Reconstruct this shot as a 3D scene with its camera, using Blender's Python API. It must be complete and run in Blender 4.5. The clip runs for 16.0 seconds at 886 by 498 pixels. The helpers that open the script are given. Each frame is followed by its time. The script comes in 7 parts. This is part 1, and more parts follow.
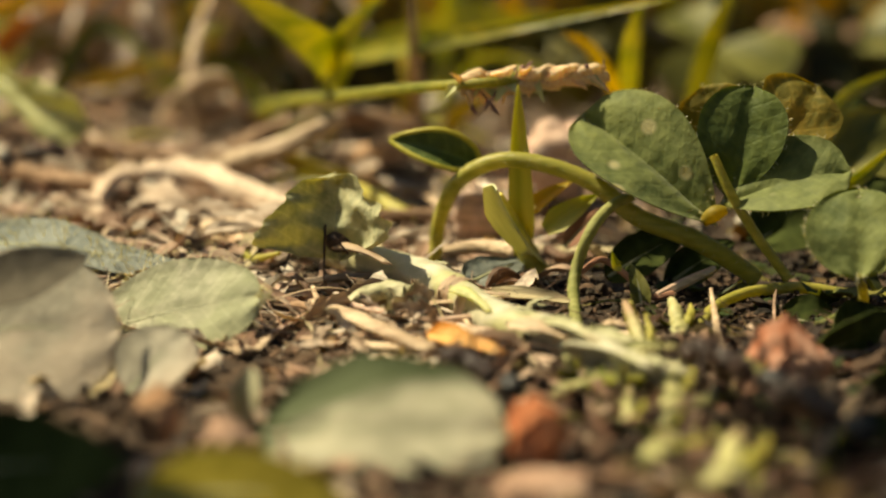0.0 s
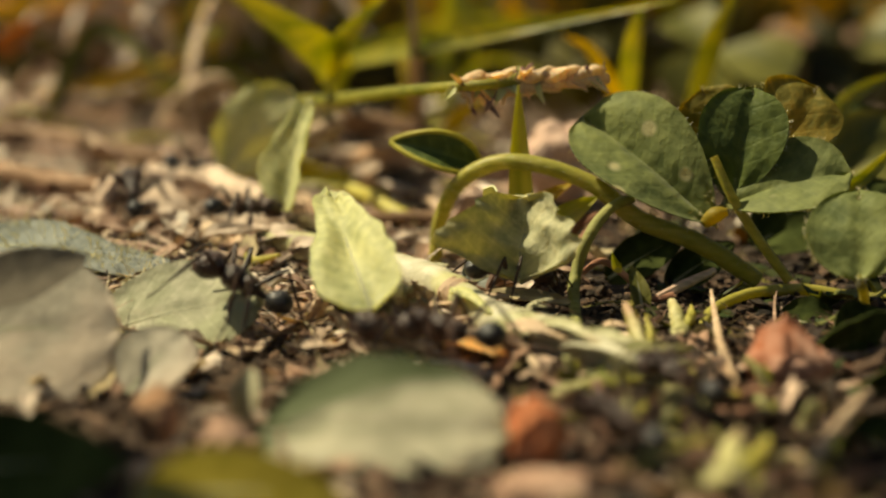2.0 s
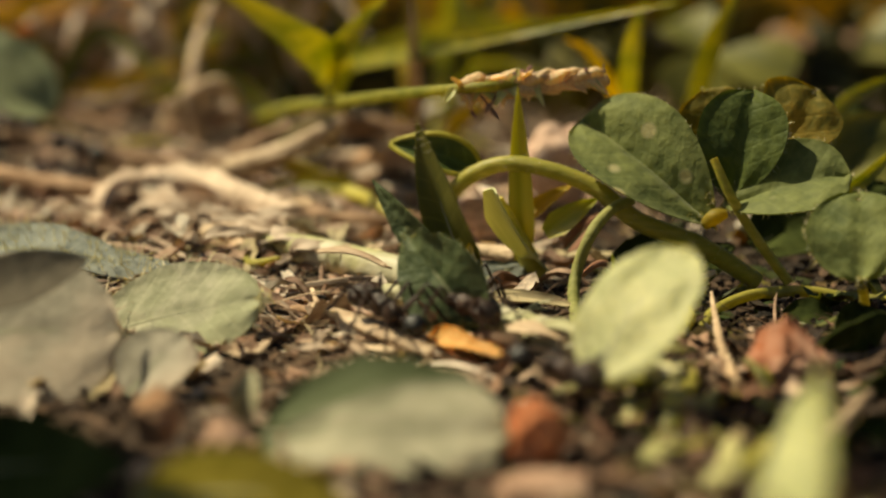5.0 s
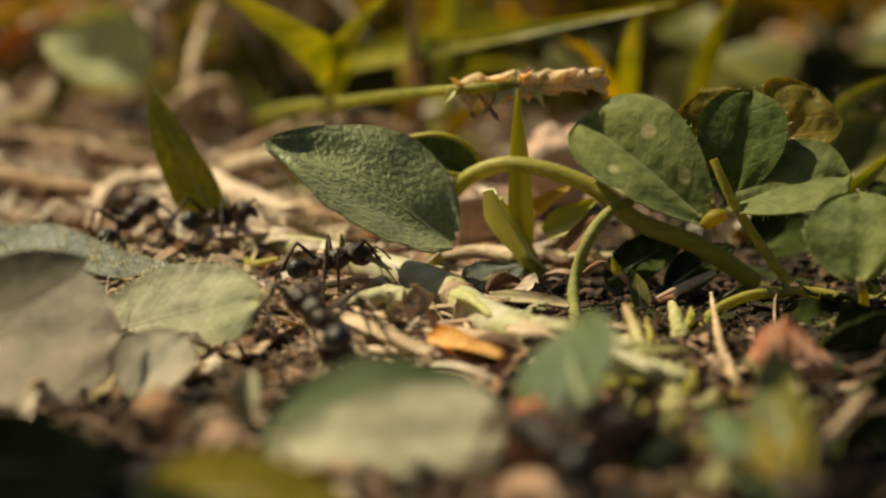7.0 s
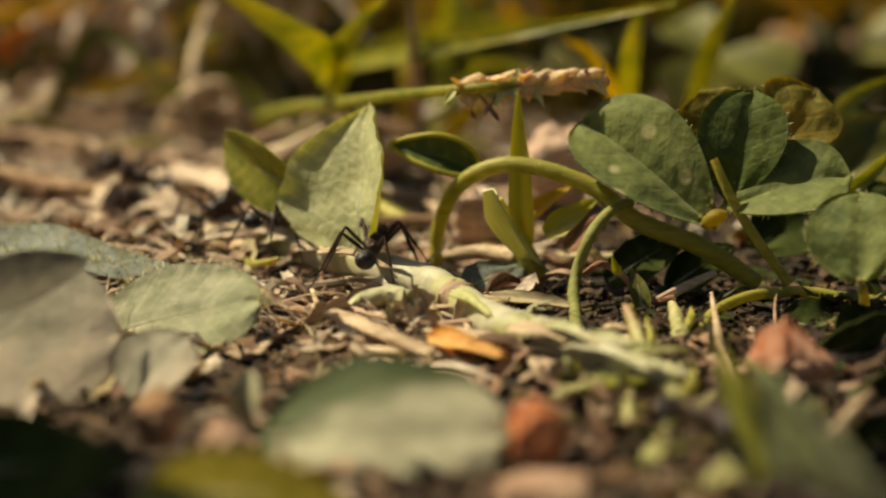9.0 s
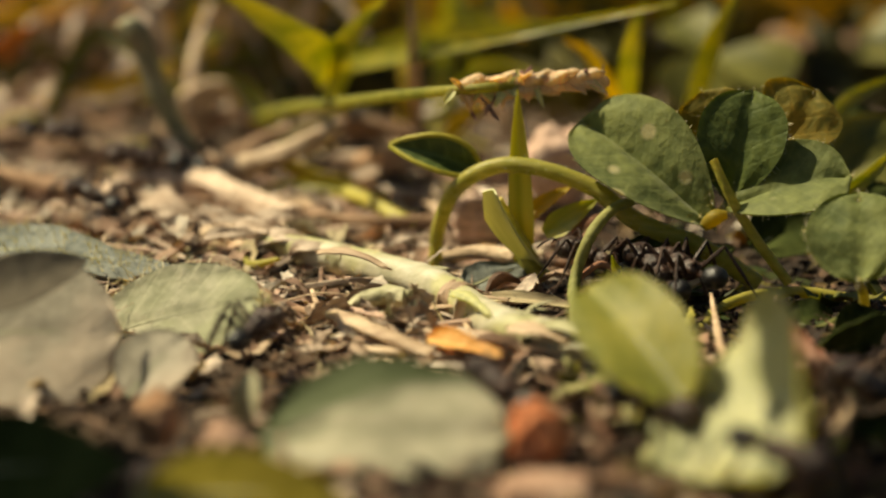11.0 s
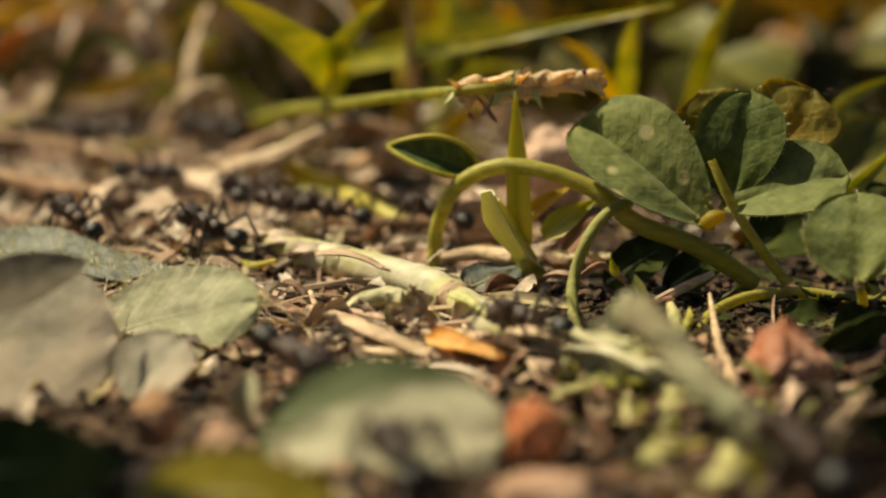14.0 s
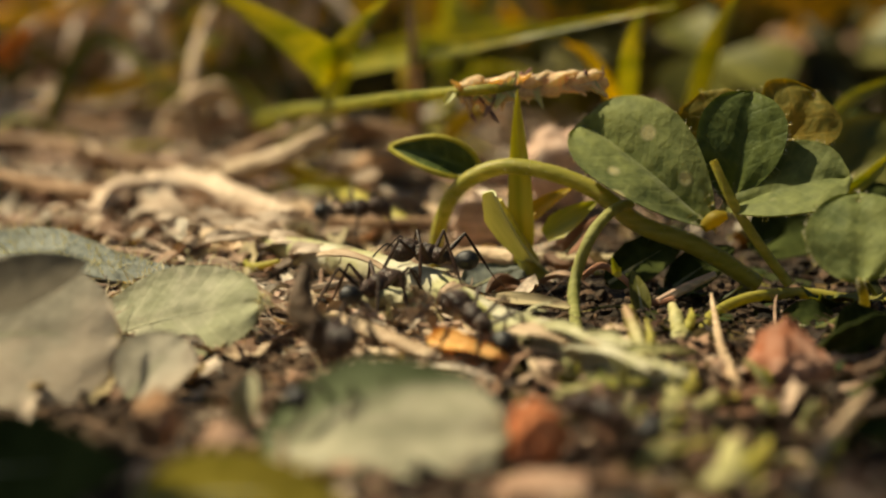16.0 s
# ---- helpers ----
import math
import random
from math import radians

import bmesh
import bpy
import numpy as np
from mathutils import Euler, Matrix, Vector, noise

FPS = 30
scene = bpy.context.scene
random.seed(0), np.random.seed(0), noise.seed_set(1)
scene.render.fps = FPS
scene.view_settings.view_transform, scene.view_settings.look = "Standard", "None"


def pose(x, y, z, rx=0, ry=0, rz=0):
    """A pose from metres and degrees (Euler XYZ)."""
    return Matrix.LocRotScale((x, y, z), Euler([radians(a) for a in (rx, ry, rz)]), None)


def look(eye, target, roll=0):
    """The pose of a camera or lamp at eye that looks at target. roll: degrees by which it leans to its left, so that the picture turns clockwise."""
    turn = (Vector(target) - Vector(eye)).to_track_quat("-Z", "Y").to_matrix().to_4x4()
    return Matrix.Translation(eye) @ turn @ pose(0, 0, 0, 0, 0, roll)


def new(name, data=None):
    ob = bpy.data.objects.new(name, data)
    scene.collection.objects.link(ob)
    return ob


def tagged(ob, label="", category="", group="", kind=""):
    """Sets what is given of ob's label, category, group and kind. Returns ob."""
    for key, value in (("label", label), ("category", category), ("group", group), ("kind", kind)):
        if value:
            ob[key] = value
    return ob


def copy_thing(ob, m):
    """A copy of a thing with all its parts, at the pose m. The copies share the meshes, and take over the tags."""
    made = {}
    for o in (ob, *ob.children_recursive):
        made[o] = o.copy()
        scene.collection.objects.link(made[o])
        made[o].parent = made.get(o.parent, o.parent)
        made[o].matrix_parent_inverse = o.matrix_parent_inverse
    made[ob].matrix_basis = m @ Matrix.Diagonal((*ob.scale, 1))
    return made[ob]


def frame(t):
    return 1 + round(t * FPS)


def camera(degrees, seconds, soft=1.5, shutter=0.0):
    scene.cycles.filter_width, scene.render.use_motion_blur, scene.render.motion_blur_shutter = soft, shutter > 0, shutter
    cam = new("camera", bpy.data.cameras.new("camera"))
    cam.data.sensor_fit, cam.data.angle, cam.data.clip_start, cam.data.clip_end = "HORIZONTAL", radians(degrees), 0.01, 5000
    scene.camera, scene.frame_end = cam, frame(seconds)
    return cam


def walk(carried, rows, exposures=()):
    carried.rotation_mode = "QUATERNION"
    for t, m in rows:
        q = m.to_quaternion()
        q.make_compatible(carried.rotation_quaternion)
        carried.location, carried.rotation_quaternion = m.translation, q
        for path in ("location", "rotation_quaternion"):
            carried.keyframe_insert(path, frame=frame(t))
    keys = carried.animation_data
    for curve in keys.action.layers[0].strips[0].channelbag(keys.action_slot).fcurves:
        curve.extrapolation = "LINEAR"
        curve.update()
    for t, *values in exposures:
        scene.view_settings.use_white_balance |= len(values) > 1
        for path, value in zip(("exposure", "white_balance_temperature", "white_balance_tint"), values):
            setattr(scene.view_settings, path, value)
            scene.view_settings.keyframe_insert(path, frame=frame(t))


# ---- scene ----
MM = 0.001                      # all lengths below are written in millimetres

# ---- camera: a macro lens held low over the ants' trail ----
cam = camera(30.0, 16.0, soft=2.3)
cam.data.dof.use_dof = True
cam.data.dof.focus_distance = 0.0985
cam.data.dof.aperture_fstop = cam.data.lens / 3.2
cam.data.dof.aperture_blades = 0


def stand(pitch, yaw, roll, aside=0.0, lift=0.0):
    return pose(aside * MM, 0, (27 + lift) * MM, 76 + pitch, 0, 0) @ pose(0, 0, 0, 0, yaw, roll)


walk(cam, rows=[(0.0, stand(-0.33, 0, 0.28, 0, 0.52)), (1.0, stand(-0.22, 0, 0.32, 0, 0.36)), (2.0, stand(-0.12, 0.04, 0.30, 0.06, 0.24)), (3.0, stand(-0.06, 0.06, 0.28, 0.09, 0.17)),
                (4.0, stand(0.02, 0.05, 0.25, 0.07, 0.08)), (6.5, stand(0.10, -0.01, 0.20, 0, 0.02)), (9.0, stand(0.12, 0, 0.19)), (11.5, stand(0.125, -0.01, 0.19, 0, 0.01)),
                (12.5, stand(0.14, -0.03, 0.18, -0.01, 0)), (14.0, stand(0.24, -0.10, 0.08, -0.06, -0.13)), (15.0, stand(0.26, -0.07, 0.07, -0.05, -0.17)), (16.0, stand(0.30, 0.03, 0.06, 0.07, -0.20))],
     exposures=[(0.0, 0.68, 6950, -5), (1.5, 0.53, 6950, -5), (3.5, 0.40, 6950, -5), (7.0, 0.32, 6950, -5), (9.0, 0.35, 6950, -5), (12.0, 0.50, 6950, -3), (16.0, 0.44, 6950, -3)])

# ---- daylight: a warm sun, high behind the trail and to its side ----
world = bpy.data.worlds.new("sky")
scene.world = world
world.use_nodes = True
sky = world.node_tree.nodes.new("ShaderNodeTexSky")
sky.sky_type, sky.sun_disc = "NISHITA", False
SUN_HIGH, SUN_ROUND = radians(52), radians(-68)      # round: from +y towards +x
sky.sun_elevation, sky.sun_rotation = SUN_HIGH, SUN_ROUND
sky.dust_density = 3.0
world.node_tree.links.new(sky.outputs[0], world.node_tree.nodes["Background"].inputs[0])
world.node_tree.nodes["Background"].inputs[1].default_value = 0.037
sun = new("sun", bpy.data.lights.new("sun", "SUN"))
sun.data.energy, sun.data.angle, sun.data.color = 5.0, radians(0.6), (1.0, 0.835, 0.625)
sun_from = Vector((math.sin(SUN_ROUND) * math.cos(SUN_HIGH), math.cos(SUN_ROUND) * math.cos(SUN_HIGH), math.sin(SUN_HIGH)))
sun.matrix_world = look(sun_from, (0, 0, 0))


# ---- materials ----
def material(name, a, b, grain=2500, rough=0.6, bump=0.3, see=0.0, vary=0.25, island=False, veins=0.0, spots=None, gloss=0.4, streak=1.0, blotch=None, palette=None, rim=None, down=0.0):
    """Two mixed colours at two scales of noise. see: share of light let through. vary: how much pieces differ."""
    mat = bpy.data.materials.new(name)
    mat.use_nodes = True
    nt = mat.node_tree
    node = nt.nodes.new
    join = nt.links.new
    bsdf = nt.nodes["Principled BSDF"]
    at = node("ShaderNodeTexCoord")
    stretch = node("ShaderNodeMapping")
    stretch.inputs["Scale"].default_value = (streak, 1, 1)
    join(at.outputs["Object"], stretch.inputs[0])
    fine, broad = node("ShaderNodeTexNoise"), node("ShaderNodeTexNoise")
    for n, k in ((fine, grain), (broad, grain * 0.16)):
        n.inputs["Scale"].default_value = k
        n.inputs["Detail"].default_value = 5
        join(stretch.outputs[0], n.inputs["Vector"])
    add = node("ShaderNodeMath")
    add.operation = "ADD"
    join(fine.outputs["Fac"], add.inputs[0])
    join(broad.outputs["Fac"], add.inputs[1])
    span = node("ShaderNodeMapRange")
    span.inputs[1].default_value, span.inputs[2].default_value = 0.75, 1.25
    join(add.outputs[0], span.inputs[0])
    mix = node("ShaderNodeMix")
    mix.data_type = "RGBA"
    mix.inputs[6].default_value, mix.inputs[7].default_value = (*a, 1), (*b, 1)
    join(span.outputs[0], mix.inputs[0])
    colour = mix.outputs[2]
    if palette:
        pick = node("ShaderNodeValToRGB")
        pick.color_ramp.interpolation = "CONSTANT"
        for k, c in enumerate(palette):
            e = pick.color_ramp.elements[k] if k < 1 else pick.color_ramp.elements.new(k / len(palette))
            e.color = (*c, 1)
        pick.color_ramp.elements.remove(pick.color_ramp.elements[-1])
        join((node("ShaderNodeNewGeometry").outputs["Random Per Island"] if island else node("ShaderNodeObjectInfo").outputs["Random"]), pick.inputs[0])
        tone = node("ShaderNodeMix")
        tone.data_type, tone.blend_type = "RGBA", "MULTIPLY"
        tone.inputs[0].default_value = 1
        join(colour, tone.inputs[6])
        join(pick.outputs[0], tone.inputs[7])
        colour = tone.outputs[2]
    height = fine.outputs["Fac"]
    if blotch:
        big = node("ShaderNodeTexNoise")
        big.inputs["Scale"].default_value = 170
        big.inputs["Detail"].default_value = 3
        join(at.outputs["Object"], big.inputs["Vector"])
        edge = node("ShaderNodeMapRange")
        edge.inputs[1].default_value, edge.inputs[2].default_value = 0.5, 0.62
        join(big.outputs["Fac"], edge.inputs[0])
        m2 = node("ShaderNodeMix")
        m2.data_type = "RGBA"
        m2.inputs[7].default_value = (*blotch, 1)
        join(edge.outputs[0], m2.inputs[0])
        join(colour, m2.inputs[6])
        colour = m2.outputs[2]
    if veins:
        sep = node("ShaderNodeSeparateXYZ")
        join(at.outputs["Object"], sep.inputs[0])
        side = node("ShaderNodeMath")
        side.operation = "ABSOLUTE"
        join(sep.outputs[1], side.inputs[0])
        slant = node("ShaderNodeMath")
        slant.operation = "MULTIPLY_ADD"
        slant.inputs[1].default_value = -0.75
        join(side.outputs[0], slant.inputs[0])
        join(sep.outputs[0], slant.inputs[2])
        wob = node("ShaderNodeMath")
        wob.operation = "MULTIPLY_ADD"
        wob.inputs[1].default_value = 0.0009
        join(broad.outputs["Fac"], wob.inputs[0])
        join(slant.outputs[0], wob.inputs[2])
        wave = node("ShaderNodeMath")
        wave.operation = "PINGPONG"
        wave.inputs[1].default_value = 0.0006
        join(wob.outputs[0], wave.inputs[0])
        line = node("ShaderNodeMapRange")
        line.inputs[1].default_value, line.inputs[2].default_value = 0.00014, 0.0
        join(wave.outputs[0], line.inputs[0])
        rib = node("ShaderNodeMapRange")
        rib.inputs[1].default_value, rib.inputs[2].default_value = 0.00022, 0.00008
        join(side.outputs[0], rib.inputs[0])
        most = node("ShaderNodeMath")
        most.operation = "MAXIMUM"
        join(line.outputs[0], most.inputs[0])
        join(rib.outputs[0], most.inputs[1])
        part_of = node("ShaderNodeMath")
        part_of.operation = "MULTIPLY"
        part_of.inputs[1].default_value = veins
        join(most.outputs[0], part_of.inputs[0])
        m3 = node("ShaderNodeMix")
        m3.data_type = "RGBA"
        m3.inputs[7].default_value = (*[min(1, q * 1.7 + 0.03) for q in b], 1)
        join(part_of.outputs[0], m3.inputs[0])
        join(colour, m3.inputs[6])
        colour = m3.outputs[2]
        sunk = node("ShaderNodeMath")
        sunk.operation = "MULTIPLY_ADD"
        sunk.inputs[1].default_value = -0.5
        join(part_of.outputs[0], sunk.inputs[0])
        join(fine.outputs["Fac"], sunk.inputs[2])
        height = sunk.outputs[0]
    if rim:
        # shade painted over a leaf's far side: colour, where it begins and is full, in millimetres across the leaf, and
        # its slope along it
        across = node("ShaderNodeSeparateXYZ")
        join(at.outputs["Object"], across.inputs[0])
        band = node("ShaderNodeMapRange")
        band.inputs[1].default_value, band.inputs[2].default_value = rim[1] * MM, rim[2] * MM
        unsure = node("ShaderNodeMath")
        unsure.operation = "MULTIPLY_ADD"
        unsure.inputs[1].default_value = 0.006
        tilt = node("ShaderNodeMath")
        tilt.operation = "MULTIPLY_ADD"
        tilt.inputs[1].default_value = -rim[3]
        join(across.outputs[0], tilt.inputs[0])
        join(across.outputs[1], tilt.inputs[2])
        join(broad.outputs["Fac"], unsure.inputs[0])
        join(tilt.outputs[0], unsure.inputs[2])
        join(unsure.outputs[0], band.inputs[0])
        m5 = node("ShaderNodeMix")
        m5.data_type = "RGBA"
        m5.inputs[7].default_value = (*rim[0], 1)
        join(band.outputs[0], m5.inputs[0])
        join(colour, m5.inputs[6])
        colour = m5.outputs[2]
    if spots:
        cell = node("ShaderNodeTexVoronoi")
        cell.inputs["Scale"].default_value = 330
        join(at.outputs["Object"], cell.inputs["Vector"])
        dot = node("ShaderNodeMapRange")
        dot.inputs[1].default_value, dot.inputs[2].default_value = 0.20, 0.12
        join(cell.outputs["Distance"], dot.inputs[0])
        m4 = node("ShaderNodeMix")
        m4.data_type = "RGBA"
        m4.inputs[7].default_value = (*spots, 1)
        join(dot.outputs[0], m4.inputs[0])
        join(colour, m4.inputs[6])
        colour = m4.outputs[2]
    if vary:
        rnd = node("ShaderNodeNewGeometry").outputs["Random Per Island"] if island else node("ShaderNodeObjectInfo").outputs["Random"]
        shift = node("ShaderNodeMapRange")
        shift.inputs[3].default_value, shift.inputs[4].default_value = 1 - vary, 1 + vary
        join(rnd, shift.inputs[0])
        hsv = node("ShaderNodeHueSaturation")
        join(shift.outputs[0], hsv.inputs["Value"])
        join(colour, hsv.inputs["Color"])
        colour = hsv.outputs[0]
    join(colour, bsdf.inputs["Base Color"])
    bsdf.inputs["Roughness"].default_value = rough
    bsdf.inputs["Specular IOR Level"].default_value = gloss
    bsdf.inputs["Sheen Weight"].default_value, bsdf.inputs["Sheen Roughness"].default_value = down, 0.4
    relief = node("ShaderNodeBump")
    relief.inputs["Strength"].default_value = bump
    relief.inputs["Distance"].default_value = 0.0002
    join(height, relief.inputs["Height"])
    join(relief.outputs[0], bsdf.inputs["Normal"])
    if see:
        glow = node("ShaderNodeBsdfTranslucent")
        warm = node("ShaderNodeMix")
        warm.data_type, warm.blend_type = "RGBA", "MULTIPLY"
        warm.inputs[0].default_value = 1
        warm.inputs[7].default_value = (2.0, 1.85, 0.5, 1)
        join(colour, warm.inputs[6])
        join(warm.outputs[2], glow.inputs[0])
        both = node("ShaderNodeMixShader")
        both.inputs[0].default_value = see
        join(bsdf.outputs[0], both.inputs[1])
        join(glow.outputs[0], both.inputs[2])
        join(both.outputs[0], nt.nodes["Material Output"].inputs[0])
    return mat


GREENS = ((0.06, 0.09, 0.012), (0.18, 0.19, 0.03), (0.30, 0.27, 0.06), (0.20, 0.13, 0.05), (0.05, 0.06, 0.012))
DRY = ((0.44, 0.26, 0.17), (0.76, 0.53, 0.38), (0.96, 0.78, 0.62), (0.60, 0.39, 0.28), (1.0, 0.90, 0.76), (0.86, 0.62, 0.49), (0.27, 0.15, 0.09), (0.98, 0.84, 0.70), (0.66, 0.56, 0.34), (0.48, 0.32, 0.23))
SOIL = material("soil", (0.016, 0.010, 0.006), (0.085, 0.05, 0.027), grain=900, rough=0.95, bump=1.0, vary=0)
CRUMB = material("soil_crumbs", (0.022, 0.013, 0.008), (0.15, 0.088, 0.05), grain=2500, rough=0.9, bump=0.8, island=True, vary=0.6)
# darker soil tone for the crumbs right of the trail
DARKSOIL = material("dark_soil", (0.010, 0.007, 0.004), (0.05, 0.032, 0.018), grain=2500, rough=0.9, bump=0.8, island=True, vary=0.5)
STRAW = material("dry_straw", (0.30, 0.28, 0.26), (0.88, 0.86, 0.82), grain=2200, rough=0.7, bump=1.0, see=0.1, island=True, vary=0.2, streak=0.15, palette=DRY)
SPRIG = material("small_green_bits", (0.6, 0.6, 0.6), (1, 1, 1), grain=2200, rough=0.6, bump=0.4, see=0.35, island=True, vary=0.2, palette=GREENS)
STALKS = material("dry_stalks", (0.28, 0.26, 0.24), (0.88, 0.86, 0.82), grain=2200, rough=0.7, bump=1.0, see=0.08, vary=0.2, streak=0.15, palette=DRY)
FLAKE = material("dead_leaf_flakes", (0.30, 0.28, 0.26), (0.90, 0.87, 0.83), grain=1500, rough=0.75, bump=1.0, see=0.15, island=True, vary=0.2, palette=DRY)
TWIG = material("dead_twig", (0.19, 0.10, 0.05), (0.46, 0.29, 0.17), grain=1800, rough=0.8, bump=0.7, streak=0.2)
PALE = material("bleached_straw", (0.30, 0.19, 0.11), (0.66, 0.50, 0.33), grain=2600, rough=0.65, bump=0.9, streak=0.1, vary=0.15)
PITH = material("pale_green_stem", (0.30, 0.285, 0.14), (0.57, 0.53, 0.345), grain=1100, rough=0.65, bump=1.0, streak=0.5, vary=0.1, blotch=(0.40, 0.28, 0.18))
CLOVER = material("clover_leaf", (0.055, 0.085, 0.014), (0.15, 0.185, 0.04), grain=1300, rough=0.55, bump=0.8, see=0.38, veins=0.12, spots=(0.34, 0.33, 0.16), vary=0.12, down=0.12)
# paler green for three of the leaflets
CLOVERPALE = material("pale_clover_leaf", (0.115, 0.145, 0.04), (0.27, 0.295, 0.10), grain=1100, rough=0.7, bump=0.9, see=0.4, veins=0.09, spots=(0.46, 0.43, 0.24), vary=0.1, down=0.18)
SPIKELET = material("ripe_spikelet", (0.58, 0.42, 0.24), (0.88, 0.74, 0.52), grain=2600, rough=0.6, bump=0.6, see=0.3, vary=0.2)
AGEING = material("browning_clover_leaf", (0.20, 0.19, 0.035), (0.38, 0.29, 0.05), grain=2500, rough=0.6, bump=0.5, see=0.5, veins=0.25, spots=(0.12, 0.05, 0.02), vary=0.1)
STALK = material("green_stalk", (0.32, 0.31, 0.045), (0.54, 0.48, 0.12), grain=2500, rough=0.45, bump=0.4, see=0.3, vary=0.15, streak=0.2)
BLADE = material("grass_blade", (0.20, 0.235, 0.03), (0.44, 0.41, 0.08), grain=1600, rough=0.35, bump=0.3, see=0.5, vary=0.3, streak=0.06, gloss=0.7)
YELLOW = material("yellowed_grass", (0.30, 0.25, 0.035), (0.48, 0.38, 0.07), grain=1600, rough=0.55, bump=0.3, see=0.55, vary=0.2, streak=0.1)
DOWNY = material("downy_pale_leaf", (0.31, 0.315, 0.19), (0.57, 0.54, 0.39), grain=1100, rough=0.8, bump=0.9, see=0.12, veins=0.1, vary=0.12, blotch=(0.39, 0.395, 0.235), down=0.15)
GREYISH = material("faded_grey_leaf", (0.26, 0.235, 0.18), (0.48, 0.43, 0.34), grain=1000, rough=0.85, bump=0.7, see=0.15, veins=0.08, vary=0.12, blotch=(0.48, 0.40, 0.31))
CRUMPLED = material("crumpled_cut_leaf", (0.28, 0.29, 0.16), (0.50, 0.48, 0.31), grain=1800, rough=0.75, bump=0.9, see=0.3, veins=0.12, vary=0.05)
GREYBLUE = material("grey_hairy_leaf", (0.12, 0.135, 0.12), (0.25, 0.26, 0.225), grain=1500, rough=0.8, bump=0.8, see=0.15, veins=0.1, vary=0.05)
DARKBITE = material("dark_cut_leaf", (0.045, 0.07, 0.026), (0.125, 0.155, 0.065), grain=1500, rough=0.55, bump=1.0, see=0.22, veins=0.2, vary=0.15)
PALEBITE = material("pale_cut_leaf", (0.40, 0.42, 0.23), (0.60, 0.60, 0.38), grain=2200, rough=0.6, bump=0.8, see=0.35, veins=0.15, vary=0.08)
SHEEN = material("waxy_cut_leaf", (0.11, 0.13, 0.045), (0.29, 0.31, 0.14), grain=2600, rough=0.45, bump=1.0, see=0.13, veins=0.2, vary=0, gloss=0.6, down=0.15)
DUSK = material("dusky_olive_leaf", (0.10, 0.105, 0.02), (0.23, 0.215, 0.045), grain=1600, rough=0.5, bump=0.5, see=0.4, veins=0.15, vary=0, streak=0.2)
STALKGREY = material("downy_stalk", (0.20, 0.205, 0.05), (0.38, 0.365, 0.125), grain=2200, rough=0.7, bump=0.5, see=0.15, vary=0.1, streak=0.2)
BUDDY = material("fleshy_cut_shoot", (0.20, 0.20, 0.05), (0.50, 0.44, 0.22), grain=1100, rough=0.6, bump=1.0, streak=0.5, vary=0.25, blotch=(0.34, 0.22, 0.12))
DUFF = material("brown_litter", (0.24, 0.22, 0.20), (0.82, 0.79, 0.75), grain=1800, rough=0.85, bump=1.0, island=True, vary=0.3, palette=((0.08, 0.045, 0.024), (0.18, 0.09, 0.055), (0.045, 0.025, 0.015), (0.55, 0.34, 0.23), (0.10, 0.055, 0.03), (0.06, 0.035, 0.02), (0.16, 0.12, 0.035), (0.26, 0.13, 0.08), (0.80, 0.60, 0.46), (0.04, 0.024, 0.013)))
BRACT = material("pale_bract", (0.46, 0.47, 0.20), (0.70, 0.69, 0.40), grain=1600, rough=0.55, bump=0.3, see=0.22, vary=0, streak=0.1)
CREAMSTEM = material("peeled_pale_shoot", (0.36, 0.335, 0.21), (0.63, 0.58, 0.43), grain=900, rough=0.55, bump=0.8, streak=0.3, vary=0, blotch=(0.42, 0.40, 0.19))
LIME = material("lime_cut_leaf", (0.38, 0.40, 0.18), (0.58, 0.585, 0.33), grain=2200, rough=0.6, bump=0.7, see=0.35, veins=0.2, vary=0.1)
OLIVE = material("olive_cut_leaf", (0.17, 0.19, 0.03), (0.34, 0.32, 0.06), grain=2000, rough=0.5, bump=0.5, see=0.45, veins=0.25, vary=0.12)
SAGE = material("sage_stalk", (0.17, 0.175, 0.10), (0.45, 0.43, 0.28), grain=1700, rough=0.8, bump=1.0, vary=0.1, streak=0.3, blotch=(0.22, 0.19, 0.11))
BROWN = material("rusty_leaf", (0.42, 0.16, 0.02), (0.62, 0.31, 0.05), grain=1500, rough=0.6, bump=0.4, see=0.35, vary=0.15)
BRICK = material("brick_grit", (0.46, 0.12, 0.04), (0.62, 0.25, 0.11), grain=1500, rough=0.85, bump=0.9, vary=0.1)
BRICKY = material("pale_brick", (0.30, 0.085, 0.03), (0.66, 0.40, 0.29), grain=800, rough=0.9, bump=1.0, vary=0)
PETAL = material("orange_petal", (0.58, 0.28, 0.04), (0.82, 0.60, 0.26), grain=1200, rough=0.6, bump=0.4, see=0.3, vary=0.05)
TENDRIL = material("pinkish_tendril", (0.24, 0.10, 0.055), (0.46, 0.24, 0.15), grain=1800, rough=0.7, bump=0.5, streak=0.3, vary=0.1)
CHIP = material("bleached_bark_chip", (0.24, 0.15, 0.09), (0.66, 0.52, 0.39), grain=1900, rough=0.8, bump=1.0, streak=0.12, vary=0.3)
WHITEBARK = material("white_bark", (0.30, 0.21, 0.14), (0.72, 0.60, 0.48), grain=1500, rough=0.75, bump=1.0, streak=0.2, vary=0.15)
SPEAR = material("young_grass_blade", (0.34, 0.35, 0.04), (0.54, 0.50, 0.10), grain=1600, rough=0.45, bump=0.3, see=0.5, vary=0.1, streak=0.06)
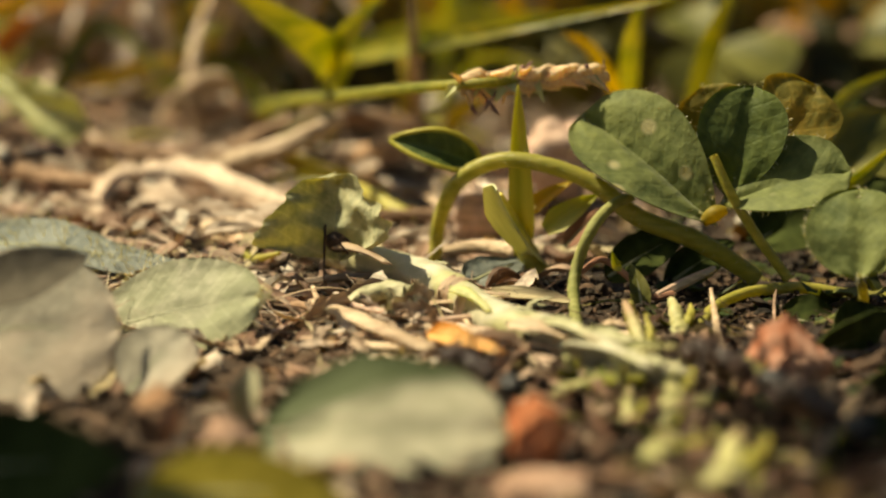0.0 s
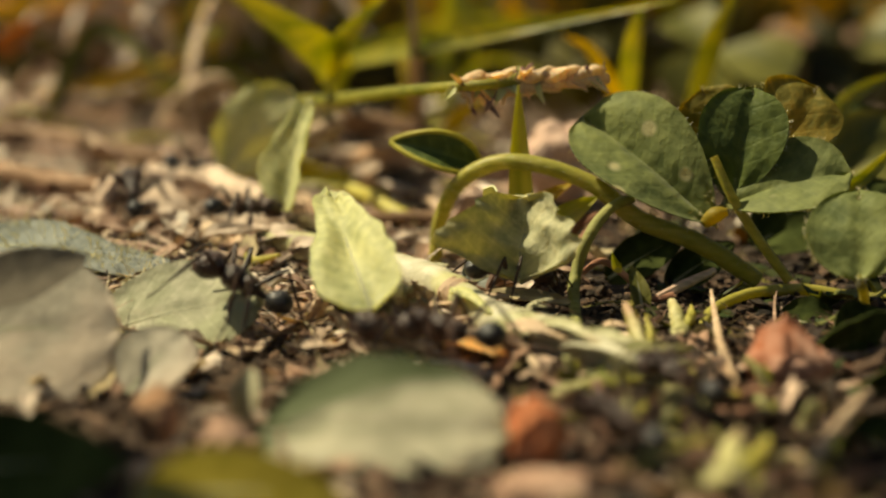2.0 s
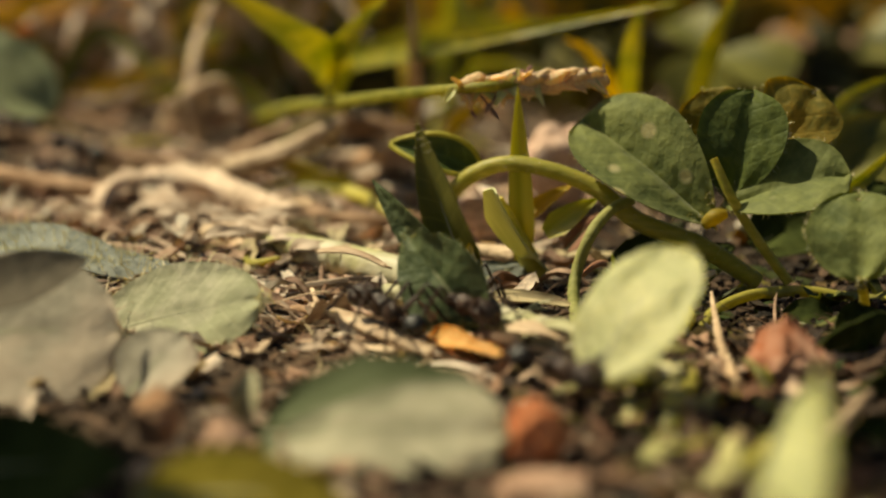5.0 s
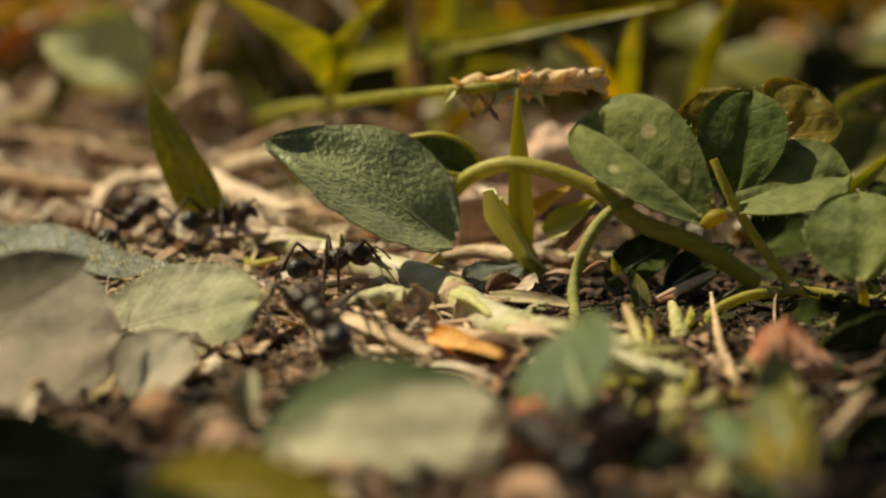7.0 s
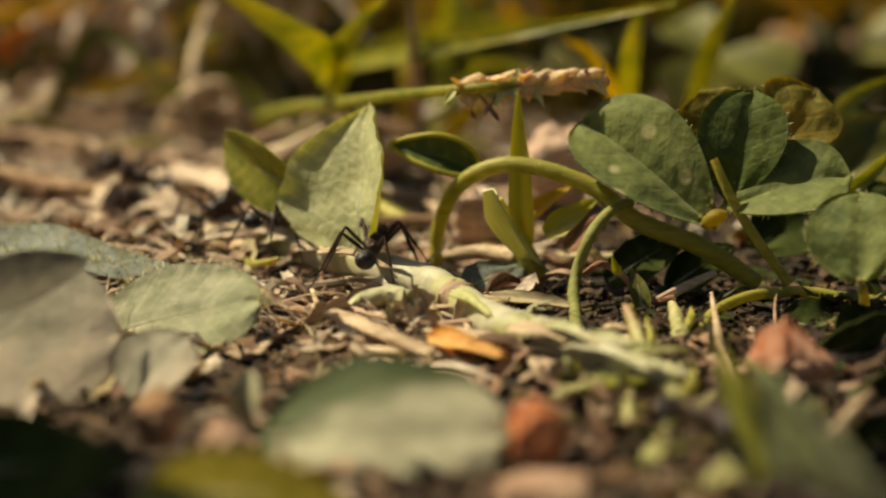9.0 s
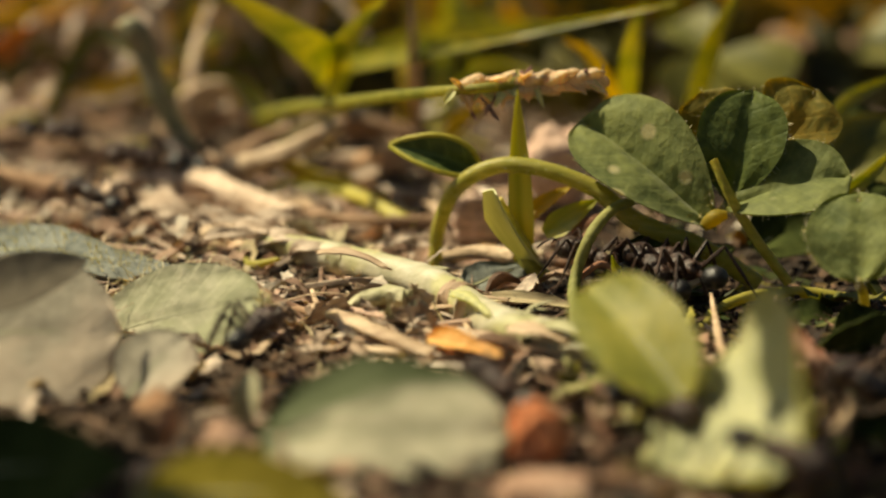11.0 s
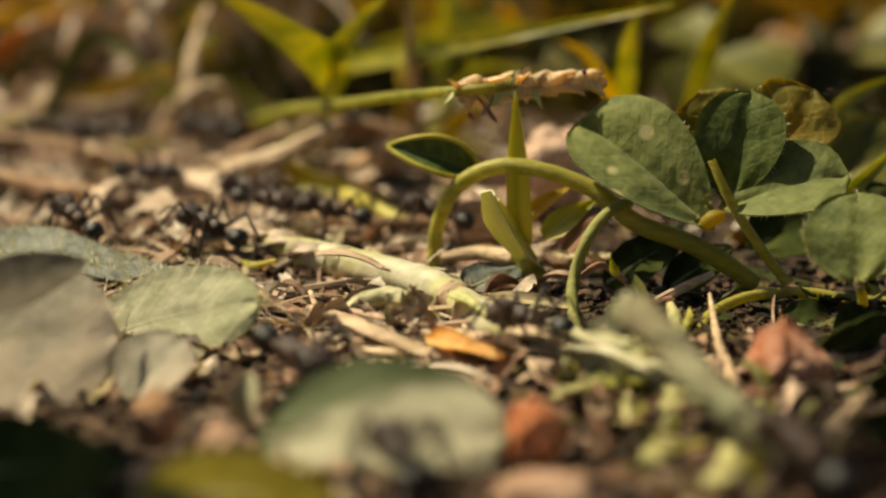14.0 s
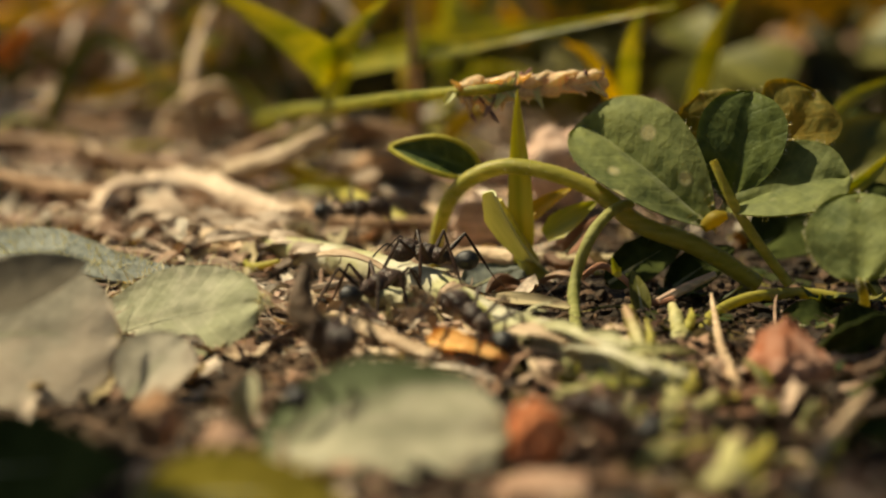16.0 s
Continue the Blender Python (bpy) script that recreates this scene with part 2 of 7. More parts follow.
BROADBLADE = material("broad_grass_blade", (0.10, 0.14, 0.015), (0.24, 0.26, 0.04), grain=900, rough=0.4, bump=0.3, see=0.5, vary=0.3, streak=0.06)
PINK = material("pink_stone", (0.46, 0.28, 0.20), (0.66, 0.48, 0.37), grain=900, rough=0.8, bump=0.7, vary=0.1)
# pale sunlit leaf; the shade on its far side is a painted band
HALFSHADE = material("half_shaded_leaf", (0.29, 0.275, 0.185), (0.47, 0.44, 0.32), grain=900, rough=0.8, bump=0.5, see=0.2, vary=0.05, rim=((0.085, 0.105, 0.042), 1.5, 2.6, 0.42))
PALERIB = material("leaf_midrib", (0.26, 0.26, 0.14), (0.38, 0.37, 0.22), grain=2500, rough=0.6, bump=0.4, vary=0.1)
HAIR = material("leaf_hairs", (0.5, 0.48, 0.38), (0.75, 0.72, 0.6), grain=3000, rough=0.5, bump=0.1, see=0.3, vary=0.1)
GASTER = material("ant_gaster", (0.006, 0.006, 0.006), (0.014, 0.012, 0.012), grain=5000, rough=0.42, bump=0.5, vary=0.2, gloss=0.5)
CHITIN = material("ant_shell", (0.018, 0.009, 0.006), (0.085, 0.036, 0.018), grain=4500, rough=0.4, bump=1.0, vary=0.3, gloss=0.55)
REDLEG = material("ant_limb", (0.018, 0.009, 0.006), (0.06, 0.026, 0.013), grain=6000, rough=0.5, bump=0.3, vary=0.25, gloss=0.35)
EYE = material("ant_eye", (0.006, 0.006, 0.006), (0.012, 0.012, 0.012), grain=9000, rough=0.15, bump=0.0, vary=0)


# ---- shaping ----
def part(name, bm, mat, parent=None, label="", m=None):
    """One mesh object out of a bmesh whose lengths are in millimetres."""
    me = bpy.data.meshes.new(name)
    bmesh.ops.scale(bm, vec=(MM, MM, MM), verts=bm.verts)
    bmesh.ops.recalc_face_normals(bm, faces=bm.faces)
    bm.to_mesh(me)
    bm.free()
    me.materials.append(mat)
    me.polygons.foreach_set("use_smooth", [True] * len(me.polygons))
    me.set_sharp_from_angle(angle=radians(48))
    ob = new(name, me)
    if parent:
        ob.parent = parent
    if m is not None:
        ob.matrix_basis = m
    if label:
        ob["label"] = label
    return ob


def root(name, at, label, category, group="", turn=None):
    ob = new(name)
    ob.empty_display_size = 0.002
    ob.matrix_basis = Matrix.Translation(Vector(at) * MM) @ (turn or Matrix())
    return tagged(ob, label, category, group)


def spot(p, turn=None):
    return Matrix.Translation(Vector(p) * MM) @ (turn or Matrix())


def curve_through(pts, steps=6):
    """A smooth line through the points, each (x, y, z, radius)."""
    p = [Vector(q) for q in pts]
    p = [p[0] * 2 - p[1]] + p + [p[-1] * 2 - p[-2]]
    out = []
    for i in range(1, len(p) - 2):
        a, b, c, d = p[i - 1:i + 3]
        for k in range(steps):
            t = k / steps
            out.append(0.5 * (2 * b + (c - a) * t + (2 * a - 5 * b + 4 * c - d) * t * t + (3 * b - a - 3 * c + d) * t ** 3))
    out.append(p[-2])
    return out


def tube(bm, pts, sides=8, steps=6, flat=1.0, rough=0.0, seed=0, up=(0, 0, 1)):
    """A tapered round or flattened stem along points (x, y, z, radius)."""
    line = curve_through([Vector(q) for q in pts], steps)
    rings = []
    for i, q in enumerate(line):
        way = (line[min(i + 1, len(line) - 1)] - line[max(i - 1, 0)]).xyz.normalized()
        side = way.cross(Vector(up))
        side = side.normalized() if side.length > 1e-3 else Vector((1, 0, 0))
        rise = side.cross(way)
        ring = []
        for k in range(sides):
            a = 2 * math.pi * k / sides
            r = max(q.w, 0.01)
            if rough:
                r *= 1 + rough * noise.noise(Vector((i * 0.5 + seed, math.cos(a) * 1.3, math.sin(a) * 1.3 + seed)))
            ring.append(bm.verts.new(q.xyz + side * math.cos(a) * r + rise * math.sin(a) * r * flat))
        rings.append(ring)
    for a, b in zip(rings, rings[1:]):
        for k in range(sides):
            bm.faces.new((a[k], a[(k + 1) % sides], b[(k + 1) % sides], b[k]))
    bm.faces.new(rings[0][::-1])
    bm.faces.new(rings[-1])
    return bm


def shift(pts, by):
    return [(p[0] - by[0], p[1] - by[1], p[2] - by[2], p[3]) for p in pts]


def stem(name, pts, mat, label="", category="", sides=8, steps=6, flat=1.0, rough=0.0, group="", seed=0, up=(0, 0, 1)):
    """A stem, twig or straw, as a thing of its own; its origin is its first point."""
    ob = part(name, tube(bmesh.new(), shift(pts, pts[0]), sides, steps, flat, rough, seed, up), mat, m=spot(pts[0][:3]))
    return tagged(ob, label, category, group)


SHAPES = {
    "ovate": lambda u: math.sin(math.pi * min(1, u * 0.97 + 0.02) ** 0.75) ** 0.75,
    "oval": lambda u: math.sqrt(max(0.0, 1 - (2 * u - 1) ** 2)),
    "heart": lambda u: (math.sin(min(1, u * 1.18) * math.pi / 2)) * (1 if u < 0.72 else math.sqrt(max(0, 1 - ((u - 0.72) / 0.28) ** 2.4))),
    "lobe": lambda u: math.sin(max(0.0, u) / 0.62 * math.pi / 2) ** 0.8 if u < 0.62 else math.sqrt(max(0.0, 1 - ((u - 0.62) / 0.38) ** 2.3)),
    "clover": lambda u: math.sin(math.pi * min(1, u ** 1.15 * 0.93)) ** 0.6 if u > 0 else 0.0,
    "lance": lambda u: min(1, 0.5 + 2.2 * u) * max(0, 1 - u ** 2.5),
    "strap": lambda u: min(1, 0.75 + u) * max(0, 1 - u ** 5) ** 0.7,
    "torn": lambda u: 0.9 * max(0, 1 - (2 * u - 1) ** 6) ** 0.5 * (0.75 + 0.25 * math.sin(5 * u + 0.5)),
    "wedge": lambda u: 0.15 + 0.95 * u ** 0.7 * max(0, 1 - u ** 9) ** 0.5,
}


def leaf(length, width, shape="ovate", fold=0.2, bow=0.1, curl=0.0, wave=0.0, thick=0.12, nu=18, nv=9, jag=0.0, notch=0.0, seed=0, twist=0.0, far=(1, 0), ridge=1.3):
    """A leaf along x, its upper face towards z. fold: how far its halves rise; bow: how it arches; curl: roll of the edges;
    wave: buckling; jag: uneven, bitten edge; notch: dent in the tip; far: width of one half, and how far it folds back."""
    bm = bmesh.new()
    top, low = [], []
    for i in range(nu + 1):
        u = i / nu
        w = max(SHAPES[shape](u), 0.015) * width / 2
        row_t, row_l = [], []
        for j in range(nv + 1):
            v = 2 * j / nv - 1
            edge = 1 + jag * noise.noise(Vector((u * 7, 9.0 * (1 if v > 0 else -1), seed))) * abs(v) ** 3
            x = length * (u - notch * (1 - min(1, abs(v) * 1.6)) * u ** 6)
            if jag and (i == 0 or i == nu):
                x += length * jag * 0.4 * noise.noise(Vector((v * 4, 3.0, seed + 5 * i)))
            y = v * w * edge
            z = abs(v) ** ridge * w * fold - bow * length * (2 * u - 1) ** 2 + curl * w * v ** 4 + bow * length
            z += wave * width * noise.noise(Vector((u * 3.1, v * 2.1, seed + 11.3)))
            if v > 0 and far != (1, 0):
                y, z = y * far[0], z - far[1] * v * w
            if twist:
                a = twist * u
                y, z = y * math.cos(a) - z * math.sin(a), y * math.sin(a) + z * math.cos(a)
            row_t.append(bm.verts.new((x, y, z + thick / 2)))
            row_l.append(bm.verts.new((x, y, z - thick / 2)))
        top.append(row_t)
        low.append(row_l)
    for i in range(nu):
        for j in range(nv):
            bm.faces.new((top[i][j], top[i + 1][j], top[i + 1][j + 1], top[i][j + 1]))
            bm.faces.new((low[i][j], low[i][j + 1], low[i + 1][j + 1], low[i + 1][j]))
        for j in (0, nv):
            bm.faces.new((top[i][j], low[i][j], low[i + 1][j], top[i + 1][j]))
    for j in range(nv):
        for i in (0, nu):
            bm.faces.new((top[i][j], top[i][j + 1], low[i][j + 1], low[i][j]))
    return bm


def aim(base, tip, face):
    """The turn that lays x from base to tip and z as near as may be towards face."""
    x = (Vector(tip) - Vector(base)).normalized()
    z = Vector(face)
    z = (z - x * z.dot(x)).normalized()
    y = z.cross(x)
    return Matrix((x, y, z)).transposed().to_4x4()


def span(base, tip):
    return (Vector(tip) - Vector(base)).length


def set_leaf(name, base, tip, face, width, mat, parent=None, label="", category="", group="", **shape):
    """A leaf from base to tip, its upper side turned towards face. Given a parent, it is a part of it."""
    bm = leaf(span(base, tip), width, **shape)
    if parent:
        inv = parent.matrix_basis.inverted()
        return part(name, bm, mat, parent, label, inv @ spot(base, aim(base, tip, face)))
    ob = tagged(part(name, bm, mat, None, "", spot(base, aim(base, tip, face))), label, category, group)
    if category == "leaf":
        part("midrib", midrib(span(base, tip), width, **shape), PALERIB, ob, "pale raised midrib")
    return ob


def midrib(length, width, fold=0.2, bow=0.1, wave=0.0, seed=0, r=0.16, **rest):
    """The rib along the middle of such a leaf."""
    pts = []
    for i in range(9):
        u = 0.02 + i / 8 * 0.9
        z = -bow * length * (2 * u - 1) ** 2 + bow * length + wave * width * noise.noise(Vector((u * 3.1, 0, seed + 11.3)))
        pts.append((length * u, 0, z, r * (1.1 - u)))
    return tube(bmesh.new(), pts, 6, 2)


def hairs(ob, count, long, seed, reach=1.0, thick=0.014, rim=False):
    """Fine pale hairs that stand off a surface, as one part of it."""
    rng = random.Random(seed)
    bm = bmesh.new()
    polys = list(ob.data.polygons)
    if rim:
        usual = sorted(q.area for q in polys)[len(polys) // 2]
        polys = [q for q in polys if q.area < usual * 0.55] or polys
    for i in range(count):
        q = polys[rng.randrange(len(polys))]
        at, n = q.center / MM, q.normal
        way = (n + Vector((rng.gauss(0, 0.5), rng.gauss(0, 0.5), rng.gauss(0, 0.5))) * reach).normalized()
        l = long * rng.uniform(0.5, 1.2)
        bend = Vector((rng.gauss(0, 0.2), rng.gauss(0, 0.2), rng.gauss(0, 0.2))) * l
        a, b = at + way * l * 0.55, at + way * l + bend
        side = way.orthogonal().normalized()
        other = way.cross(side)
        rings = []
        for p, r in ((at, thick), (a, thick * 0.8)):
            rings.append([bm.verts.new(p + (side * math.cos(k * 2.094) + other * math.sin(k * 2.094)) * r) for k in range(3)])
        tip = bm.verts.new(b)
        for k in range(3):
            bm.faces.new((rings[0][k], rings[0][(k + 1) % 3], rings[1][(k + 1) % 3], rings[1][k]))
            bm.faces.new((rings[1][k], rings[1][(k + 1) % 3], tip))
    made = part("hairs", bm, HAIR, ob, "fine pale hairs")
    made["kind"] = "stuff"
    return made


def stem_part(name, pts, mat, parent, label="", **kw):
    """A stem in world millimetres as a part of a thing that is not turned."""
    o = parent.matrix_basis.translation / MM
    return part(name, tube(bmesh.new(), shift(pts, o), **kw), mat, parent, label)


def pebble(bm, size, seed, lumps=0.25, cuts=3, sharp=0.0):
    bmesh.ops.create_icosphere(bm, subdivisions=cuts, radius=0.5)
    for v in bm.verts:
        n = v.co.normalized()
        k = 1 + lumps * noise.noise(n * 1.6 + Vector((seed, 0, 0))) + 0.3 * lumps * noise.noise(n * 5 + Vector((0, seed, 0)))
        if sharp:
            m = max(abs(n.x), abs(n.y), abs(n.z))
            k *= (1 - sharp) + sharp * 0.72 / m
        v.co = Vector((v.co.x * size[0], v.co.y * size[1], v.co.z * size[2])) * k
    return bm


def height(x, y):
    """How high the bare soil lies, in millimetres."""
    p = Vector((x * 0.06, y * 0.06, 0))
    h = 0.9 * noise.noise(p) + 0.35 * noise.noise(p * 4.3)
    far = min(400.0, max(0.0, y - 150))
    return h * 0.6 - 0.35 + far * 0.02 * noise.noise(p * 0.3)


# ---- ground: one sheet, finest under the trail ----
def ground():
    def axis(lo, hi, n, least, most):
        mid = [lo + (hi - lo) * i / n for i in range(n + 1)]
        step = (hi - lo) / n
        more, q = [], hi
        while q < most:
            step *= 1.25
            q += step
            more.append(q)
        less, q, step = [], lo, (hi - lo) / n
        while q > least:
            step *= 1.25
            q -= step
            less.append(q)
        return less[::-1] + mid + more
    xs, ys = axis(-60, 60, 150, -2400, 2400), axis(45, 200, 190, -1500, 3600)
    grid = np.zeros((len(ys), len(xs), 3))
    for j, y in enumerate(ys):
        for i, x in enumerate(xs):
            grid[j, i] = (x, y, height(x, y) + 0.25 * noise.noise(Vector((x, y, 0))))
    w = len(xs)
    faces = [(j * w + i, j * w + i + 1, (j + 1) * w + i + 1, (j + 1) * w + i) for j in range(len(ys) - 1) for i in range(w - 1)]
    me = bpy.data.meshes.new("ground")
    me.from_pydata((grid.reshape(-1, 3) * MM).tolist(), [], faces)
    me.polygons.foreach_set("use_smooth", [True] * len(faces))
    me.materials.append(SOIL)
    return tagged(new("ground", me), "dark brown crumbly soil under plant litter", "ground", kind="structure")


ground()

# ---- plants round the trail ----


def clover():
    base = (19.9, 100.4, 0.0)
    plant = root("clover_plant", base, "green clover with rounded leaflets on arching hairy stalks", "plant")
    # the long arching runner and the stalks
    stem_part("runner", [(*(-0.5, 104.2, 0.0), 0.45), (*(-0.3, 104.2, 2.6), 0.47), (*(0.9, 103.0, 5.6), 0.5), (*(3.4, 102.0, 7.2), 0.52), (*(6.2, 101.0, 7.2), 0.52),
                         (*(9.3, 100.0, 6.2), 0.55), (*(12.0, 99.0, 4.3), 0.6), (*(15.7, 98.0, 3.0), 0.6), (*(19.3, 98.0, 0.7), 0.55)], STALK, plant, sides=12, rough=0.08)
    stem_part("stalk", [(*(7.6, 88.8, 0.0), 0.35), (*(7.8, 95.0, 1.3), 0.36), (*(8.8, 96.0, 4.1), 0.36), (*(10.3, 98.0, 5.3), 0.34), (*(11.6, 99.0, 5.6), 0.3)], STALKGREY, plant, "downy grey-green stalk", sides=10, rough=0.1)
    stem_part("stalk", [(*(21.0, 97.0, 1.0), 0.33), (*(19.0, 97.0, 3.6), 0.32), (*(17.3, 97.0, 6.2), 0.3), (*(16.2, 97.5, 8.5), 0.25)], STALK, plant, sides=10)
    stem_part("stalk", [(*(14.3, 88.8, 0.0), 0.3), (*(15.9, 93.0, 0.3), 0.33), (*(18.4, 95.0, 0.7), 0.33), (*(21.9, 97.0, 0.4), 0.36), (*(25.0, 97.0, -0.1), 0.42), (*(28.1, 97.0, -0.3), 0.4)], STALK, plant, sides=10, rough=0.15)
    stem_part("stalk", [(*(24.5, 92.2, 0.0), 0.3), (*(24.2, 91.6, 1.7), 0.3), (*(23.1, 88.8, 3.3), 0.26)], STALK, plant, sides=8)
    stem_part("node", [(*(15.8, 97.5, 4.4), 0.35), (*(16.4, 97.2, 5.0), 0.5), (*(17.1, 97.2, 5.2), 0.25)], YELLOW, plant, "yellow leaf joint", sides=10)
    # leaflets
    set_leaf("leaflet", (16.5, 97.5, 4.3), (8.7, 103.0, 9.9), (-0.2, -0.7, 0.7), 6.6, CLOVERPALE, plant, ridge=0.8, shape="lobe", fold=0.6, bow=0.05, notch=0.045, wave=0.06, nu=26, nv=14)
    set_leaf("leaflet", (17.4, 98.5, 5.6), (18.8, 99.5, 12.4), (-0.25, -0.85, 0.45), 5.4, CLOVER, plant, ridge=0.85, shape="lobe", fold=0.2, bow=0.05, notch=0.05, wave=0.05, nu=24, nv=14)
    set_leaf("leaflet", (16.9, 98.0, 5.4), (24.3, 96.5, 7.7), (-0.15, -0.62, 0.77), 5.6, CLOVERPALE, plant, ridge=0.85, shape="lobe", fold=0.3, bow=0.06, notch=0.06, wave=0.05, nu=24, nv=14)
    set_leaf("leaflet", (19.3, 100.5, 7.0), (23.2, 102.0, 12.0), (-0.1, -0.9, 0.4), 5.6, AGEING, plant, "leaflet turning brown at its rim", shape="heart", fold=0.12, bow=0.05, notch=0.05, wave=0.07, nu=24, nv=14, jag=0.08)
    set_leaf("leaflet", (18.6, 101.0, 6.4), (16.0, 101.8, 12.0), (-0.4, -0.8, 0.4), 4.6, AGEING, plant, "leaflet turning brown at its rim", shape="heart", fold=0.15, bow=0.05, notch=0.05, wave=0.05)
    set_leaf("leaflet", (23.1, 88.8, 3.2), (23.7, 92.2, 7.6), (-0.25, -0.7, 0.68), 5.7, CLOVERPALE, plant, shape="oval", fold=0.12, bow=0.07, notch=0.1, wave=0.06, nu=24, nv=16)
    for o in plant.children:
        name = o.name.split(".")[0]
        if name == "leaflet":
            hairs(o, 240, 0.3, 7, rim=True)
        elif name == "runner":
            hairs(o, 320, 0.22, 8)
    return plant


clover()


def far_clover():
    plant = root("clover_plant", (25.8, 159.9, 0.0), "clover in soft shade behind the trail", "plant")
    stem_part("stalk", [(*(25.8, 159.9, 0.0), 0.5), (*(25.4, 160.0, 3.6), 0.5), (*(25.5, 158.0, 7.2), 0.45)], STALK, plant)
    set_leaf("leaflet", (25.5, 158.0, 6.9), (32.1, 152.0, 5.6), (0, -0.6, 0.8), 7.5, DUSK, plant, shape="heart", fold=0.15, notch=0.06)
    set_leaf("leaflet", (25.5, 158.0, 6.9), (22.6, 152.0, 2.7), (0, -0.9, 0.4), 8, DUSK, plant, shape="heart", fold=0.15, notch=0.06)
    set_leaf("leaflet", (25.5, 158.0, 6.9), (23.1, 163.0, 9.9), (0, -0.8, 0.5), 6, DUSK, plant, shape="heart", fold=0.2, notch=0.06)
    set_leaf("leaflet", (42.9, 175.0, 4.7), (49.6, 170.0, 8.0), (0, -0.6, 0.8), 9, DUSK, plant, shape="heart", fold=0.15, notch=0.06)


far_clover()


CUPPED = material("cupped_leaf", (0.035, 0.06, 0.012), (0.10, 0.13, 0.028), grain=1400, rough=0.5, bump=0.5, see=0.1, veins=0.25, vary=0)
# yellow that stands in for sun caught on the leaf's edge
SUNRIM = material("sunlit_leaf_rim", (0.34, 0.32, 0.03), (0.50, 0.44, 0.06), grain=2200, rough=0.5, bump=0.3, see=0.2, vary=0)


def shoot():
    """The upright grass shoot with its sheath and side leaves."""
    plant = root("grass_shoot", (5.6, 101.3, 0.0), "young grass shoot with a pointed upright blade and pale sheaths", "plant")
    set_leaf("blade", (5.1, 101.5, 0.6), (4.6, 102.0, 12.1), (-0.25, -0.95, 0.1), 1.75, SPEAR, plant, shape="lance", fold=0.2, bow=0.0, nu=24)
    set_leaf("sheath", (3.0, 97.8, 6.6), (7.1, 101.5, 0.2), (-0.6, -0.55, 0.6), 2.3, BRACT, plant, "pale folded sheath", shape="lance", fold=0.6, bow=0.06)
    stem_part("sheath", [(*(6.1, 101.0, 0.0), 0.75), (*(5.4, 101.0, 1.3), 0.7), (*(4.3, 101.0, 3.7), 0.4), (*(3.5, 100.5, 5.4), 0.2)], STALK, plant, "pale folded sheath", sides=10, rough=0.15)
    set_leaf("leaf", (4.9, 102.0, 3.6), (8.2, 103.0, 5.7), (0, -0.6, 0.8), 1.3, YELLOW, plant, "yellow dying leaf", shape="lance", fold=0.3, bow=0.05)
    set_leaf("leaf", (6.4, 100.5, 3.1), (9.7, 101.0, 5.3), (-0.3, -0.9, 0.3), 1.7, BLADE, plant, shape="lance", fold=0.4, bow=0.08)
    cup = set_leaf("leaf", (2.3, 104.2, 6.5), (-3.4, 104.6, 8.0), (0.1, -0.85, 0.45), 2.4, CUPPED, plant, "small dark green cupped leaf with a painted sunlit rim", shape="ovate", fold=0.75, bow=0.06, wave=0.06, nu=24, nv=12)
    # tubes added along both edges to paint them sunlit
    for side in (-1, 1):
        pts = []
        for i in range(13):
            u = i / 12
            w = max(SHAPES["ovate"](u), 0.015) * 1.2
            x = span((2.3, 104.2, 6.5), (-3.4, 104.6, 8.0))
            z = 0.75 * w + 0.06 * x - 0.06 * x * (2 * u - 1) ** 2 + 0.06 * 2.4 * noise.noise(Vector((u * 3.1, side * 2.1, 11.3)))
            pts.append((x * u, side * w, z, 0.17))
        part("rim", tube(bmesh.new(), pts, 7, 2), SUNRIM, cup, "added yellow rim for the sunlit edge")
    stem_part("root", [(*(0.0, 104.9, 0.5), 0.4), (*(2.4, 104.8, 0.9), 0.5), (*(5.1, 102.5, 1.1), 0.6)], PALE, plant, "pinkish cream root", sides=10)


shoot()


ANTHER = material("dark_anther", (0.16, 0.07, 0.07), (0.42, 0.24, 0.17), grain=3000, rough=0.6, bump=0.3, vary=0.4)


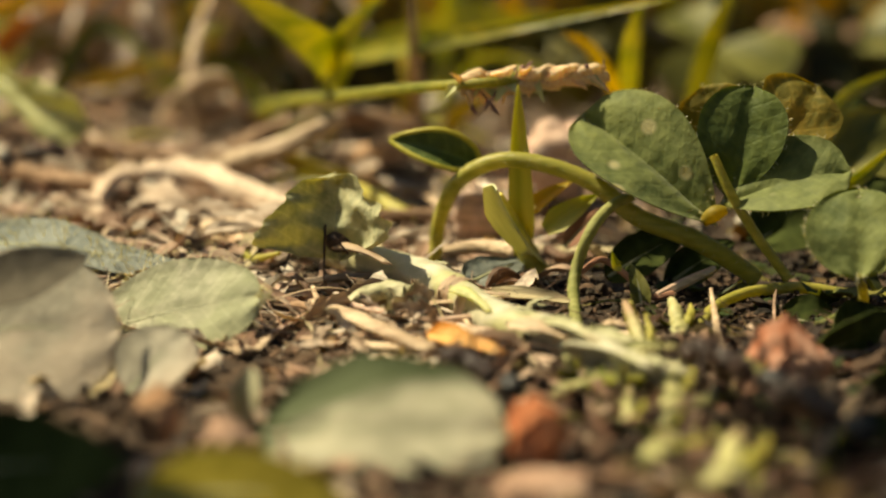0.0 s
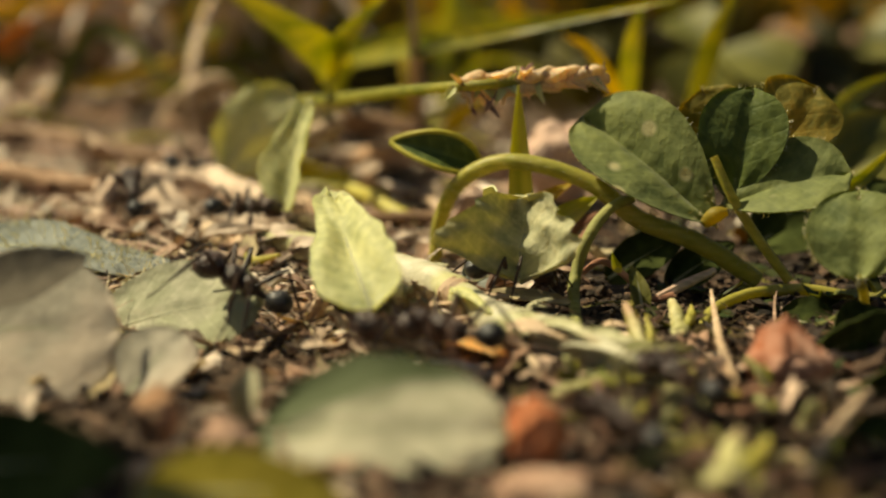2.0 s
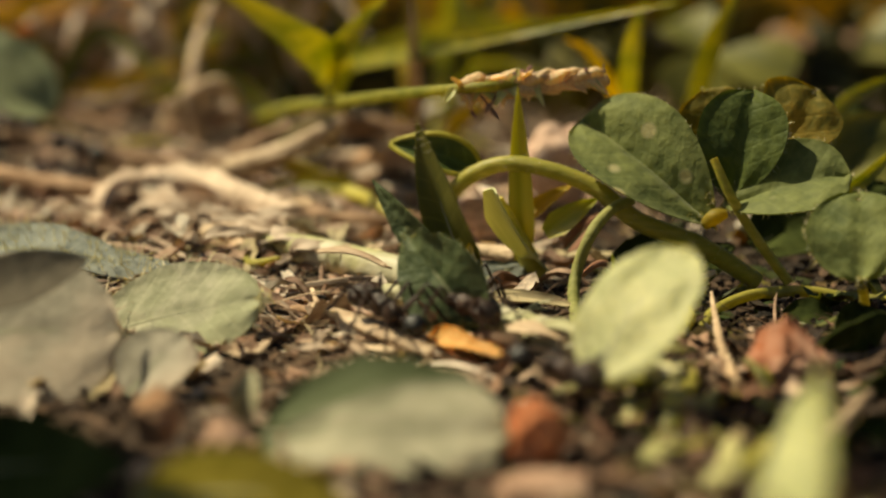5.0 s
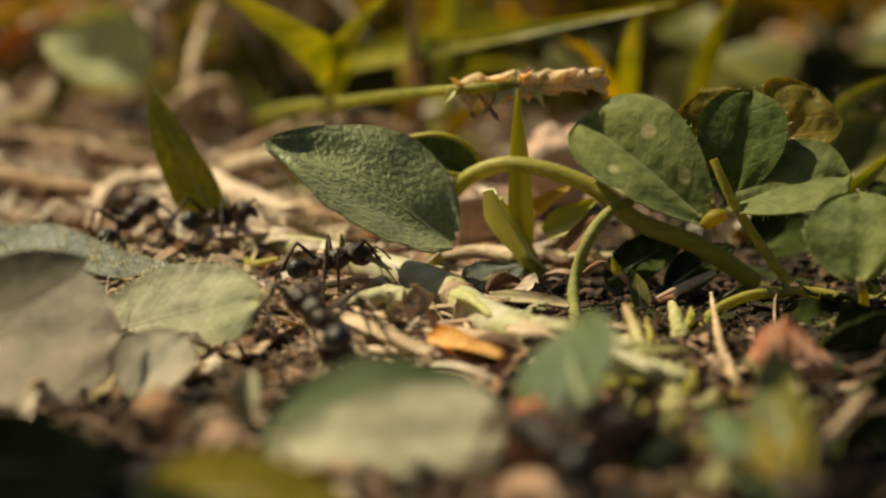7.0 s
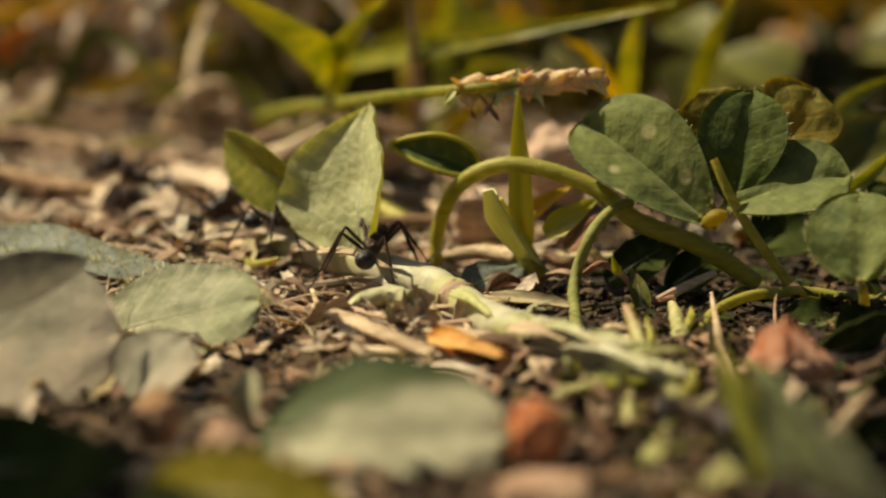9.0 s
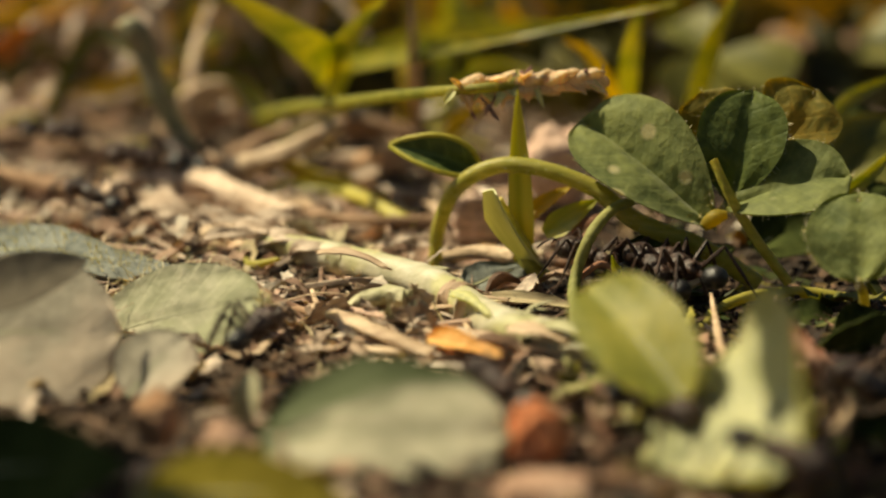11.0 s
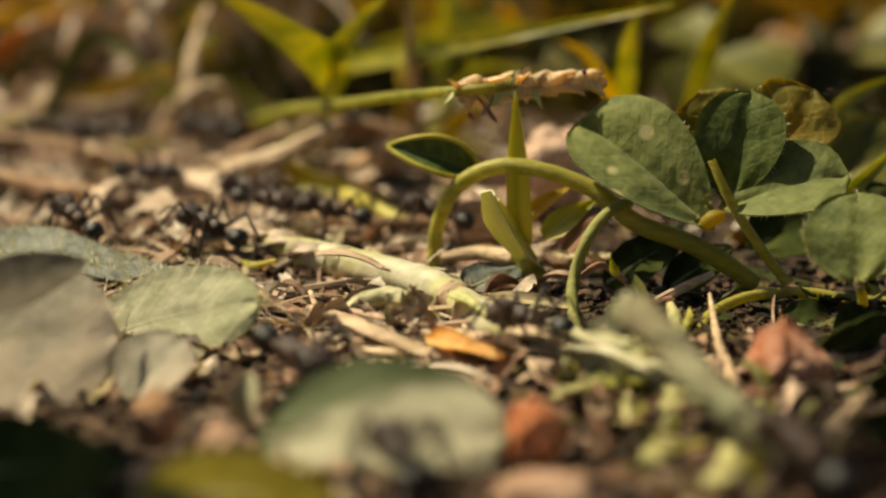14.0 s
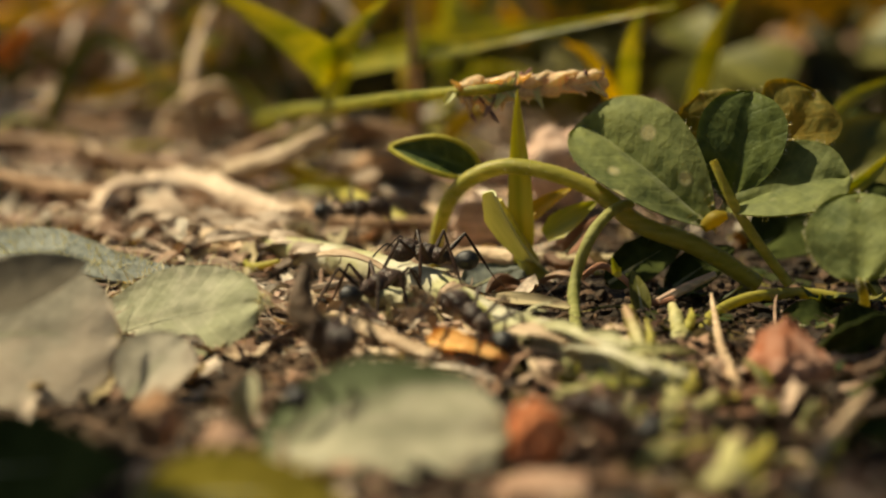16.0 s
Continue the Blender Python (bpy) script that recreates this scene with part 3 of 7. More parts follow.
def seed_head():
    """The flowering grass spike that leans across, with its spikelets."""
    plant = root("grass_seed_head", (-19.6, 160.0, 0.0), "flowering grass spike with cream spikelets and dark anthers", "plant")
    a, b = Vector((1.1, 104.0, 11.7)), Vector((9.4, 103.1, 12.55))
    stem_part("stalk", [(-19.6, 160.0, -0.2, 0.6), (-13.6, 138.0, 4.9, 0.55), (-7.8, 122.0, 8.0, 0.46), (-3.3, 112.0, 10.1, 0.4), (*a, 0.36), (*((a + b) / 2), 0.27), (*b, 0.12)], OLIVE, plant, sides=10)
    rng = random.Random(5)
    o = plant.matrix_basis.translation / MM
    for i in range(22):
        t = i / 21
        at = a.lerp(b, t * 0.97)
        side = -1 if i % 2 else 1
        lift = Vector((0, -0.15 * side + rng.uniform(-0.2, 0.2), 0.30 * side + rng.uniform(-0.12, 0.12))) * (1.15 - 0.55 * t)
        tip = at + (b - a).normalized() * rng.uniform(1.1, 1.5) * (1.1 - 0.35 * t) + lift * 1.25
        bm = pebble(bmesh.new(), (rng.uniform(1.6, 2.0), 0.78, rng.uniform(0.8, 0.95)), i, 0.25, 3)
        part("spikelet", bm, SPIKELET, plant, "", spot(at.lerp(tip, 0.5) + lift * 0.4 - o, aim(at, tip, (0, 0, 1))))
    for i in range(58):
        at = a.lerp(b, rng.uniform(-0.04, 0.5) if i % 4 else rng.uniform(0.4, 1.0))
        tip = at + Vector((rng.uniform(-0.9, 1.6), rng.uniform(-0.8, 0.3), rng.choice((1.0, 0.7, -0.9, -1.4, -1.1)) * rng.uniform(0.6, 1.1)))
        if i % 5:
            set_leaf("glume", tuple(at), tuple(tip), (rng.uniform(-0.5, 0.5), -1, rng.uniform(0, 0.6)), rng.uniform(0.3, 0.7), SPIKELET if i % 3 else BRACT, plant, "papery pale glume", shape="lance", fold=0.5, bow=0.08, nu=8, nv=5)
        else:
            stem_part("anther", [(*at, 0.05), (*(at.lerp(tip, 0.6) + Vector((0.1, 0, 0))), 0.07), (*tip, 0.15), (*(tip + (tip - at) * 0.25), 0.05)], ANTHER, plant, "dark purple hanging anther", sides=6, steps=3)
    end = Vector(b)
    stem_part("awn", [(*end, 0.12), (*(end + Vector((0.5, 0, 0.2))), 0.1), (*(end + Vector((0.6, 0, 0.9))), 0.05)], CHIP, plant, "pale dry tip", sides=6, steps=3)


seed_head()


def blade(base, mid, tip, width, mat, label="arching green grass blade in the soft distance", fold=0.3, name="blade", group="", tuft=None):
    """A grass blade from base over mid to tip, folded along its rib."""
    pts = curve_through([(*base, width * 0.8), (*mid, width), (*tip, width * 0.1)], 8)
    bm = bmesh.new()
    rows = []
    for i, q in enumerate(pts):
        way = (pts[min(i + 1, len(pts) - 1)] - pts[max(i - 1, 0)]).xyz.normalized()
        side = way.cross(Vector((0, -1, 0.25))).normalized()
        out = side.cross(way)
        w = q.w / 2
        o = q.xyz - Vector(base)
        rows.append([bm.verts.new(p) for p in (o - side * w + out * w * fold, o - out * 0.12, o + side * w + out * w * fold,
                                              o + side * w * 0.96 + out * (w * fold + 0.15), o + out * 0.08, o - side * w * 0.96 + out * (w * fold + 0.15))])
    for a, b in zip(rows, rows[1:]):
        for k in range(6):
            bm.faces.new((a[k], a[(k + 1) % 6], b[(k + 1) % 6], b[k]))
    bm.faces.new(rows[0][::-1])
    bm.faces.new(rows[-1])
    if tuft:
        return part(name, bm, mat, tuft, label, tuft.matrix_basis.inverted() @ spot(base))
    return tagged(part(name, bm, mat, m=spot(base)), label, "grass", group)


tuft = root("grass_tuft", (-42.9, 165, -0.3), "olive and yellow grass tuft leaning over the litter", "grass", "grass behind the trail")
blade((-42.9, 165.0, 0.3), (-32.1, 160.0, 3.6), (-20.9, 155.0, 7.5), 2.0, YELLOW, "yellowing grass blade leaning over", tuft=tuft)
blade((-25.9, 165.0, -2.3), (-24.6, 165.0, 4.0), (-21.6, 165.0, 9.1), 1.6, YELLOW, "yellowing grass blade leaning over", tuft=tuft)
blade((-40.3, 150.0, 7.4), (-38.9, 150.0, 8.9), (-37.0, 150.0, 10.7), 2.2, BROWN, "rust-orange dry leaf tip", tuft=tuft)
blade((-35.5, 190.0, 0.5), (-31.4, 190.0, 5.1), (-23.7, 192.0, 10.7), 2.0, BLADE, tuft=tuft)
blade((-54.3, 220.0, 1.6), (-49.7, 220.0, 4.6), (-43.5, 220.0, 9.0), 2.6, BLADE, tuft=tuft)
blade((-50.5, 180.0, 7.5), (-43.1, 180.0, 8.7), (-36.8, 180.0, 12.3), 2.6, YELLOW, "yellowing grass blade leaning over", tuft=tuft)
tuft = root("grass_tuft", (-10.5, 150, -0.3), "tall green grass tuft with broad blades", "grass", "grass behind the trail")
blade((-11.2, 168.0, 0.4), (-9.2, 130.0, 9.9), (-17.6, 122.0, 17.2), 3.3, BLADE, tuft=tuft)
blade((-11.0, 168.0, 0.4), (-8.7, 131.0, 10.0), (-3.6, 124.0, 16.5), 2.0, BLADE, tuft=tuft)
blade((-9.4, 152.0, 6.6), (-1.5, 131.0, 10.9), (17.0, 121.0, 15.6), 1.5, BLADE, tuft=tuft)
blade((-10.4, 165.0, 5.7), (2.1, 168.0, 8.5), (12.5, 170.0, 8.5), 1.8, BLADE, tuft=tuft)
blade((-12.6, 128.0, 3.4), (-10.4, 128.0, 4.9), (-8.1, 128.0, 6.3), 2.0, PITH, "pale blunt grass stub", tuft=tuft)
blade((-13.8, 126.0, 0.6), (-9.7, 124.0, 1.5), (-4.0, 122.0, 0.8), 0.9, BLADE, "thin green grass stem lying on the litter", tuft=tuft)
blade((-9.3, 190.0, 4.4), (-8.7, 190.0, 8.3), (-9.2, 190.0, 12.8), 2.6, YELLOW, "yellowing upright grass blade", tuft=tuft)
tuft = root("grass_tuft", (-2.4, 140, -0.3), "yellowing grass tuft with upright blades", "grass", "grass behind the trail")
blade((-2.4, 152.0, 0.0), (-2.3, 134.0, 8.0), (-2.6, 130.0, 15.5), 1.1, PALE, "tan dry upright grass blade", tuft=tuft)
blade((-0.7, 136.0, 1.9), (1.4, 134.0, 4.8), (3.0, 134.0, 6.1), 1.1, YELLOW, "yellowing upright grass blade", tuft=tuft)
blade((-2.3, 170.0, 2.1), (-2.8, 170.0, 7.4), (-2.6, 172.0, 13.0), 2.4, YELLOW, "yellowing upright grass blade", tuft=tuft)
blade((4.9, 190.0, 5.1), (5.6, 190.0, 8.3), (7.4, 190.0, 12.8), 2.6, BLADE, tuft=tuft)
tuft = root("grass_tuft", (16.8, 150, -0.3), "green grass tuft among the clover", "grass", "grass behind the trail")
blade((16.6, 150.0, 0.0), (14.7, 131.0, 10.0), (15.4, 127.0, 15.5), 1.7, BLADE, tuft=tuft)
blade((22.0, 150.0, 0.0), (20.9, 131.0, 10.5), (22.6, 125.0, 17.0), 1.8, BLADE, tuft=tuft)
blade((17.2, 140.0, 0.5), (12.3, 132.0, 9.6), (9.4, 130.0, 11.9), 1.1, YELLOW, "yellowing upright grass blade", tuft=tuft)
blade((26.9, 115.0, 6.2), (28.6, 116.0, 9.2), (33.0, 118.0, 11.0), 1.2, BLADE, tuft=tuft)
blade((26.2, 105.0, 5.0), (27.6, 105.0, 6.1), (30.0, 106.0, 8.2), 0.9, BLADE, tuft=tuft)
blade((16.1, 200.0, 3.9), (20.1, 200.0, 6.6), (24.7, 200.0, 12.0), 3.0, YELLOW, "yellowing upright grass blade", tuft=tuft)
blade((25.7, 190.0, 5.1), (26.2, 190.0, 8.3), (24.8, 190.0, 12.8), 2.6, BLADE, tuft=tuft)
blade((10.6, 95.0, 2.3), (10.3, 95.0, 2.3), (10.0, 95.0, 3.2), 0.6, BLADE, "thin green grass stem by the clover", tuft=tuft)


def dry_tangle():
    """Dry blades that loop and lean over the litter behind the trail."""
    rng = random.Random(29)
    for i in range(38):
        y = rng.uniform(150, 230)
        x = rng.uniform(-0.30, 0.10) * y if i % 4 else rng.uniform(-0.3, 0.3) * y
        h, lean = rng.uniform(3, 14), rng.uniform(-14, 14)
        mid = (x + lean * 0.4, y + rng.uniform(-3, 3), h)
        tip = (x + lean, y + rng.uniform(-6, 6), h * rng.uniform(0.1, 0.9))
        blade((x, y, -0.3), mid, tip, rng.uniform(0.9, 2.0), rng.choice((STALKS, PALE, STALKS, DUSK, BLADE)), "dry bent grass blade over the litter", name="dry_grass", group="dry grass behind the trail")


dry_tangle()
SWARD = material("sward", (0.05, 0.06, 0.006), (0.60, 0.42, 0.045), grain=300, rough=0.5, bump=0.2, see=0.6, vary=0.5, island=True)


def far_grass():
    """The thick of the grass behind, one sward."""
    rng = random.Random(11)
    bm = bmesh.new()
    for i in range(620):
        y = 190 + 420 * rng.random() ** 1.3
        x = rng.uniform(-0.45, 0.40) * y
        if x < -0.02 * y and y < 235 and rng.random() < 0.85:
            continue
        h = rng.uniform(10, 38) * min(1.5, y / 250)
        h *= 0.5 if x < -0.08 * y else 1
        lean = rng.uniform(-26, 26)
        w = rng.uniform(0.7, 1.7)
        tube(bm, [(x, y, -1, w * 0.8), (x + lean * 0.25, y + rng.uniform(-4, 4), h * 0.55, w), (x + lean, y + rng.uniform(-12, 8), h, 0.1)], 4, 3, flat=0.25, up=(0, 1, 0))
    return tagged(part("grass", bm, SWARD), "thick green and yellow grass behind the trail", "grass", kind="stuff")


far_grass()


# near-black blades: the shade between the stalks is in this colour
SHADEGRASS = material("shaded_undergrowth", (0.016, 0.020, 0.004), (0.17, 0.145, 0.02), grain=300, rough=0.6, bump=0.2, see=0.4, vary=0.6, island=True)


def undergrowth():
    """Short dark grass, added to hide the lit soil where gaps behind the litter lie in shade."""
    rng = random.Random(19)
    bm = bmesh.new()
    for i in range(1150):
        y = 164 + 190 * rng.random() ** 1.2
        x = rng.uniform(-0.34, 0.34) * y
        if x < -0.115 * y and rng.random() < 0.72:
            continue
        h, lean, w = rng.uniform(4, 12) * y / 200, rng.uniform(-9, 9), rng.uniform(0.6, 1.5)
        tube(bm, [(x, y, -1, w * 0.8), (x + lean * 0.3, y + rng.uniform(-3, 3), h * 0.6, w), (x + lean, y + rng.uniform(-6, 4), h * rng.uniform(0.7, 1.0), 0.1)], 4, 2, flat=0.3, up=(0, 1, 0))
    return tagged(part("undergrowth", bm, SHADEGRASS), "short dark grass standing in for shade behind the litter", "grass", kind="stuff")


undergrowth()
TAWNY = material("tawny_dry_grass", (0.42, 0.29, 0.17), (0.70, 0.54, 0.36), grain=1200, rough=0.6, bump=0.3, see=0.3, vary=0.3, streak=0.1)


def broad_tuft(spots, label, mat, tall):
    """Broad grass blades that rise out of the picture behind the trail."""
    rng = random.Random(37)
    for x, y in spots:
        tuft = root("grass_tuft", (x, y, -0.3), label, "grass", "grass behind the trail")
        for i in range(5):
            lean, h = rng.uniform(-22, 22), rng.uniform(0.5, 1) * tall
            foot = (x + rng.uniform(-3, 3), y + rng.uniform(-3, 3), -0.3)
            blade(foot, (foot[0] + lean * 0.35, foot[1] + rng.uniform(-4, 4), h * 0.6), (foot[0] + lean, foot[1] + rng.uniform(-8, 8), h), rng.uniform(2.4, 4.2), mat, label, tuft=tuft)


broad_tuft([(-8, 240), (16, 226), (40, 240), (58, 222)], "broad-bladed green grass tuft in the soft distance", BROADBLADE, 52)
broad_tuft([(-58, 205), (-44, 190), (-34, 226), (-70, 240), (-50, 178)], "dry tan grass tuft bent over the litter", TAWNY, 12)


for base, tip, face, w, m, label in (((-42.5, 188, 0.5), (-36.0, 190, 7.5), (-0.6, -0.5, 0.7), 6.5, PALE, "bleached dead leaf leaning among dry grass"), ((-50.0, 197, 0.0), (-43.0, 199, 6.5), (-0.4, -0.6, 0.7), 7.0, PALE, "bleached dead leaf leaning among dry grass"),
                                     ((-23.4, 150, 0.0), (-19.6, 152, 4.8), (-0.6, -0.4, 0.8), 3.0, PALE, "pale curled dead leaf on the litter"), ((-30.5, 176, 0.0), (-26.0, 178, 9.0), (-0.6, -0.5, 0.6), 4.0, YELLOW, "yellowed dead leaf leaning among dry grass"),
                                     ((-43.5, 183, 0.0), (-39.2, 186, 8.0), (-0.75, -0.35, 0.6), 6.0, WHITEBARK, "bleached dead leaf leaning among dry grass"), ((-38.0, 195, 0.0), (-35.5, 198, 9.5), (-0.75, -0.35, 0.6), 4.0, PALE, "tan dead leaf leaning among dry grass"), ((-46.5, 176, 0.0), (-45.0, 180, 6.5), (-0.75, -0.35, 0.6), 4.0, PALE, "tan dead leaf leaning among dry grass"),
                                     ((-57.0, 205, 3.0), (-52.0, 207, 14.0), (-0.6, -0.5, 0.6), 6.0, STALKS, "tan dead leaf leaning among dry grass")):
    set_leaf("dead_leaf", base, tip, face, w, m, label=label, category="leaf", shape="torn", fold=0.3, bow=0.1, wave=0.15, jag=0.3)
stem("grass_stalk", [(-46.6, 172, 0.5, 0.9), (-36.0, 168, 2.2, 0.95), (-26.9, 160, 5.6, 0.85), (-20.4, 152, 9.7, 0.6)], OLIVE, "yellow-olive grass stalk arching over the litter", "grass", sides=8, flat=0.6)
for base, tip, w in (((-38.1, 168, 0.0), (-37.1, 172.0, 10.6), 4.4), ((-31.4, 172, 0.0), (-31.1, 176.0, 11.1), 3.2), ((-44.9, 170, 0.0), (-42.3, 175.0, 9.4), 4.0), ((-20.4, 160, 0.0), (-19.9, 163.0, 3.4), 2.8), ((-35.2, 176, 0.0), (-34.0, 178.0, 6.7), 3.0)):
    set_leaf("dead_leaf", base, tip, (-0.7, -0.4, 0.6), w, WHITEBARK, label="pale withered leaf standing in the dry grass", category="leaf", shape="lance", fold=0.25, bow=0.12, wave=0.15, jag=0.2)
stem("dry_stalk", [(-48.4, 172.0, 1.0, 1.0), (-40.1, 165.0, 0.5, 1.2), (-35.0, 165.0, 1.4, 1.1), (-31.5, 168.0, 2.7, 0.8)], PALE, "tan dry stalk lying before the dry grass", "stalk", sides=8, rough=0.3)
stem("dry_stalk", [(-22.5, 150.0, 0.0, 0.9), (-22.9, 150.0, 3.7, 1.0), (-22.8, 153.0, 8.0, 0.7), (-22.3, 160.0, 11.5, 0.5)], PALE, "tan dry stalk standing at the edge of the trail", "stalk", sides=8, rough=0.3)
stem("dry_stalk", [(-39.5, 184, 0.0, 0.9), (-43.4, 186, 6.5, 1.1), (-40.5, 190, 12.0, 0.9), (-36.0, 196, 15.5, 0.6)], WHITEBARK, "bleached dry stalk bowing over the litter", "stalk", sides=8, rough=0.3)


def shade_clump(x, y, seed, label):
    """A leafy clover clump out of view, added to shade the soil near the camera."""
    rng = random.Random(seed)
    plant = root("clover_plant", (x, y, 0), label, "plant")
    for i in range(16):
        a, l = rng.uniform(0, 6.28), rng.uniform(4, 12)
        top = Vector((x + math.cos(a) * l, y + math.sin(a) * l * 0.8, rng.uniform(9, 24)))
        foot = Vector((x + rng.uniform(-2, 2), y + rng.uniform(-2, 2), -0.3))
        stem_part("stalk", [(*foot, 0.5), (*(foot.lerp(top, 0.6) + Vector((0, 0, 2))), 0.4), (*top, 0.3)], STALK, plant, sides=6)
        for k in range(3):
            b = a + k * 2.1
            tip = top + Vector((math.cos(b) * 7, math.sin(b) * 7, rng.uniform(-1, 2.5)))
            set_leaf("leaflet", tuple(top), tuple(tip), (rng.uniform(-0.3, 0.3), rng.uniform(-0.3, 0.3), 1), 6.5, CLOVER, plant, shape="heart", fold=0.15, notch=0.06, nu=10, nv=6)


shade_clump(-36, 68, 3, "unseen clover clump added for shade beside the trail")
shade_clump(39, 66, 4, "unseen clover clump added for shade beside the trail")


def shade_plant():
    """An unseen broad leaf, added higher than the lens looks to shade the near right side."""
    plant = root("broad_leaved_plant", (41, 75, 0), "unseen plant added for its leaf's shadow on the trail", "plant")
    stem_part("stalk", [(41, 75, -0.3, 0.9), (38, 76, 14, 0.8), (33, 77, 25, 0.7), (20, 79, 29, 0.5)], STALK, plant)
    set_leaf("leaf", (20, 79, 29), (-4, 74, 27.5), (0, -0.15, 1), 17, CLOVER, plant, shape="ovate", fold=0.12, bow=0.05, wave=0.04)


shade_plant()

# ---- leaves that lie before the trail ----
# darker copy of the grey leaf, painting the shade on its fold
FOLDSHADE = material("shaded_leaf_fold", (0.14, 0.115, 0.08), (0.25, 0.21, 0.15), grain=1300, rough=0.85, bump=0.5, see=0.1, vary=0)
# leaf green with deep shade already mixed into its colour
SHADEGREEN = material("shaded_green_leaf", (0.024, 0.034, 0.008), (0.075, 0.09, 0.024), gloss=0.1, grain=1200, rough=0.9, bump=0.4, see=0.12, vary=0)
YELLOWSTALK = material("yellowing_stalk", (0.28, 0.23, 0.02), (0.44, 0.35, 0.05), grain=1600, rough=0.55, bump=0.4, see=0.3, vary=0.15)
DULLOLIVE = material("dull_olive_leaf", (0.17, 0.14, 0.015), (0.31, 0.25, 0.04), gloss=0.1, grain=1200, rough=0.9, bump=0.4, see=0.25, vary=0)
CLAYPINK = material("pinkish_clay", (0.30, 0.17, 0.11), (0.48, 0.32, 0.23), grain=900, rough=0.9, bump=0.8, vary=0)
RUST = material("rusty_clay", (0.26, 0.13, 0.06), (0.48, 0.29, 0.17), grain=1100, rough=0.9, bump=0.8, vary=0)
BROAD = set_leaf("fallen_leaf", (-26.7, 81.0, 2.1), (-16.8, 83.0, 1.8), (-0.1, -0.6, 0.8), 10.4, GREYISH, label="grey-green downy leaf lying on the soil", category="leaf", shape="oval", fold=0.05, bow=0.04, wave=0.03, nu=24, nv=14)
set_leaf("folded_rim", (-23.4, 78.7, 4.9), (-18.1, 81.7, 6.2), (-0.3, -0.85, 0.4), 2.9, FOLDSHADE, BROAD, "folded rim with its shade in the colour", shape="ovate", fold=0.1, bow=0.06, nu=16, nv=8)
DOWNED = set_leaf("fallen_leaf", (-31.6, 106.4, 0.9), (-16.5, 98.4, 0.7), (0.0, -0.35, 0.94), 6.0, GREYBLUE, label="grey hairy leaf with a torn rim", category="leaf", shape="torn", fold=0.1, bow=0.03, wave=0.08, jag=0.15, nu=24, nv=14)
LIT = set_leaf("fallen_leaf", (-20.0, 90.0, -0.4), (-9.9, 88.5, 2.1), (-0.1, -0.65, 0.75), 6.6, DOWNY, label="pale green downy leaf lit by the sun", category="leaf", shape="oval", fold=0.08, bow=0.03, wave=0.05, nu=24, nv=14)
set_leaf("fallen_leaf", (-15.9, 79.0, -0.3), (-13.0, 81.0, 2.2), (-0.3, -0.65, 0.75), 4.6, GREYISH, label="grey-green blunt leaf tip", category="leaf", shape="oval", fold=0.15, bow=0.08, wave=0.06, nu=20, nv=12)
set_leaf("fallen_leaf", (-8.2, 70.2, 1.0), (2.9, 68.5, 1.5), (-0.05, -0.6, 0.8), 7.6, HALFSHADE, label="broad pale leaf with shade painted on its far side", category="leaf", shape="oval", fold=0.06, bow=0.05, wave=0.06, jag=0.08, nu=24, nv=14)
set_leaf("fallen_leaf", (-21.7, 64.0, 1.3), (-12.6, 62.0, 2.7), (0.1, -0.75, 0.65), 5.0, SHADEGREEN, label="dark green leaf lying in shade", category="leaf", shape="ovate", fold=0.05, bow=0.06, wave=0.06)
set_leaf("fallen_leaf", (-12.0, 61.0, 1.5), (-3.6, 60.0, 2.0), (-0.1, -0.7, 0.7), 3.9, DULLOLIVE, label="olive yellow leaf lying on the soil", category="leaf", shape="ovate", fold=0.05, bow=0.1)
set_leaf("fallen_leaf", (-9.5, 74.0, 0.0), (-9.1, 75.0, 2.5), (0.0, -0.9, 0.3), 1.3, PITH, label="pale stub of a cut leaf stalk", category="leaf", shape="strap", fold=0.4)


hairs(DOWNED, 380, 1.2, 1, thick=0.032)
hairs(LIT, 420, 0.7, 2, rim=True, thick=0.022)
hairs(BROAD, 160, 0.3, 3, rim=True)


def stone(name, at, size, mat, label, category, seed, sharp=0.0, turn=(0, 0, 0)):
    ob = part(name, pebble(bmesh.new(), size, seed, 0.35, 4, sharp), mat, m=spot(at, Euler([radians(a) for a in turn]).to_matrix().to_4x4()))
    return tagged(ob, label, category)


def shard(name, at, corners, mat, label, category):
    """A broken lump with flat faces and worn edges."""
    bm = bmesh.new()
    for c in corners:
        bm.verts.new(c)
    bmesh.ops.convex_hull(bm, input=bm.verts)
    bmesh.ops.bevel(bm, geom=bm.edges[:], offset=0.14, segments=2, affect="EDGES")
    bmesh.ops.triangulate(bm, faces=bm.faces[:])
    bmesh.ops.subdivide_edges(bm, edges=bm.edges[:], cuts=2, use_grid_fill=True)
    for v in bm.verts:
        v.co += Vector([0.42 * noise.noise(v.co * 0.9 + Vector((k, 0, 0))) + 0.13 * noise.noise(v.co * 3.1 + Vector((k, 4, 0))) for k in (0, 20, 40)])
    return tagged(part(name, bm, mat, m=spot(at)), label, category)


shard("brick_crumb", (17.5, 80.0, 1.2), [(-0.1, 1.0, 2.5), (0.5, 1.2, 2.2), (-2.4, 0.2, 0.4), (1.5, 0.3, 1.0), (-1.5, -1.0, 0.1), (0.1, -1.3, 0.5), (2.2, -0.8, 0.3), (2.4, 0.6, 0.2), (-1.0, -0.4, -1.8), (2.1, -0.3, -1.8), (2.4, 1.0, -1.8), (-2.0, 1.0, -1.8)], BRICKY, "angular crumb of orange brick on the soil", "stone")
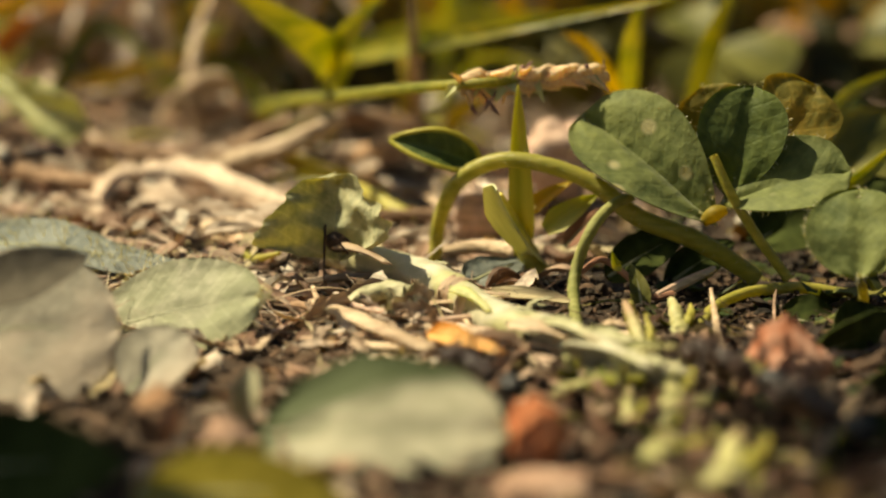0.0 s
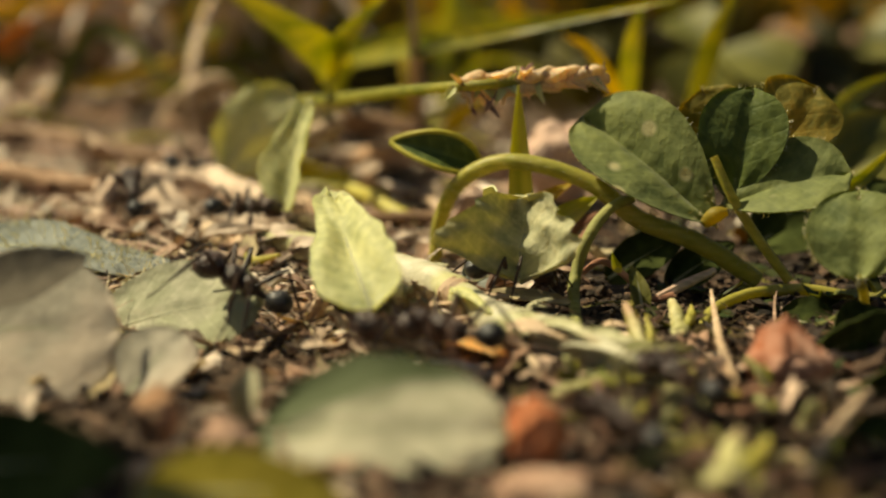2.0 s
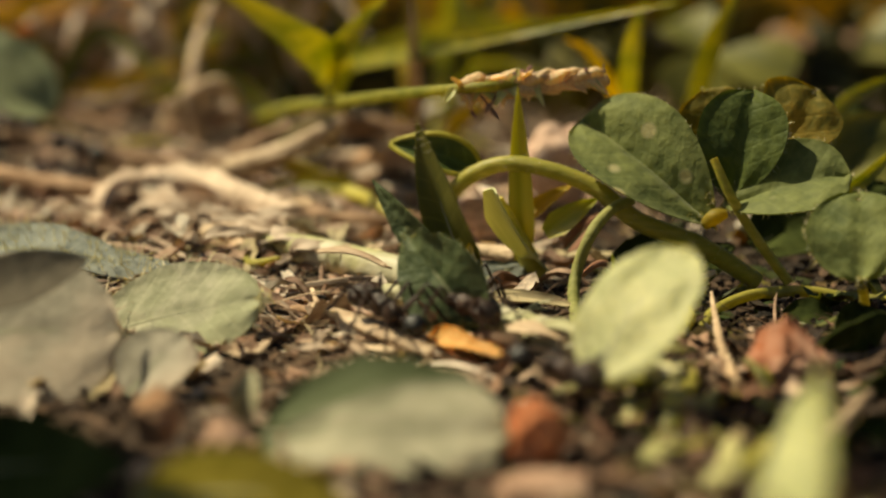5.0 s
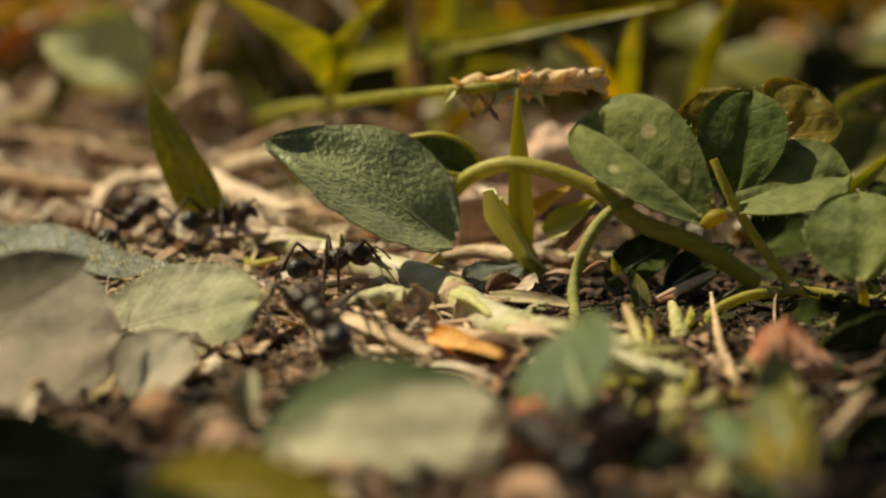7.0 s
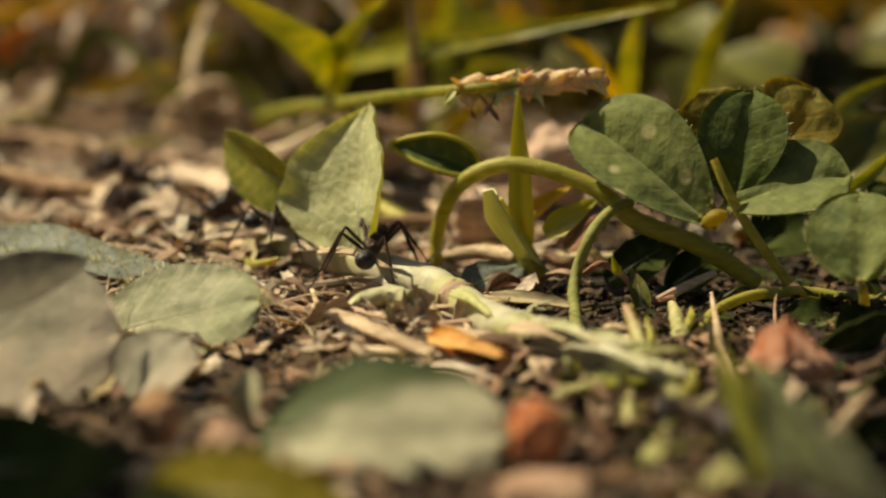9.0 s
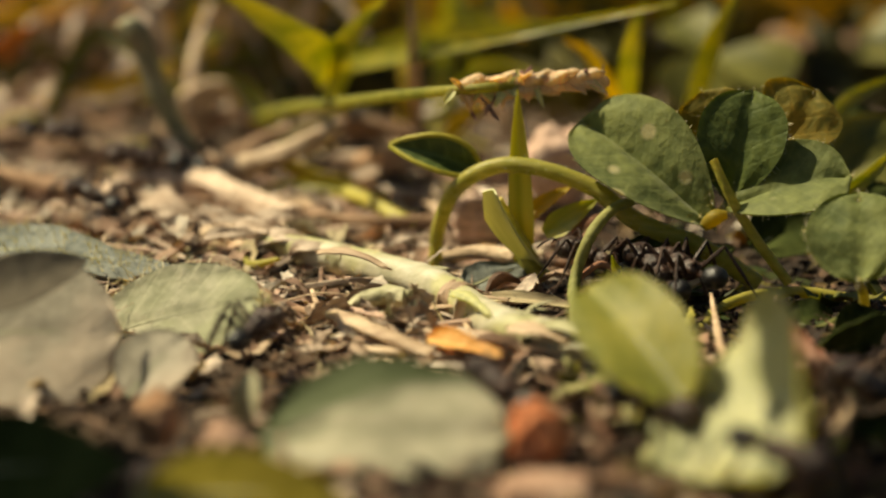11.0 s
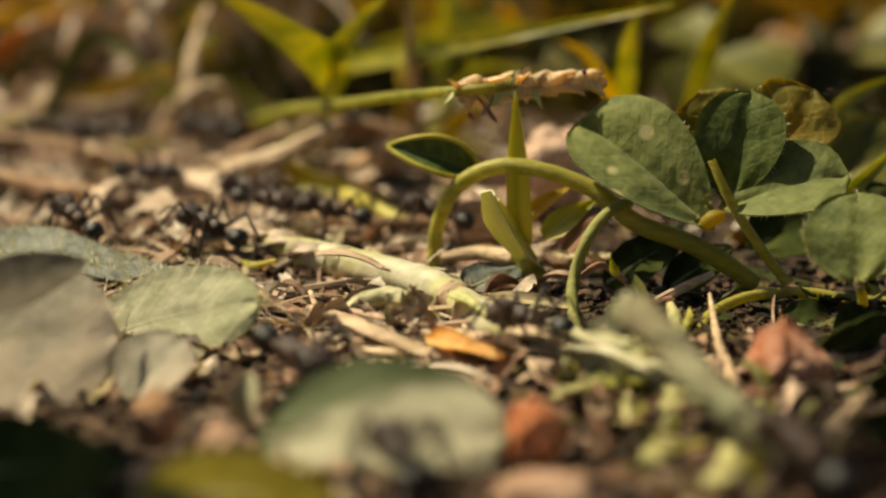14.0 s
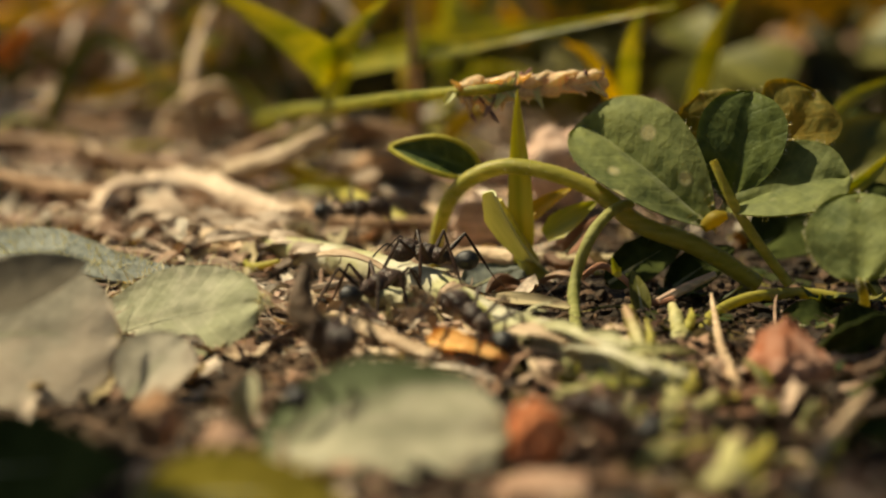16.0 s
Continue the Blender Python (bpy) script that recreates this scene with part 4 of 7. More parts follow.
stone("clay_bead", (4.0, 69.0, 1.4), (2.8, 2.6, 3.2), BRICK, "rounded terracotta grain of clay", "stone", 8, 0.1, (0, 0, 20))
stone("pink_pebble", (8.5, 121.0, 3.6), (6.0, 4.5, 6.0), PINK, "pale pink pebble behind the grass shoot", "stone", 12, 0.3, (10, 10, 0))
stone("pale_pebble", (42.6, 190.0, 2.8), (16, 12, 7), TWIG, "pale rounded stone among the grass", "stone", 4, 0.2)
stone("brown_clod", (-13.0, 71.0, 1.5), (2.4, 2.4, 2.4), RUST, "brown clod of clay", "stone", 31, 0.2)

# ---- stems, straws and torn bits along the trail ----
FELLED = stem("felled_shoot", [(*(-12.0, 107.9, 0.9), 0.80), (*(-8.4, 104.2, 1.0), 0.95), (*(-4.4, 100.2, 1.1), 1.0), (*(-0.6, 95.9, 1.1), 1.08), (*(2.0, 90.4, 1.0), 0.98), (*(3.6, 87.0, 1.0), 1.1),
                     (*(6.5, 84.2, 0.9), 1.12), (*(9.0, 81.2, 0.7), 1.0), (*(11.3, 78.6, 0.5), 0.7)], CREAMSTEM, "thick pale green shoot lying along the trail", "stem", sides=18, steps=12, rough=0.13)
for u, (x, y, z, r) in enumerate(((-6.3, 102.1, 1.05, 1.06), (0.9, 92.8, 1.05, 1.12), (7.6, 82.9, 0.8, 1.14))):
    stem_part("node", [(x - 0.45, y + 0.5, z, r * 0.92), (x, y, z, r), (x + 0.45, y - 0.5, z, r * 0.92)], PITH, FELLED, "swollen greenish joint", sides=16, rough=0.2)
set_leaf("peel", (-7.9, 100.4, 2.0), (-3.2, 95.8, 2.1), (0, -0.4, 0.9), 0.9, PALE, FELLED, "pale strip of peeling skin", shape="torn", fold=-0.3, jag=0.3)
set_leaf("peel", (0.5, 91.1, 2.0), (2.7, 86.9, 1.7), (0, -0.5, 0.9), 1.0, LIME, FELLED, "green strip of peeling skin", shape="torn", fold=-0.3, jag=0.3)
set_leaf("peel", (3.5, 84.7, 1.8), (6.6, 82.1, 1.8), (0, -0.5, 0.9), 1.2, PALE, FELLED, "pale strip of peeling skin", shape="torn", fold=-0.2, jag=0.4)
for base, tip, w, m in (((4.9, 84.6, 1.7), (8.4, 80.4, 1.9), 1.2, PITH), ((6.3, 82.2, 1.4), (10.6, 78.0, 1.4), 1.5, CREAMSTEM), ((7.2, 83.6, 1.5), (11.2, 81.0, 1.2), 1.1, PITH), ((8.6, 80.8, 1.3), (12.6, 80.4, 1.8), 0.9, BUDDY), ((9.4, 80.0, 1.0), (12.2, 76.6, 1.6), 0.9, PITH)):
    set_leaf("peel", base, tip, (0.1, -0.5, 0.9), w, m, FELLED, "frayed pale green strip of the shoot", shape="torn", fold=0.5, bow=0.08, wave=0.15, jag=0.35, thick=0.16)
peels = random.Random(14)
for k in range(9):
    px, py = peels.choice(((-8, 105), (-5.5, 103), (-3, 100.5), (-1, 98.5), (1, 95), (2.5, 93), (5, 89), (7.5, 87)))
    px, py = px + peels.uniform(-1.3, 1.3), py + peels.uniform(-0.8, 0.8)
    set_leaf("peel", (px, py, 1.3), (px + peels.uniform(0.6, 2.6), py + peels.uniform(-1.8, 0.2), peels.uniform(1.0, 2.1)), (peels.uniform(-0.5, 0.5), -0.6, 0.8), peels.uniform(0.2, 0.5),
             peels.choice((CHIP, PALE, PITH)), FELLED, "torn strip of skin", shape="torn", fold=peels.uniform(-0.5, 0.6), jag=0.4, nu=8, nv=5, seed=k, thick=0.08)
hairs(FELLED, 260, 0.3, 4)
stem("dead_twig", [(*(-23.3, 127.4, 1.0), 0.9), (*(-20.0, 126.4, 1.2), 1.15), (*(-15.4, 121.1, 1.0), 1.1), (*(-10.7, 115.2, 0.6), 0.9)], CHIP, "bleached dead twig lying on the litter", "twig", sides=14, rough=0.6, seed=4)
stem("dead_root", [(*(-21.5, 107.3, 0.1), 0.25), (*(-24.0, 113.4, 0.4), 0.4), (*(-25.5, 119.5, 0.9), 0.6), (*(-24.9, 125.3, 1.2), 0.85), (*(-22.0, 127.9, 0.9), 0.7)], CHIP, "white curled rootlet among the litter", "root", sides=12, rough=0.75, flat=0.7, seed=3)
stem("dead_root", [(*(-25.4, 114.3, 0.2), 0.2), (*(-25.1, 121.0, 0.8), 0.4), (*(-22.9, 122.5, 0.9), 0.5), (*(-20.1, 118.5, 0.5), 0.3)], CHIP, "white splintered rootlet among the litter", "root", sides=9, rough=0.8, flat=0.5, seed=9)
stem("dead_root", [(*(-22.4, 109.2, 0.2), 0.15), (*(-21.7, 112.6, 0.6), 0.25), (*(-19.8, 113.0, 0.7), 0.22), (*(-17.4, 108.8, 0.3), 0.12)], TWIG, "thin brown rootlet among the litter", "root", sides=7, rough=0.6, seed=5)
stem("dead_twig", [(*(-9.8, 117.1, 0.6), 0.5), (*(-5.8, 114.7, 0.6), 0.55), (*(-0.6, 115.1, 0.5), 0.5), (*(1.8, 113.9, 0.3), 0.4)], TWIG, "brown dead twig lying on the litter", "twig", sides=10, rough=0.3)
stem("dead_twig", [(*(-42.8, 146.4, 1.0), 0.9), (*(-34.0, 143.6, 1.0), 0.9), (*(-27.8, 136.9, 1.0), 0.8), (*(-21.2, 134.2, 0.8), 0.6)], TWIG, "pinkish brown dry stem on the litter", "twig", sides=8, rough=0.2)
stem("dead_twig", [(*(-38.4, 130.8, 1.0), 0.8), (*(-28.8, 124.2, 1.0), 0.8), (*(-24.7, 123.0, 0.8), 0.7)], TWIG, "pinkish brown dry stem on the litter", "twig", sides=8, rough=0.2)
stem("dead_twig", [(*(-17.5, 130.8, 1.0), 0.7), (*(-14.8, 140.3, 1.0), 0.9), (*(-11.7, 150.9, 1.0), 1.0)], STRAW, "tan dry stem on the litter", "twig", sides=8, rough=0.2)
stem("straw", [(*(-7.4, 91.7, 0.9), 0.5), (*(-4.5, 87.6, 1.1), 0.66), (*(-2.5, 84.9, 1.0), 0.62), (*(-0.5, 83.5, 0.7), 0.5)], PALE, "split pale straw with a pinkish end", "straw", sides=9, rough=0.3, flat=0.5)
CURL = stem("stem_curl", [(*(-5.9, 91.0, 0.6), 0.3), (*(-4.7, 91.5, 1.3), 0.48), (*(-3.0, 91.0, 1.8), 0.55), (*(-1.9, 90.4, 1.7), 0.5)], PITH, "torn curl of pale green stem skin", "straw", sides=10, rough=0.45)
for k, (dx, dz) in enumerate(((0.2, 0.9), (0.6, 0.5), (0.1, -0.9), (0.7, -0.3), (-0.3, 0.8))):
    set_leaf("shred", (-2.2, 90.3, 1.6), (-1.9 + dx, 90.0, 1.6 + dz), (0.3, -0.9, 0.2), 0.5, PALE if k % 2 else PITH, CURL, "torn pale shred", shape="torn", fold=0.4, jag=0.5, nu=8, nv=5, seed=k, thick=0.06)
set_leaf("leaf_scrap", (-1.35, 88.5, -0.2), (-1.2, 88.6, 2.2), (0.3, -0.9, 0.2), 1.7, GREYBLUE, label="grey green scrap of leaf standing on edge", category="leaf", shape="torn", fold=0.1, jag=0.35)
set_leaf("petal", (-0.7, 85.5, 1.0), (3.3, 81.9, 1.0), (0.0, -0.8, 0.6), 1.4, PETAL, label="orange dried petal among the straw", category="petal", shape="torn", fold=0.6, bow=0.05, wave=0.1, jag=0.3)
set_leaf("leaf_scrap", (0.5, 90.0, -0.1), (1.1, 90.0, 1.9), (0.2, -0.9, 0.3), 0.7, WHITEBARK, label="white splinter of dry straw", category="straw", shape="wedge", fold=0.2, jag=0.3)
set_leaf("leaf_scrap", (1.1, 89.5, 0.5), (2.4, 89.3, 1.1), (0.1, -0.8, 0.5), 0.9, GREYBLUE, label="bluish grey crumpled leaf bit", category="leaf", shape="torn", fold=0.5, wave=0.2, jag=0.4)
set_leaf("dead_leaf", (1.4, 97.4, 0.5), (5.6, 101.6, 0.7), (0.1, -0.5, 0.9), 3.0, GREYBLUE, label="dull grey dead leaf beneath the grass shoot", category="leaf", shape="torn", fold=0.15, bow=0.05, wave=0.1, jag=0.25)
set_leaf("straw_strip", (2.8, 93.6, 0.9), (7.6, 92.4, 0.7), (0.1, -0.6, 0.8), 0.9, STALKS, label="grey-brown flattened strip of straw", category="straw", shape="strap", fold=0.4, bow=0.06, jag=0.2)
stem("straw", [(*(-6.6, 92.2, 0.9), 0.16), (*(-3.6, 89.3, 1.1), 0.2), (*(0.6, 87.4, 0.9), 0.14)], STALKS, "thin bent straw across the torn scraps", "straw", sides=6, rough=0.3)
stem("straw", [(*(-8.7, 92.6, 0.5), 0.2), (*(-7.6, 91.0, 0.8), 0.27), (*(-6.8, 90.2, 0.6), 0.22)], TWIG, "hollow reddish brown stub of straw", "straw", sides=9, rough=0.35)
set_leaf("bark_flake", (-22.2, 120.0, 0.8), (-18.5, 116.6, 0.5), (0, -0.5, 0.9), 3.4, CHIP, label="white curled bark flake", category="bark", shape="torn", fold=0.3, bow=0.1, jag=0.2)
stem("straw", [(*(-18.1, 112.2, 0.7), 0.6), (*(-15.9, 109.2, 0.8), 0.85), (*(-14.4, 109.2, 0.8), 0.75), (*(-12.8, 105.7, 0.5), 0.3)], PALE, "cream seed husk on the litter", "husk", sides=10, rough=0.25)
stem("straw", [(*(-13.7, 106.8, 0.4), 0.25), (*(-12.3, 103.0, 0.5), 0.3), (*(-10.3, 101.0, 1.4), 0.12)], STALK, "forked green stem tip", "stem")
stone("pale_husk", (2.4, 112.0, 1.3), (4, 3, 4.2), STRAW, "rounded pale dry husk under the arching stalk", "husk", 21, 0.2)
# torn bits of leaf and skin heaped beside the shoot
bits = random.Random(63)
for k in range(11):
    at = Vector((-2.6, 89.4, 0.5)) + Vector((bits.uniform(-2.4, 2.6), bits.uniform(-2.5, 2.2), bits.uniform(-0.2, 0.8)))
    to = at + Vector((bits.uniform(-1.6, 1.6), bits.uniform(-0.6, 0.6), bits.uniform(0.2, 1.8)))
    set_leaf("leaf_scrap", tuple(at), tuple(to), (bits.uniform(-0.6, 0.6), -0.8, bits.uniform(0, 0.8)), bits.uniform(0.5, 1.5), bits.choice((CHIP, CHIP, PITH, PALE, WHITEBARK)), label="crumpled torn scrap beside the shoot", category="scrap",
             group="torn scraps beside the shoot", shape="torn", fold=bits.uniform(-0.6, 1.2), wave=0.3, jag=0.5, nu=9, nv=6, seed=k, thick=0.07)
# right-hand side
# leaves filling dark places round the clover; their green carries the shade
for a, b, w, mat, label in (((10.2, 99.5, 0.3), (15.4, 101.5, 2.8), 2.8, SHADEGREEN, "dark green leaf in the shade under the clover"), ((14.0, 100.0, -0.3), (18.5, 102.0, 2.0), 2.6, SHADEGREEN, "dark green leaf in the shade under the clover"),
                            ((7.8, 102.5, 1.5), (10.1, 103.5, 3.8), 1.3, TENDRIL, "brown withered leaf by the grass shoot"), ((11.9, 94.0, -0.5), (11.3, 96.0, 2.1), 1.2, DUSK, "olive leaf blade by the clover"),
                            ((20.4, 106.0, 1.0), (26.8, 110.0, 3.0), 5.0, SHADEGREEN, "dark green leaf in the shade behind the clover"), ((24.6, 105.0, 1.4), (30.7, 109.0, 4.2), 5.0, SHADEGREEN, "dark green leaf in the shade behind the clover"),
                            ((25.8, 125.0, 3.9), (34.1, 130.0, 5.7), 6.0, SHADEGREEN, "dark green leaf in the shade behind the clover"), ((28.6, 118.0, 3.1), (34.8, 122.0, 6.4), 6.0, DUSK, "olive leaf in the shade behind the clover"),
                            ((19.7, 93.0, -0.2), (23.5, 92.0, -1.0), 3.0, SHADEGREEN, "dark green leaf in the shade under the clover"), ((21.9, 88.0, -0.1), (25.3, 90.0, 0.6), 3.2, SHADEGREEN, "dark green leaf in the shade under the clover"),
                            ((19.6, 84.0, 0.2), (24.2, 86.0, 2.2), 3.2, SHADEGREEN, "dark green leaf in the shade beside the brick crumb"), ((20.4, 78.0, -0.2), (24.6, 80.0, 1.6), 3.0, SHADEGREEN, "dark green leaf in the shade beside the brick crumb"),
                            ((18.0, 70.0, -0.2), (22.0, 72.0, 0.8), 2.6, SHADEGREEN, "dark green leaf lying on the brown litter")):
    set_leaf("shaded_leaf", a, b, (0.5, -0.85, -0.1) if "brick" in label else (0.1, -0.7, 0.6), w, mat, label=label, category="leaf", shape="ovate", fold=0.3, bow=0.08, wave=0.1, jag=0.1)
for pts in (((-2.4, 141.0, -0.7), (-2.8, 140.5, 1.8), (-3.7, 140.0, 6.1)), ((-1.3, 143.0, -1.1), (-0.3, 142.5, 0.9), (3.2, 142.0, 4.8))):
    stem("grass_stalk", [(*p, 0.48) for p in pts], YELLOWSTALK, "yellowing upright grass stalk behind the cupped leaf", "stem", sides=8)
set_leaf("fallen_leaf", (-12.6, 139.0, 0.9), (-8.4, 141.0, 4.6), (0.2, -0.6, 0.8), 2.6, YELLOWSTALK, label="yellow green leaf tip beyond the trail", category="leaf", shape="lance", fold=0.2, bow=0.1)
set_leaf("fallen_leaf", (3.2, 112.0, 0.2), (2.5, 114.0, 3.3), (-0.6, -0.6, 0.5), 2.6, WHITEBARK, label="pale withered leaf behind the arched stem", category="leaf", shape="oval", fold=0.15, bow=0.1, wave=0.12, jag=0.2)
stem("bent_stalk", [(*(-13.4, 128.5, 3.6), 0.5), (*(-11.4, 128.0, 1.7), 0.7), (*(-7.0, 127.0, 0.7), 0.5)], YELLOWSTALK, "bent olive yellow stalk lying beyond the trail", "stem", sides=8)
stem("sprout", [(*(10.9, 82.8, 0.1), 0.5), (*(10.7, 87.0, 0.5), 0.5), (*(10.1, 87.0, 2.3), 0.3)], STALK, "short pale green sprout", "stem", sides=8)
stem("tendril", [(*(8.3, 96.0, 1.6), 0.16), (*(9.5, 96.0, 2.4), 0.2), (*(10.8, 95.5, 1.7), 0.2), (*(12.3, 95.0, 0.4), 0.2), (*(13.8, 95.0, 0.6), 0.17)], TENDRIL, "thin reddish curled tendril", "tendril", sides=6)
stem("straw", [(*(12.8, 95.0, 0.4), 0.25), (*(14.6, 96.0, 1.0), 0.3), (*(16.5, 97.0, 1.6), 0.2)], STRAW, "tan straw under the clover", "straw", sides=6)
stem("straw", [(*(14.9, 79.0, 0.4), 0.28), (*(14.9, 85.0, 0.9), 0.24), (*(15.5, 92.0, 1.7), 0.1)], PALE, "thin dry straw leaning among the shoots", "straw", sides=7, rough=0.3)
stem("straw", [(*(15.2, 65.0, 1.1), 0.3), (*(17.6, 70.0, 1.3), 0.3), (*(20.4, 75.0, 1.4), 0.24)], PALE, "dry grey stick lying among the litter", "twig", sides=8, rough=0.2)
stone("pink_clod", (4.3, 64.5, 0.5), (4.4, 3.2, 1.9), CLAYPINK, "flat pinkish clod of pale clay", "stone", 41, 0.2)
stone("pink_clod", (-9.6, 69.0, 0.9), (2.2, 2.2, 2.2), CLAYPINK, "small pinkish clod of clay beside a leaf", "stone", 44, 0.2)


def bud(base, tip, r, label="pale green cut shoot with a bulbous base"):
    """A short fleshy shoot, thick at the foot and split at the tip."""
    b, t = Vector(base), Vector(tip)
    plant = root("cut_shoot", base, label, "shoot", "cut shoots beside the trail")
    m = b.lerp(t, 0.5) + Vector((0, 0, 0.3))
    stem_part("shaft", [(*b, r * 1.2), (*b.lerp(m, 0.5), r * 0.9), (*m, r * 0.8), (*t, r * 0.5)], BUDDY, plant, sides=9, rough=0.3)
    side = Vector((r * 1.4, -r * 0.5, r * 0.6))
    stem_part("bract", [(*b, r * 0.7), (*(b.lerp(t, 0.4) + side), r * 0.6), (*(b.lerp(t, 0.75) + side * 1.3), r * 0.15)], STALK, plant, sides=7, rough=0.3)
    part("bulb", pebble(bmesh.new(), (r * 2.6, r * 2.4, r * 2.2), r * 9, 0.35, 2), BUDDY, plant, "pale swollen base")


bud((6.0, 77.4, 0.4), (10.3, 78.6, 0.8), 0.45)
bud((11.2, 75.7, 0.4), (11.8, 82.0, 0.5), 0.6)
bud((12.4, 75.3, 0.4), (14.7, 79.0, 0.0), 0.5)
bud((9.3, 68.3, 0.4), (11.9, 73.0, -0.3), 0.65)
bud((12.1, 65.5, 0.6), (13.5, 71.0, 0.8), 0.75)
bud((13.9, 67.3, 0.4), (16.8, 71.0, -0.7), 0.55)
bud((8.6, 72.1, 0.3), (9.2, 77.0, 0.7), 0.4)
bud((10.7, 81.8, 0.3), (10.0, 87.0, 2.3), 0.42)
bud((9.1, 82.7, 0.3), (11.9, 86.0, 0.5), 0.35)
bud((13.2, 87.8, 0.3), (13.1, 91.0, 1.3), 0.5)
more = random.Random(8)
for k in range(14):
    bx, by = more.uniform(6, 17), more.uniform(70, 87)
    bud((bx, by, 0.2), (bx + more.uniform(-2, 2), by + more.uniform(-1, 1), more.uniform(0.6, 2.6)), more.uniform(0.18, 0.34))


def straws():
    """Straws and splinters that lie about on the trail, one by one."""
    rng = random.Random(77)
    for i in range(170):
        y = 66 + 80 * rng.random()
        x = rng.uniform(-0.27, 0.30) * y
        if x < -6 and y < 86:
            continue
        if x > 5.5 + (y - 95) * 0.25 and rng.random() < (1.0 if y > 84 else 0.82):
            continue
        l, r, a = rng.uniform(3, 10), rng.uniform(0.14, 0.42), rng.gauss(-0.25, 0.7)
        dx, dy = math.cos(a) * l / 2, math.sin(a) * l / 2
        lift, bend = rng.uniform(0.2, 0.7), rng.uniform(-0.5, 0.5)
        stem("straw", [(x - dx, y - dy, height(x - dx, y - dy) + lift, r * 0.7), (x + bend, y + bend, height(x, y) + lift + rng.uniform(0.1, 0.6), r),
                       (x + dx, y + dy, height(x + dx, y + dy) + lift + rng.uniform(0, 0.6), r * 0.6)], STALKS, "split piece of dry straw on the soil", "straw",
             sides=7, steps=4, flat=rng.uniform(0.4, 1), rough=0.4, group="straws on the trail", seed=i)


straws()


def pale_straws():
    """Long bleached straws and split fibres that cross the trail before the shoot."""
    rng = random.Random(45)
    for i in range(46):
        x, y = rng.uniform(-8, 6), rng.uniform(79, 95)
        if x < -5.5 and y < 86:
            continue
        if abs(y - (95.2 - 1.13 * x)) < 3.0:
            continue
        l, r, a = rng.uniform(2.5, 7), rng.uniform(0.1, 0.34), rng.gauss(-0.6, 0.5)
        dx, dy = math.cos(a) * l / 2, math.sin(a) * l / 2
        z = height(x, y) + rng.uniform(0.5, 1.0)
        stem("straw", [(x - dx, y - dy, z, r * 0.7), (x + rng.uniform(-0.3, 0.3), y, z + rng.uniform(0, 0.4), r), (x + dx, y + dy, z + rng.uniform(-0.3, 0.2), r * 0.6)], PALE if i % 3 else WHITEBARK,
             "bleached split straw crossing the trail", "straw", sides=7, steps=4, flat=rng.uniform(0.25, 0.6), rough=0.45, group="straws on the trail", seed=i)


pale_straws()


def husks():
    """Papery curled husks and bark flakes on the trail, one by one."""
    rng = random.Random(91)
    for i in range(210):
        y = 68 + 85 * rng.random()
        x = rng.uniform(-0.27, 0.24) * y
        if x < -6 and y < 85:
            continue
        if x > 5.5 + (y - 95) * 0.25 and rng.random() < (1.0 if y > 84 else 0.85):
            continue
        l, w, a = rng.uniform(1.8, 5.0), rng.uniform(0.6, 1.9), rng.uniform(0, 6.28)
        if y < 110 and abs(y - (95.2 - 1.13 * x)) < 3.5:
            continue
        z = height(x, y) + rng.uniform(0.15, 0.6)
        tip = (x + math.cos(a) * l, y + math.sin(a) * l, z + rng.uniform(-0.2, 0.9))
        set_leaf("bark_flake", (x, y, z), tip, (rng.uniform(-0.5, 0.5), rng.uniform(-0.7, 0.2), 1), w, STALKS if i % 3 else PALE, label="curled papery flake of dry husk", category="husk",
                 group="husks on the trail", shape=rng.choice(("torn", "wedge", "lance")), fold=rng.uniform(0.1, 1.7), bow=rng.uniform(-0.15, 0.25), wave=0.25, jag=0.5, nu=8, nv=5, seed=i, thick=0.06)


def chips(count, seed, x0, x1, y0, y1):
    """Pale splinters of bark and straw that the ants have left along the trail."""
    rng = random.Random(seed)
    for i in range(count):
        x, y = rng.uniform(x0, x1), rng.uniform(y0, y1)
        if abs(y - (95.2 - 1.13 * x)) < 4.5:
            continue
        l, w, a = rng.uniform(1.4, 5.0), rng.uniform(0.3, 1.2), rng.gauss(-0.4, 0.8)
        z = height(x, y) + rng.uniform(0.4, 0.9)
        tip = (x + math.cos(a) * l, y + math.sin(a) * l, z + rng.uniform(-0.3, 0.7))
        set_leaf("bark_chip", (x, y, z), tip, (rng.uniform(-0.7, 0.3), rng.uniform(-0.9, 0), 1), w, CHIP, label="bleached pinkish chip of bark", category="bark", group="bark chips on the trail",
                 shape=rng.choice(("torn", "wedge", "strap")), fold=rng.uniform(-0.8, 1.6), bow=rng.uniform(-0.1, 0.2), wave=0.22, jag=0.4, nu=8, nv=5, seed=i, thick=0.1)


husks()
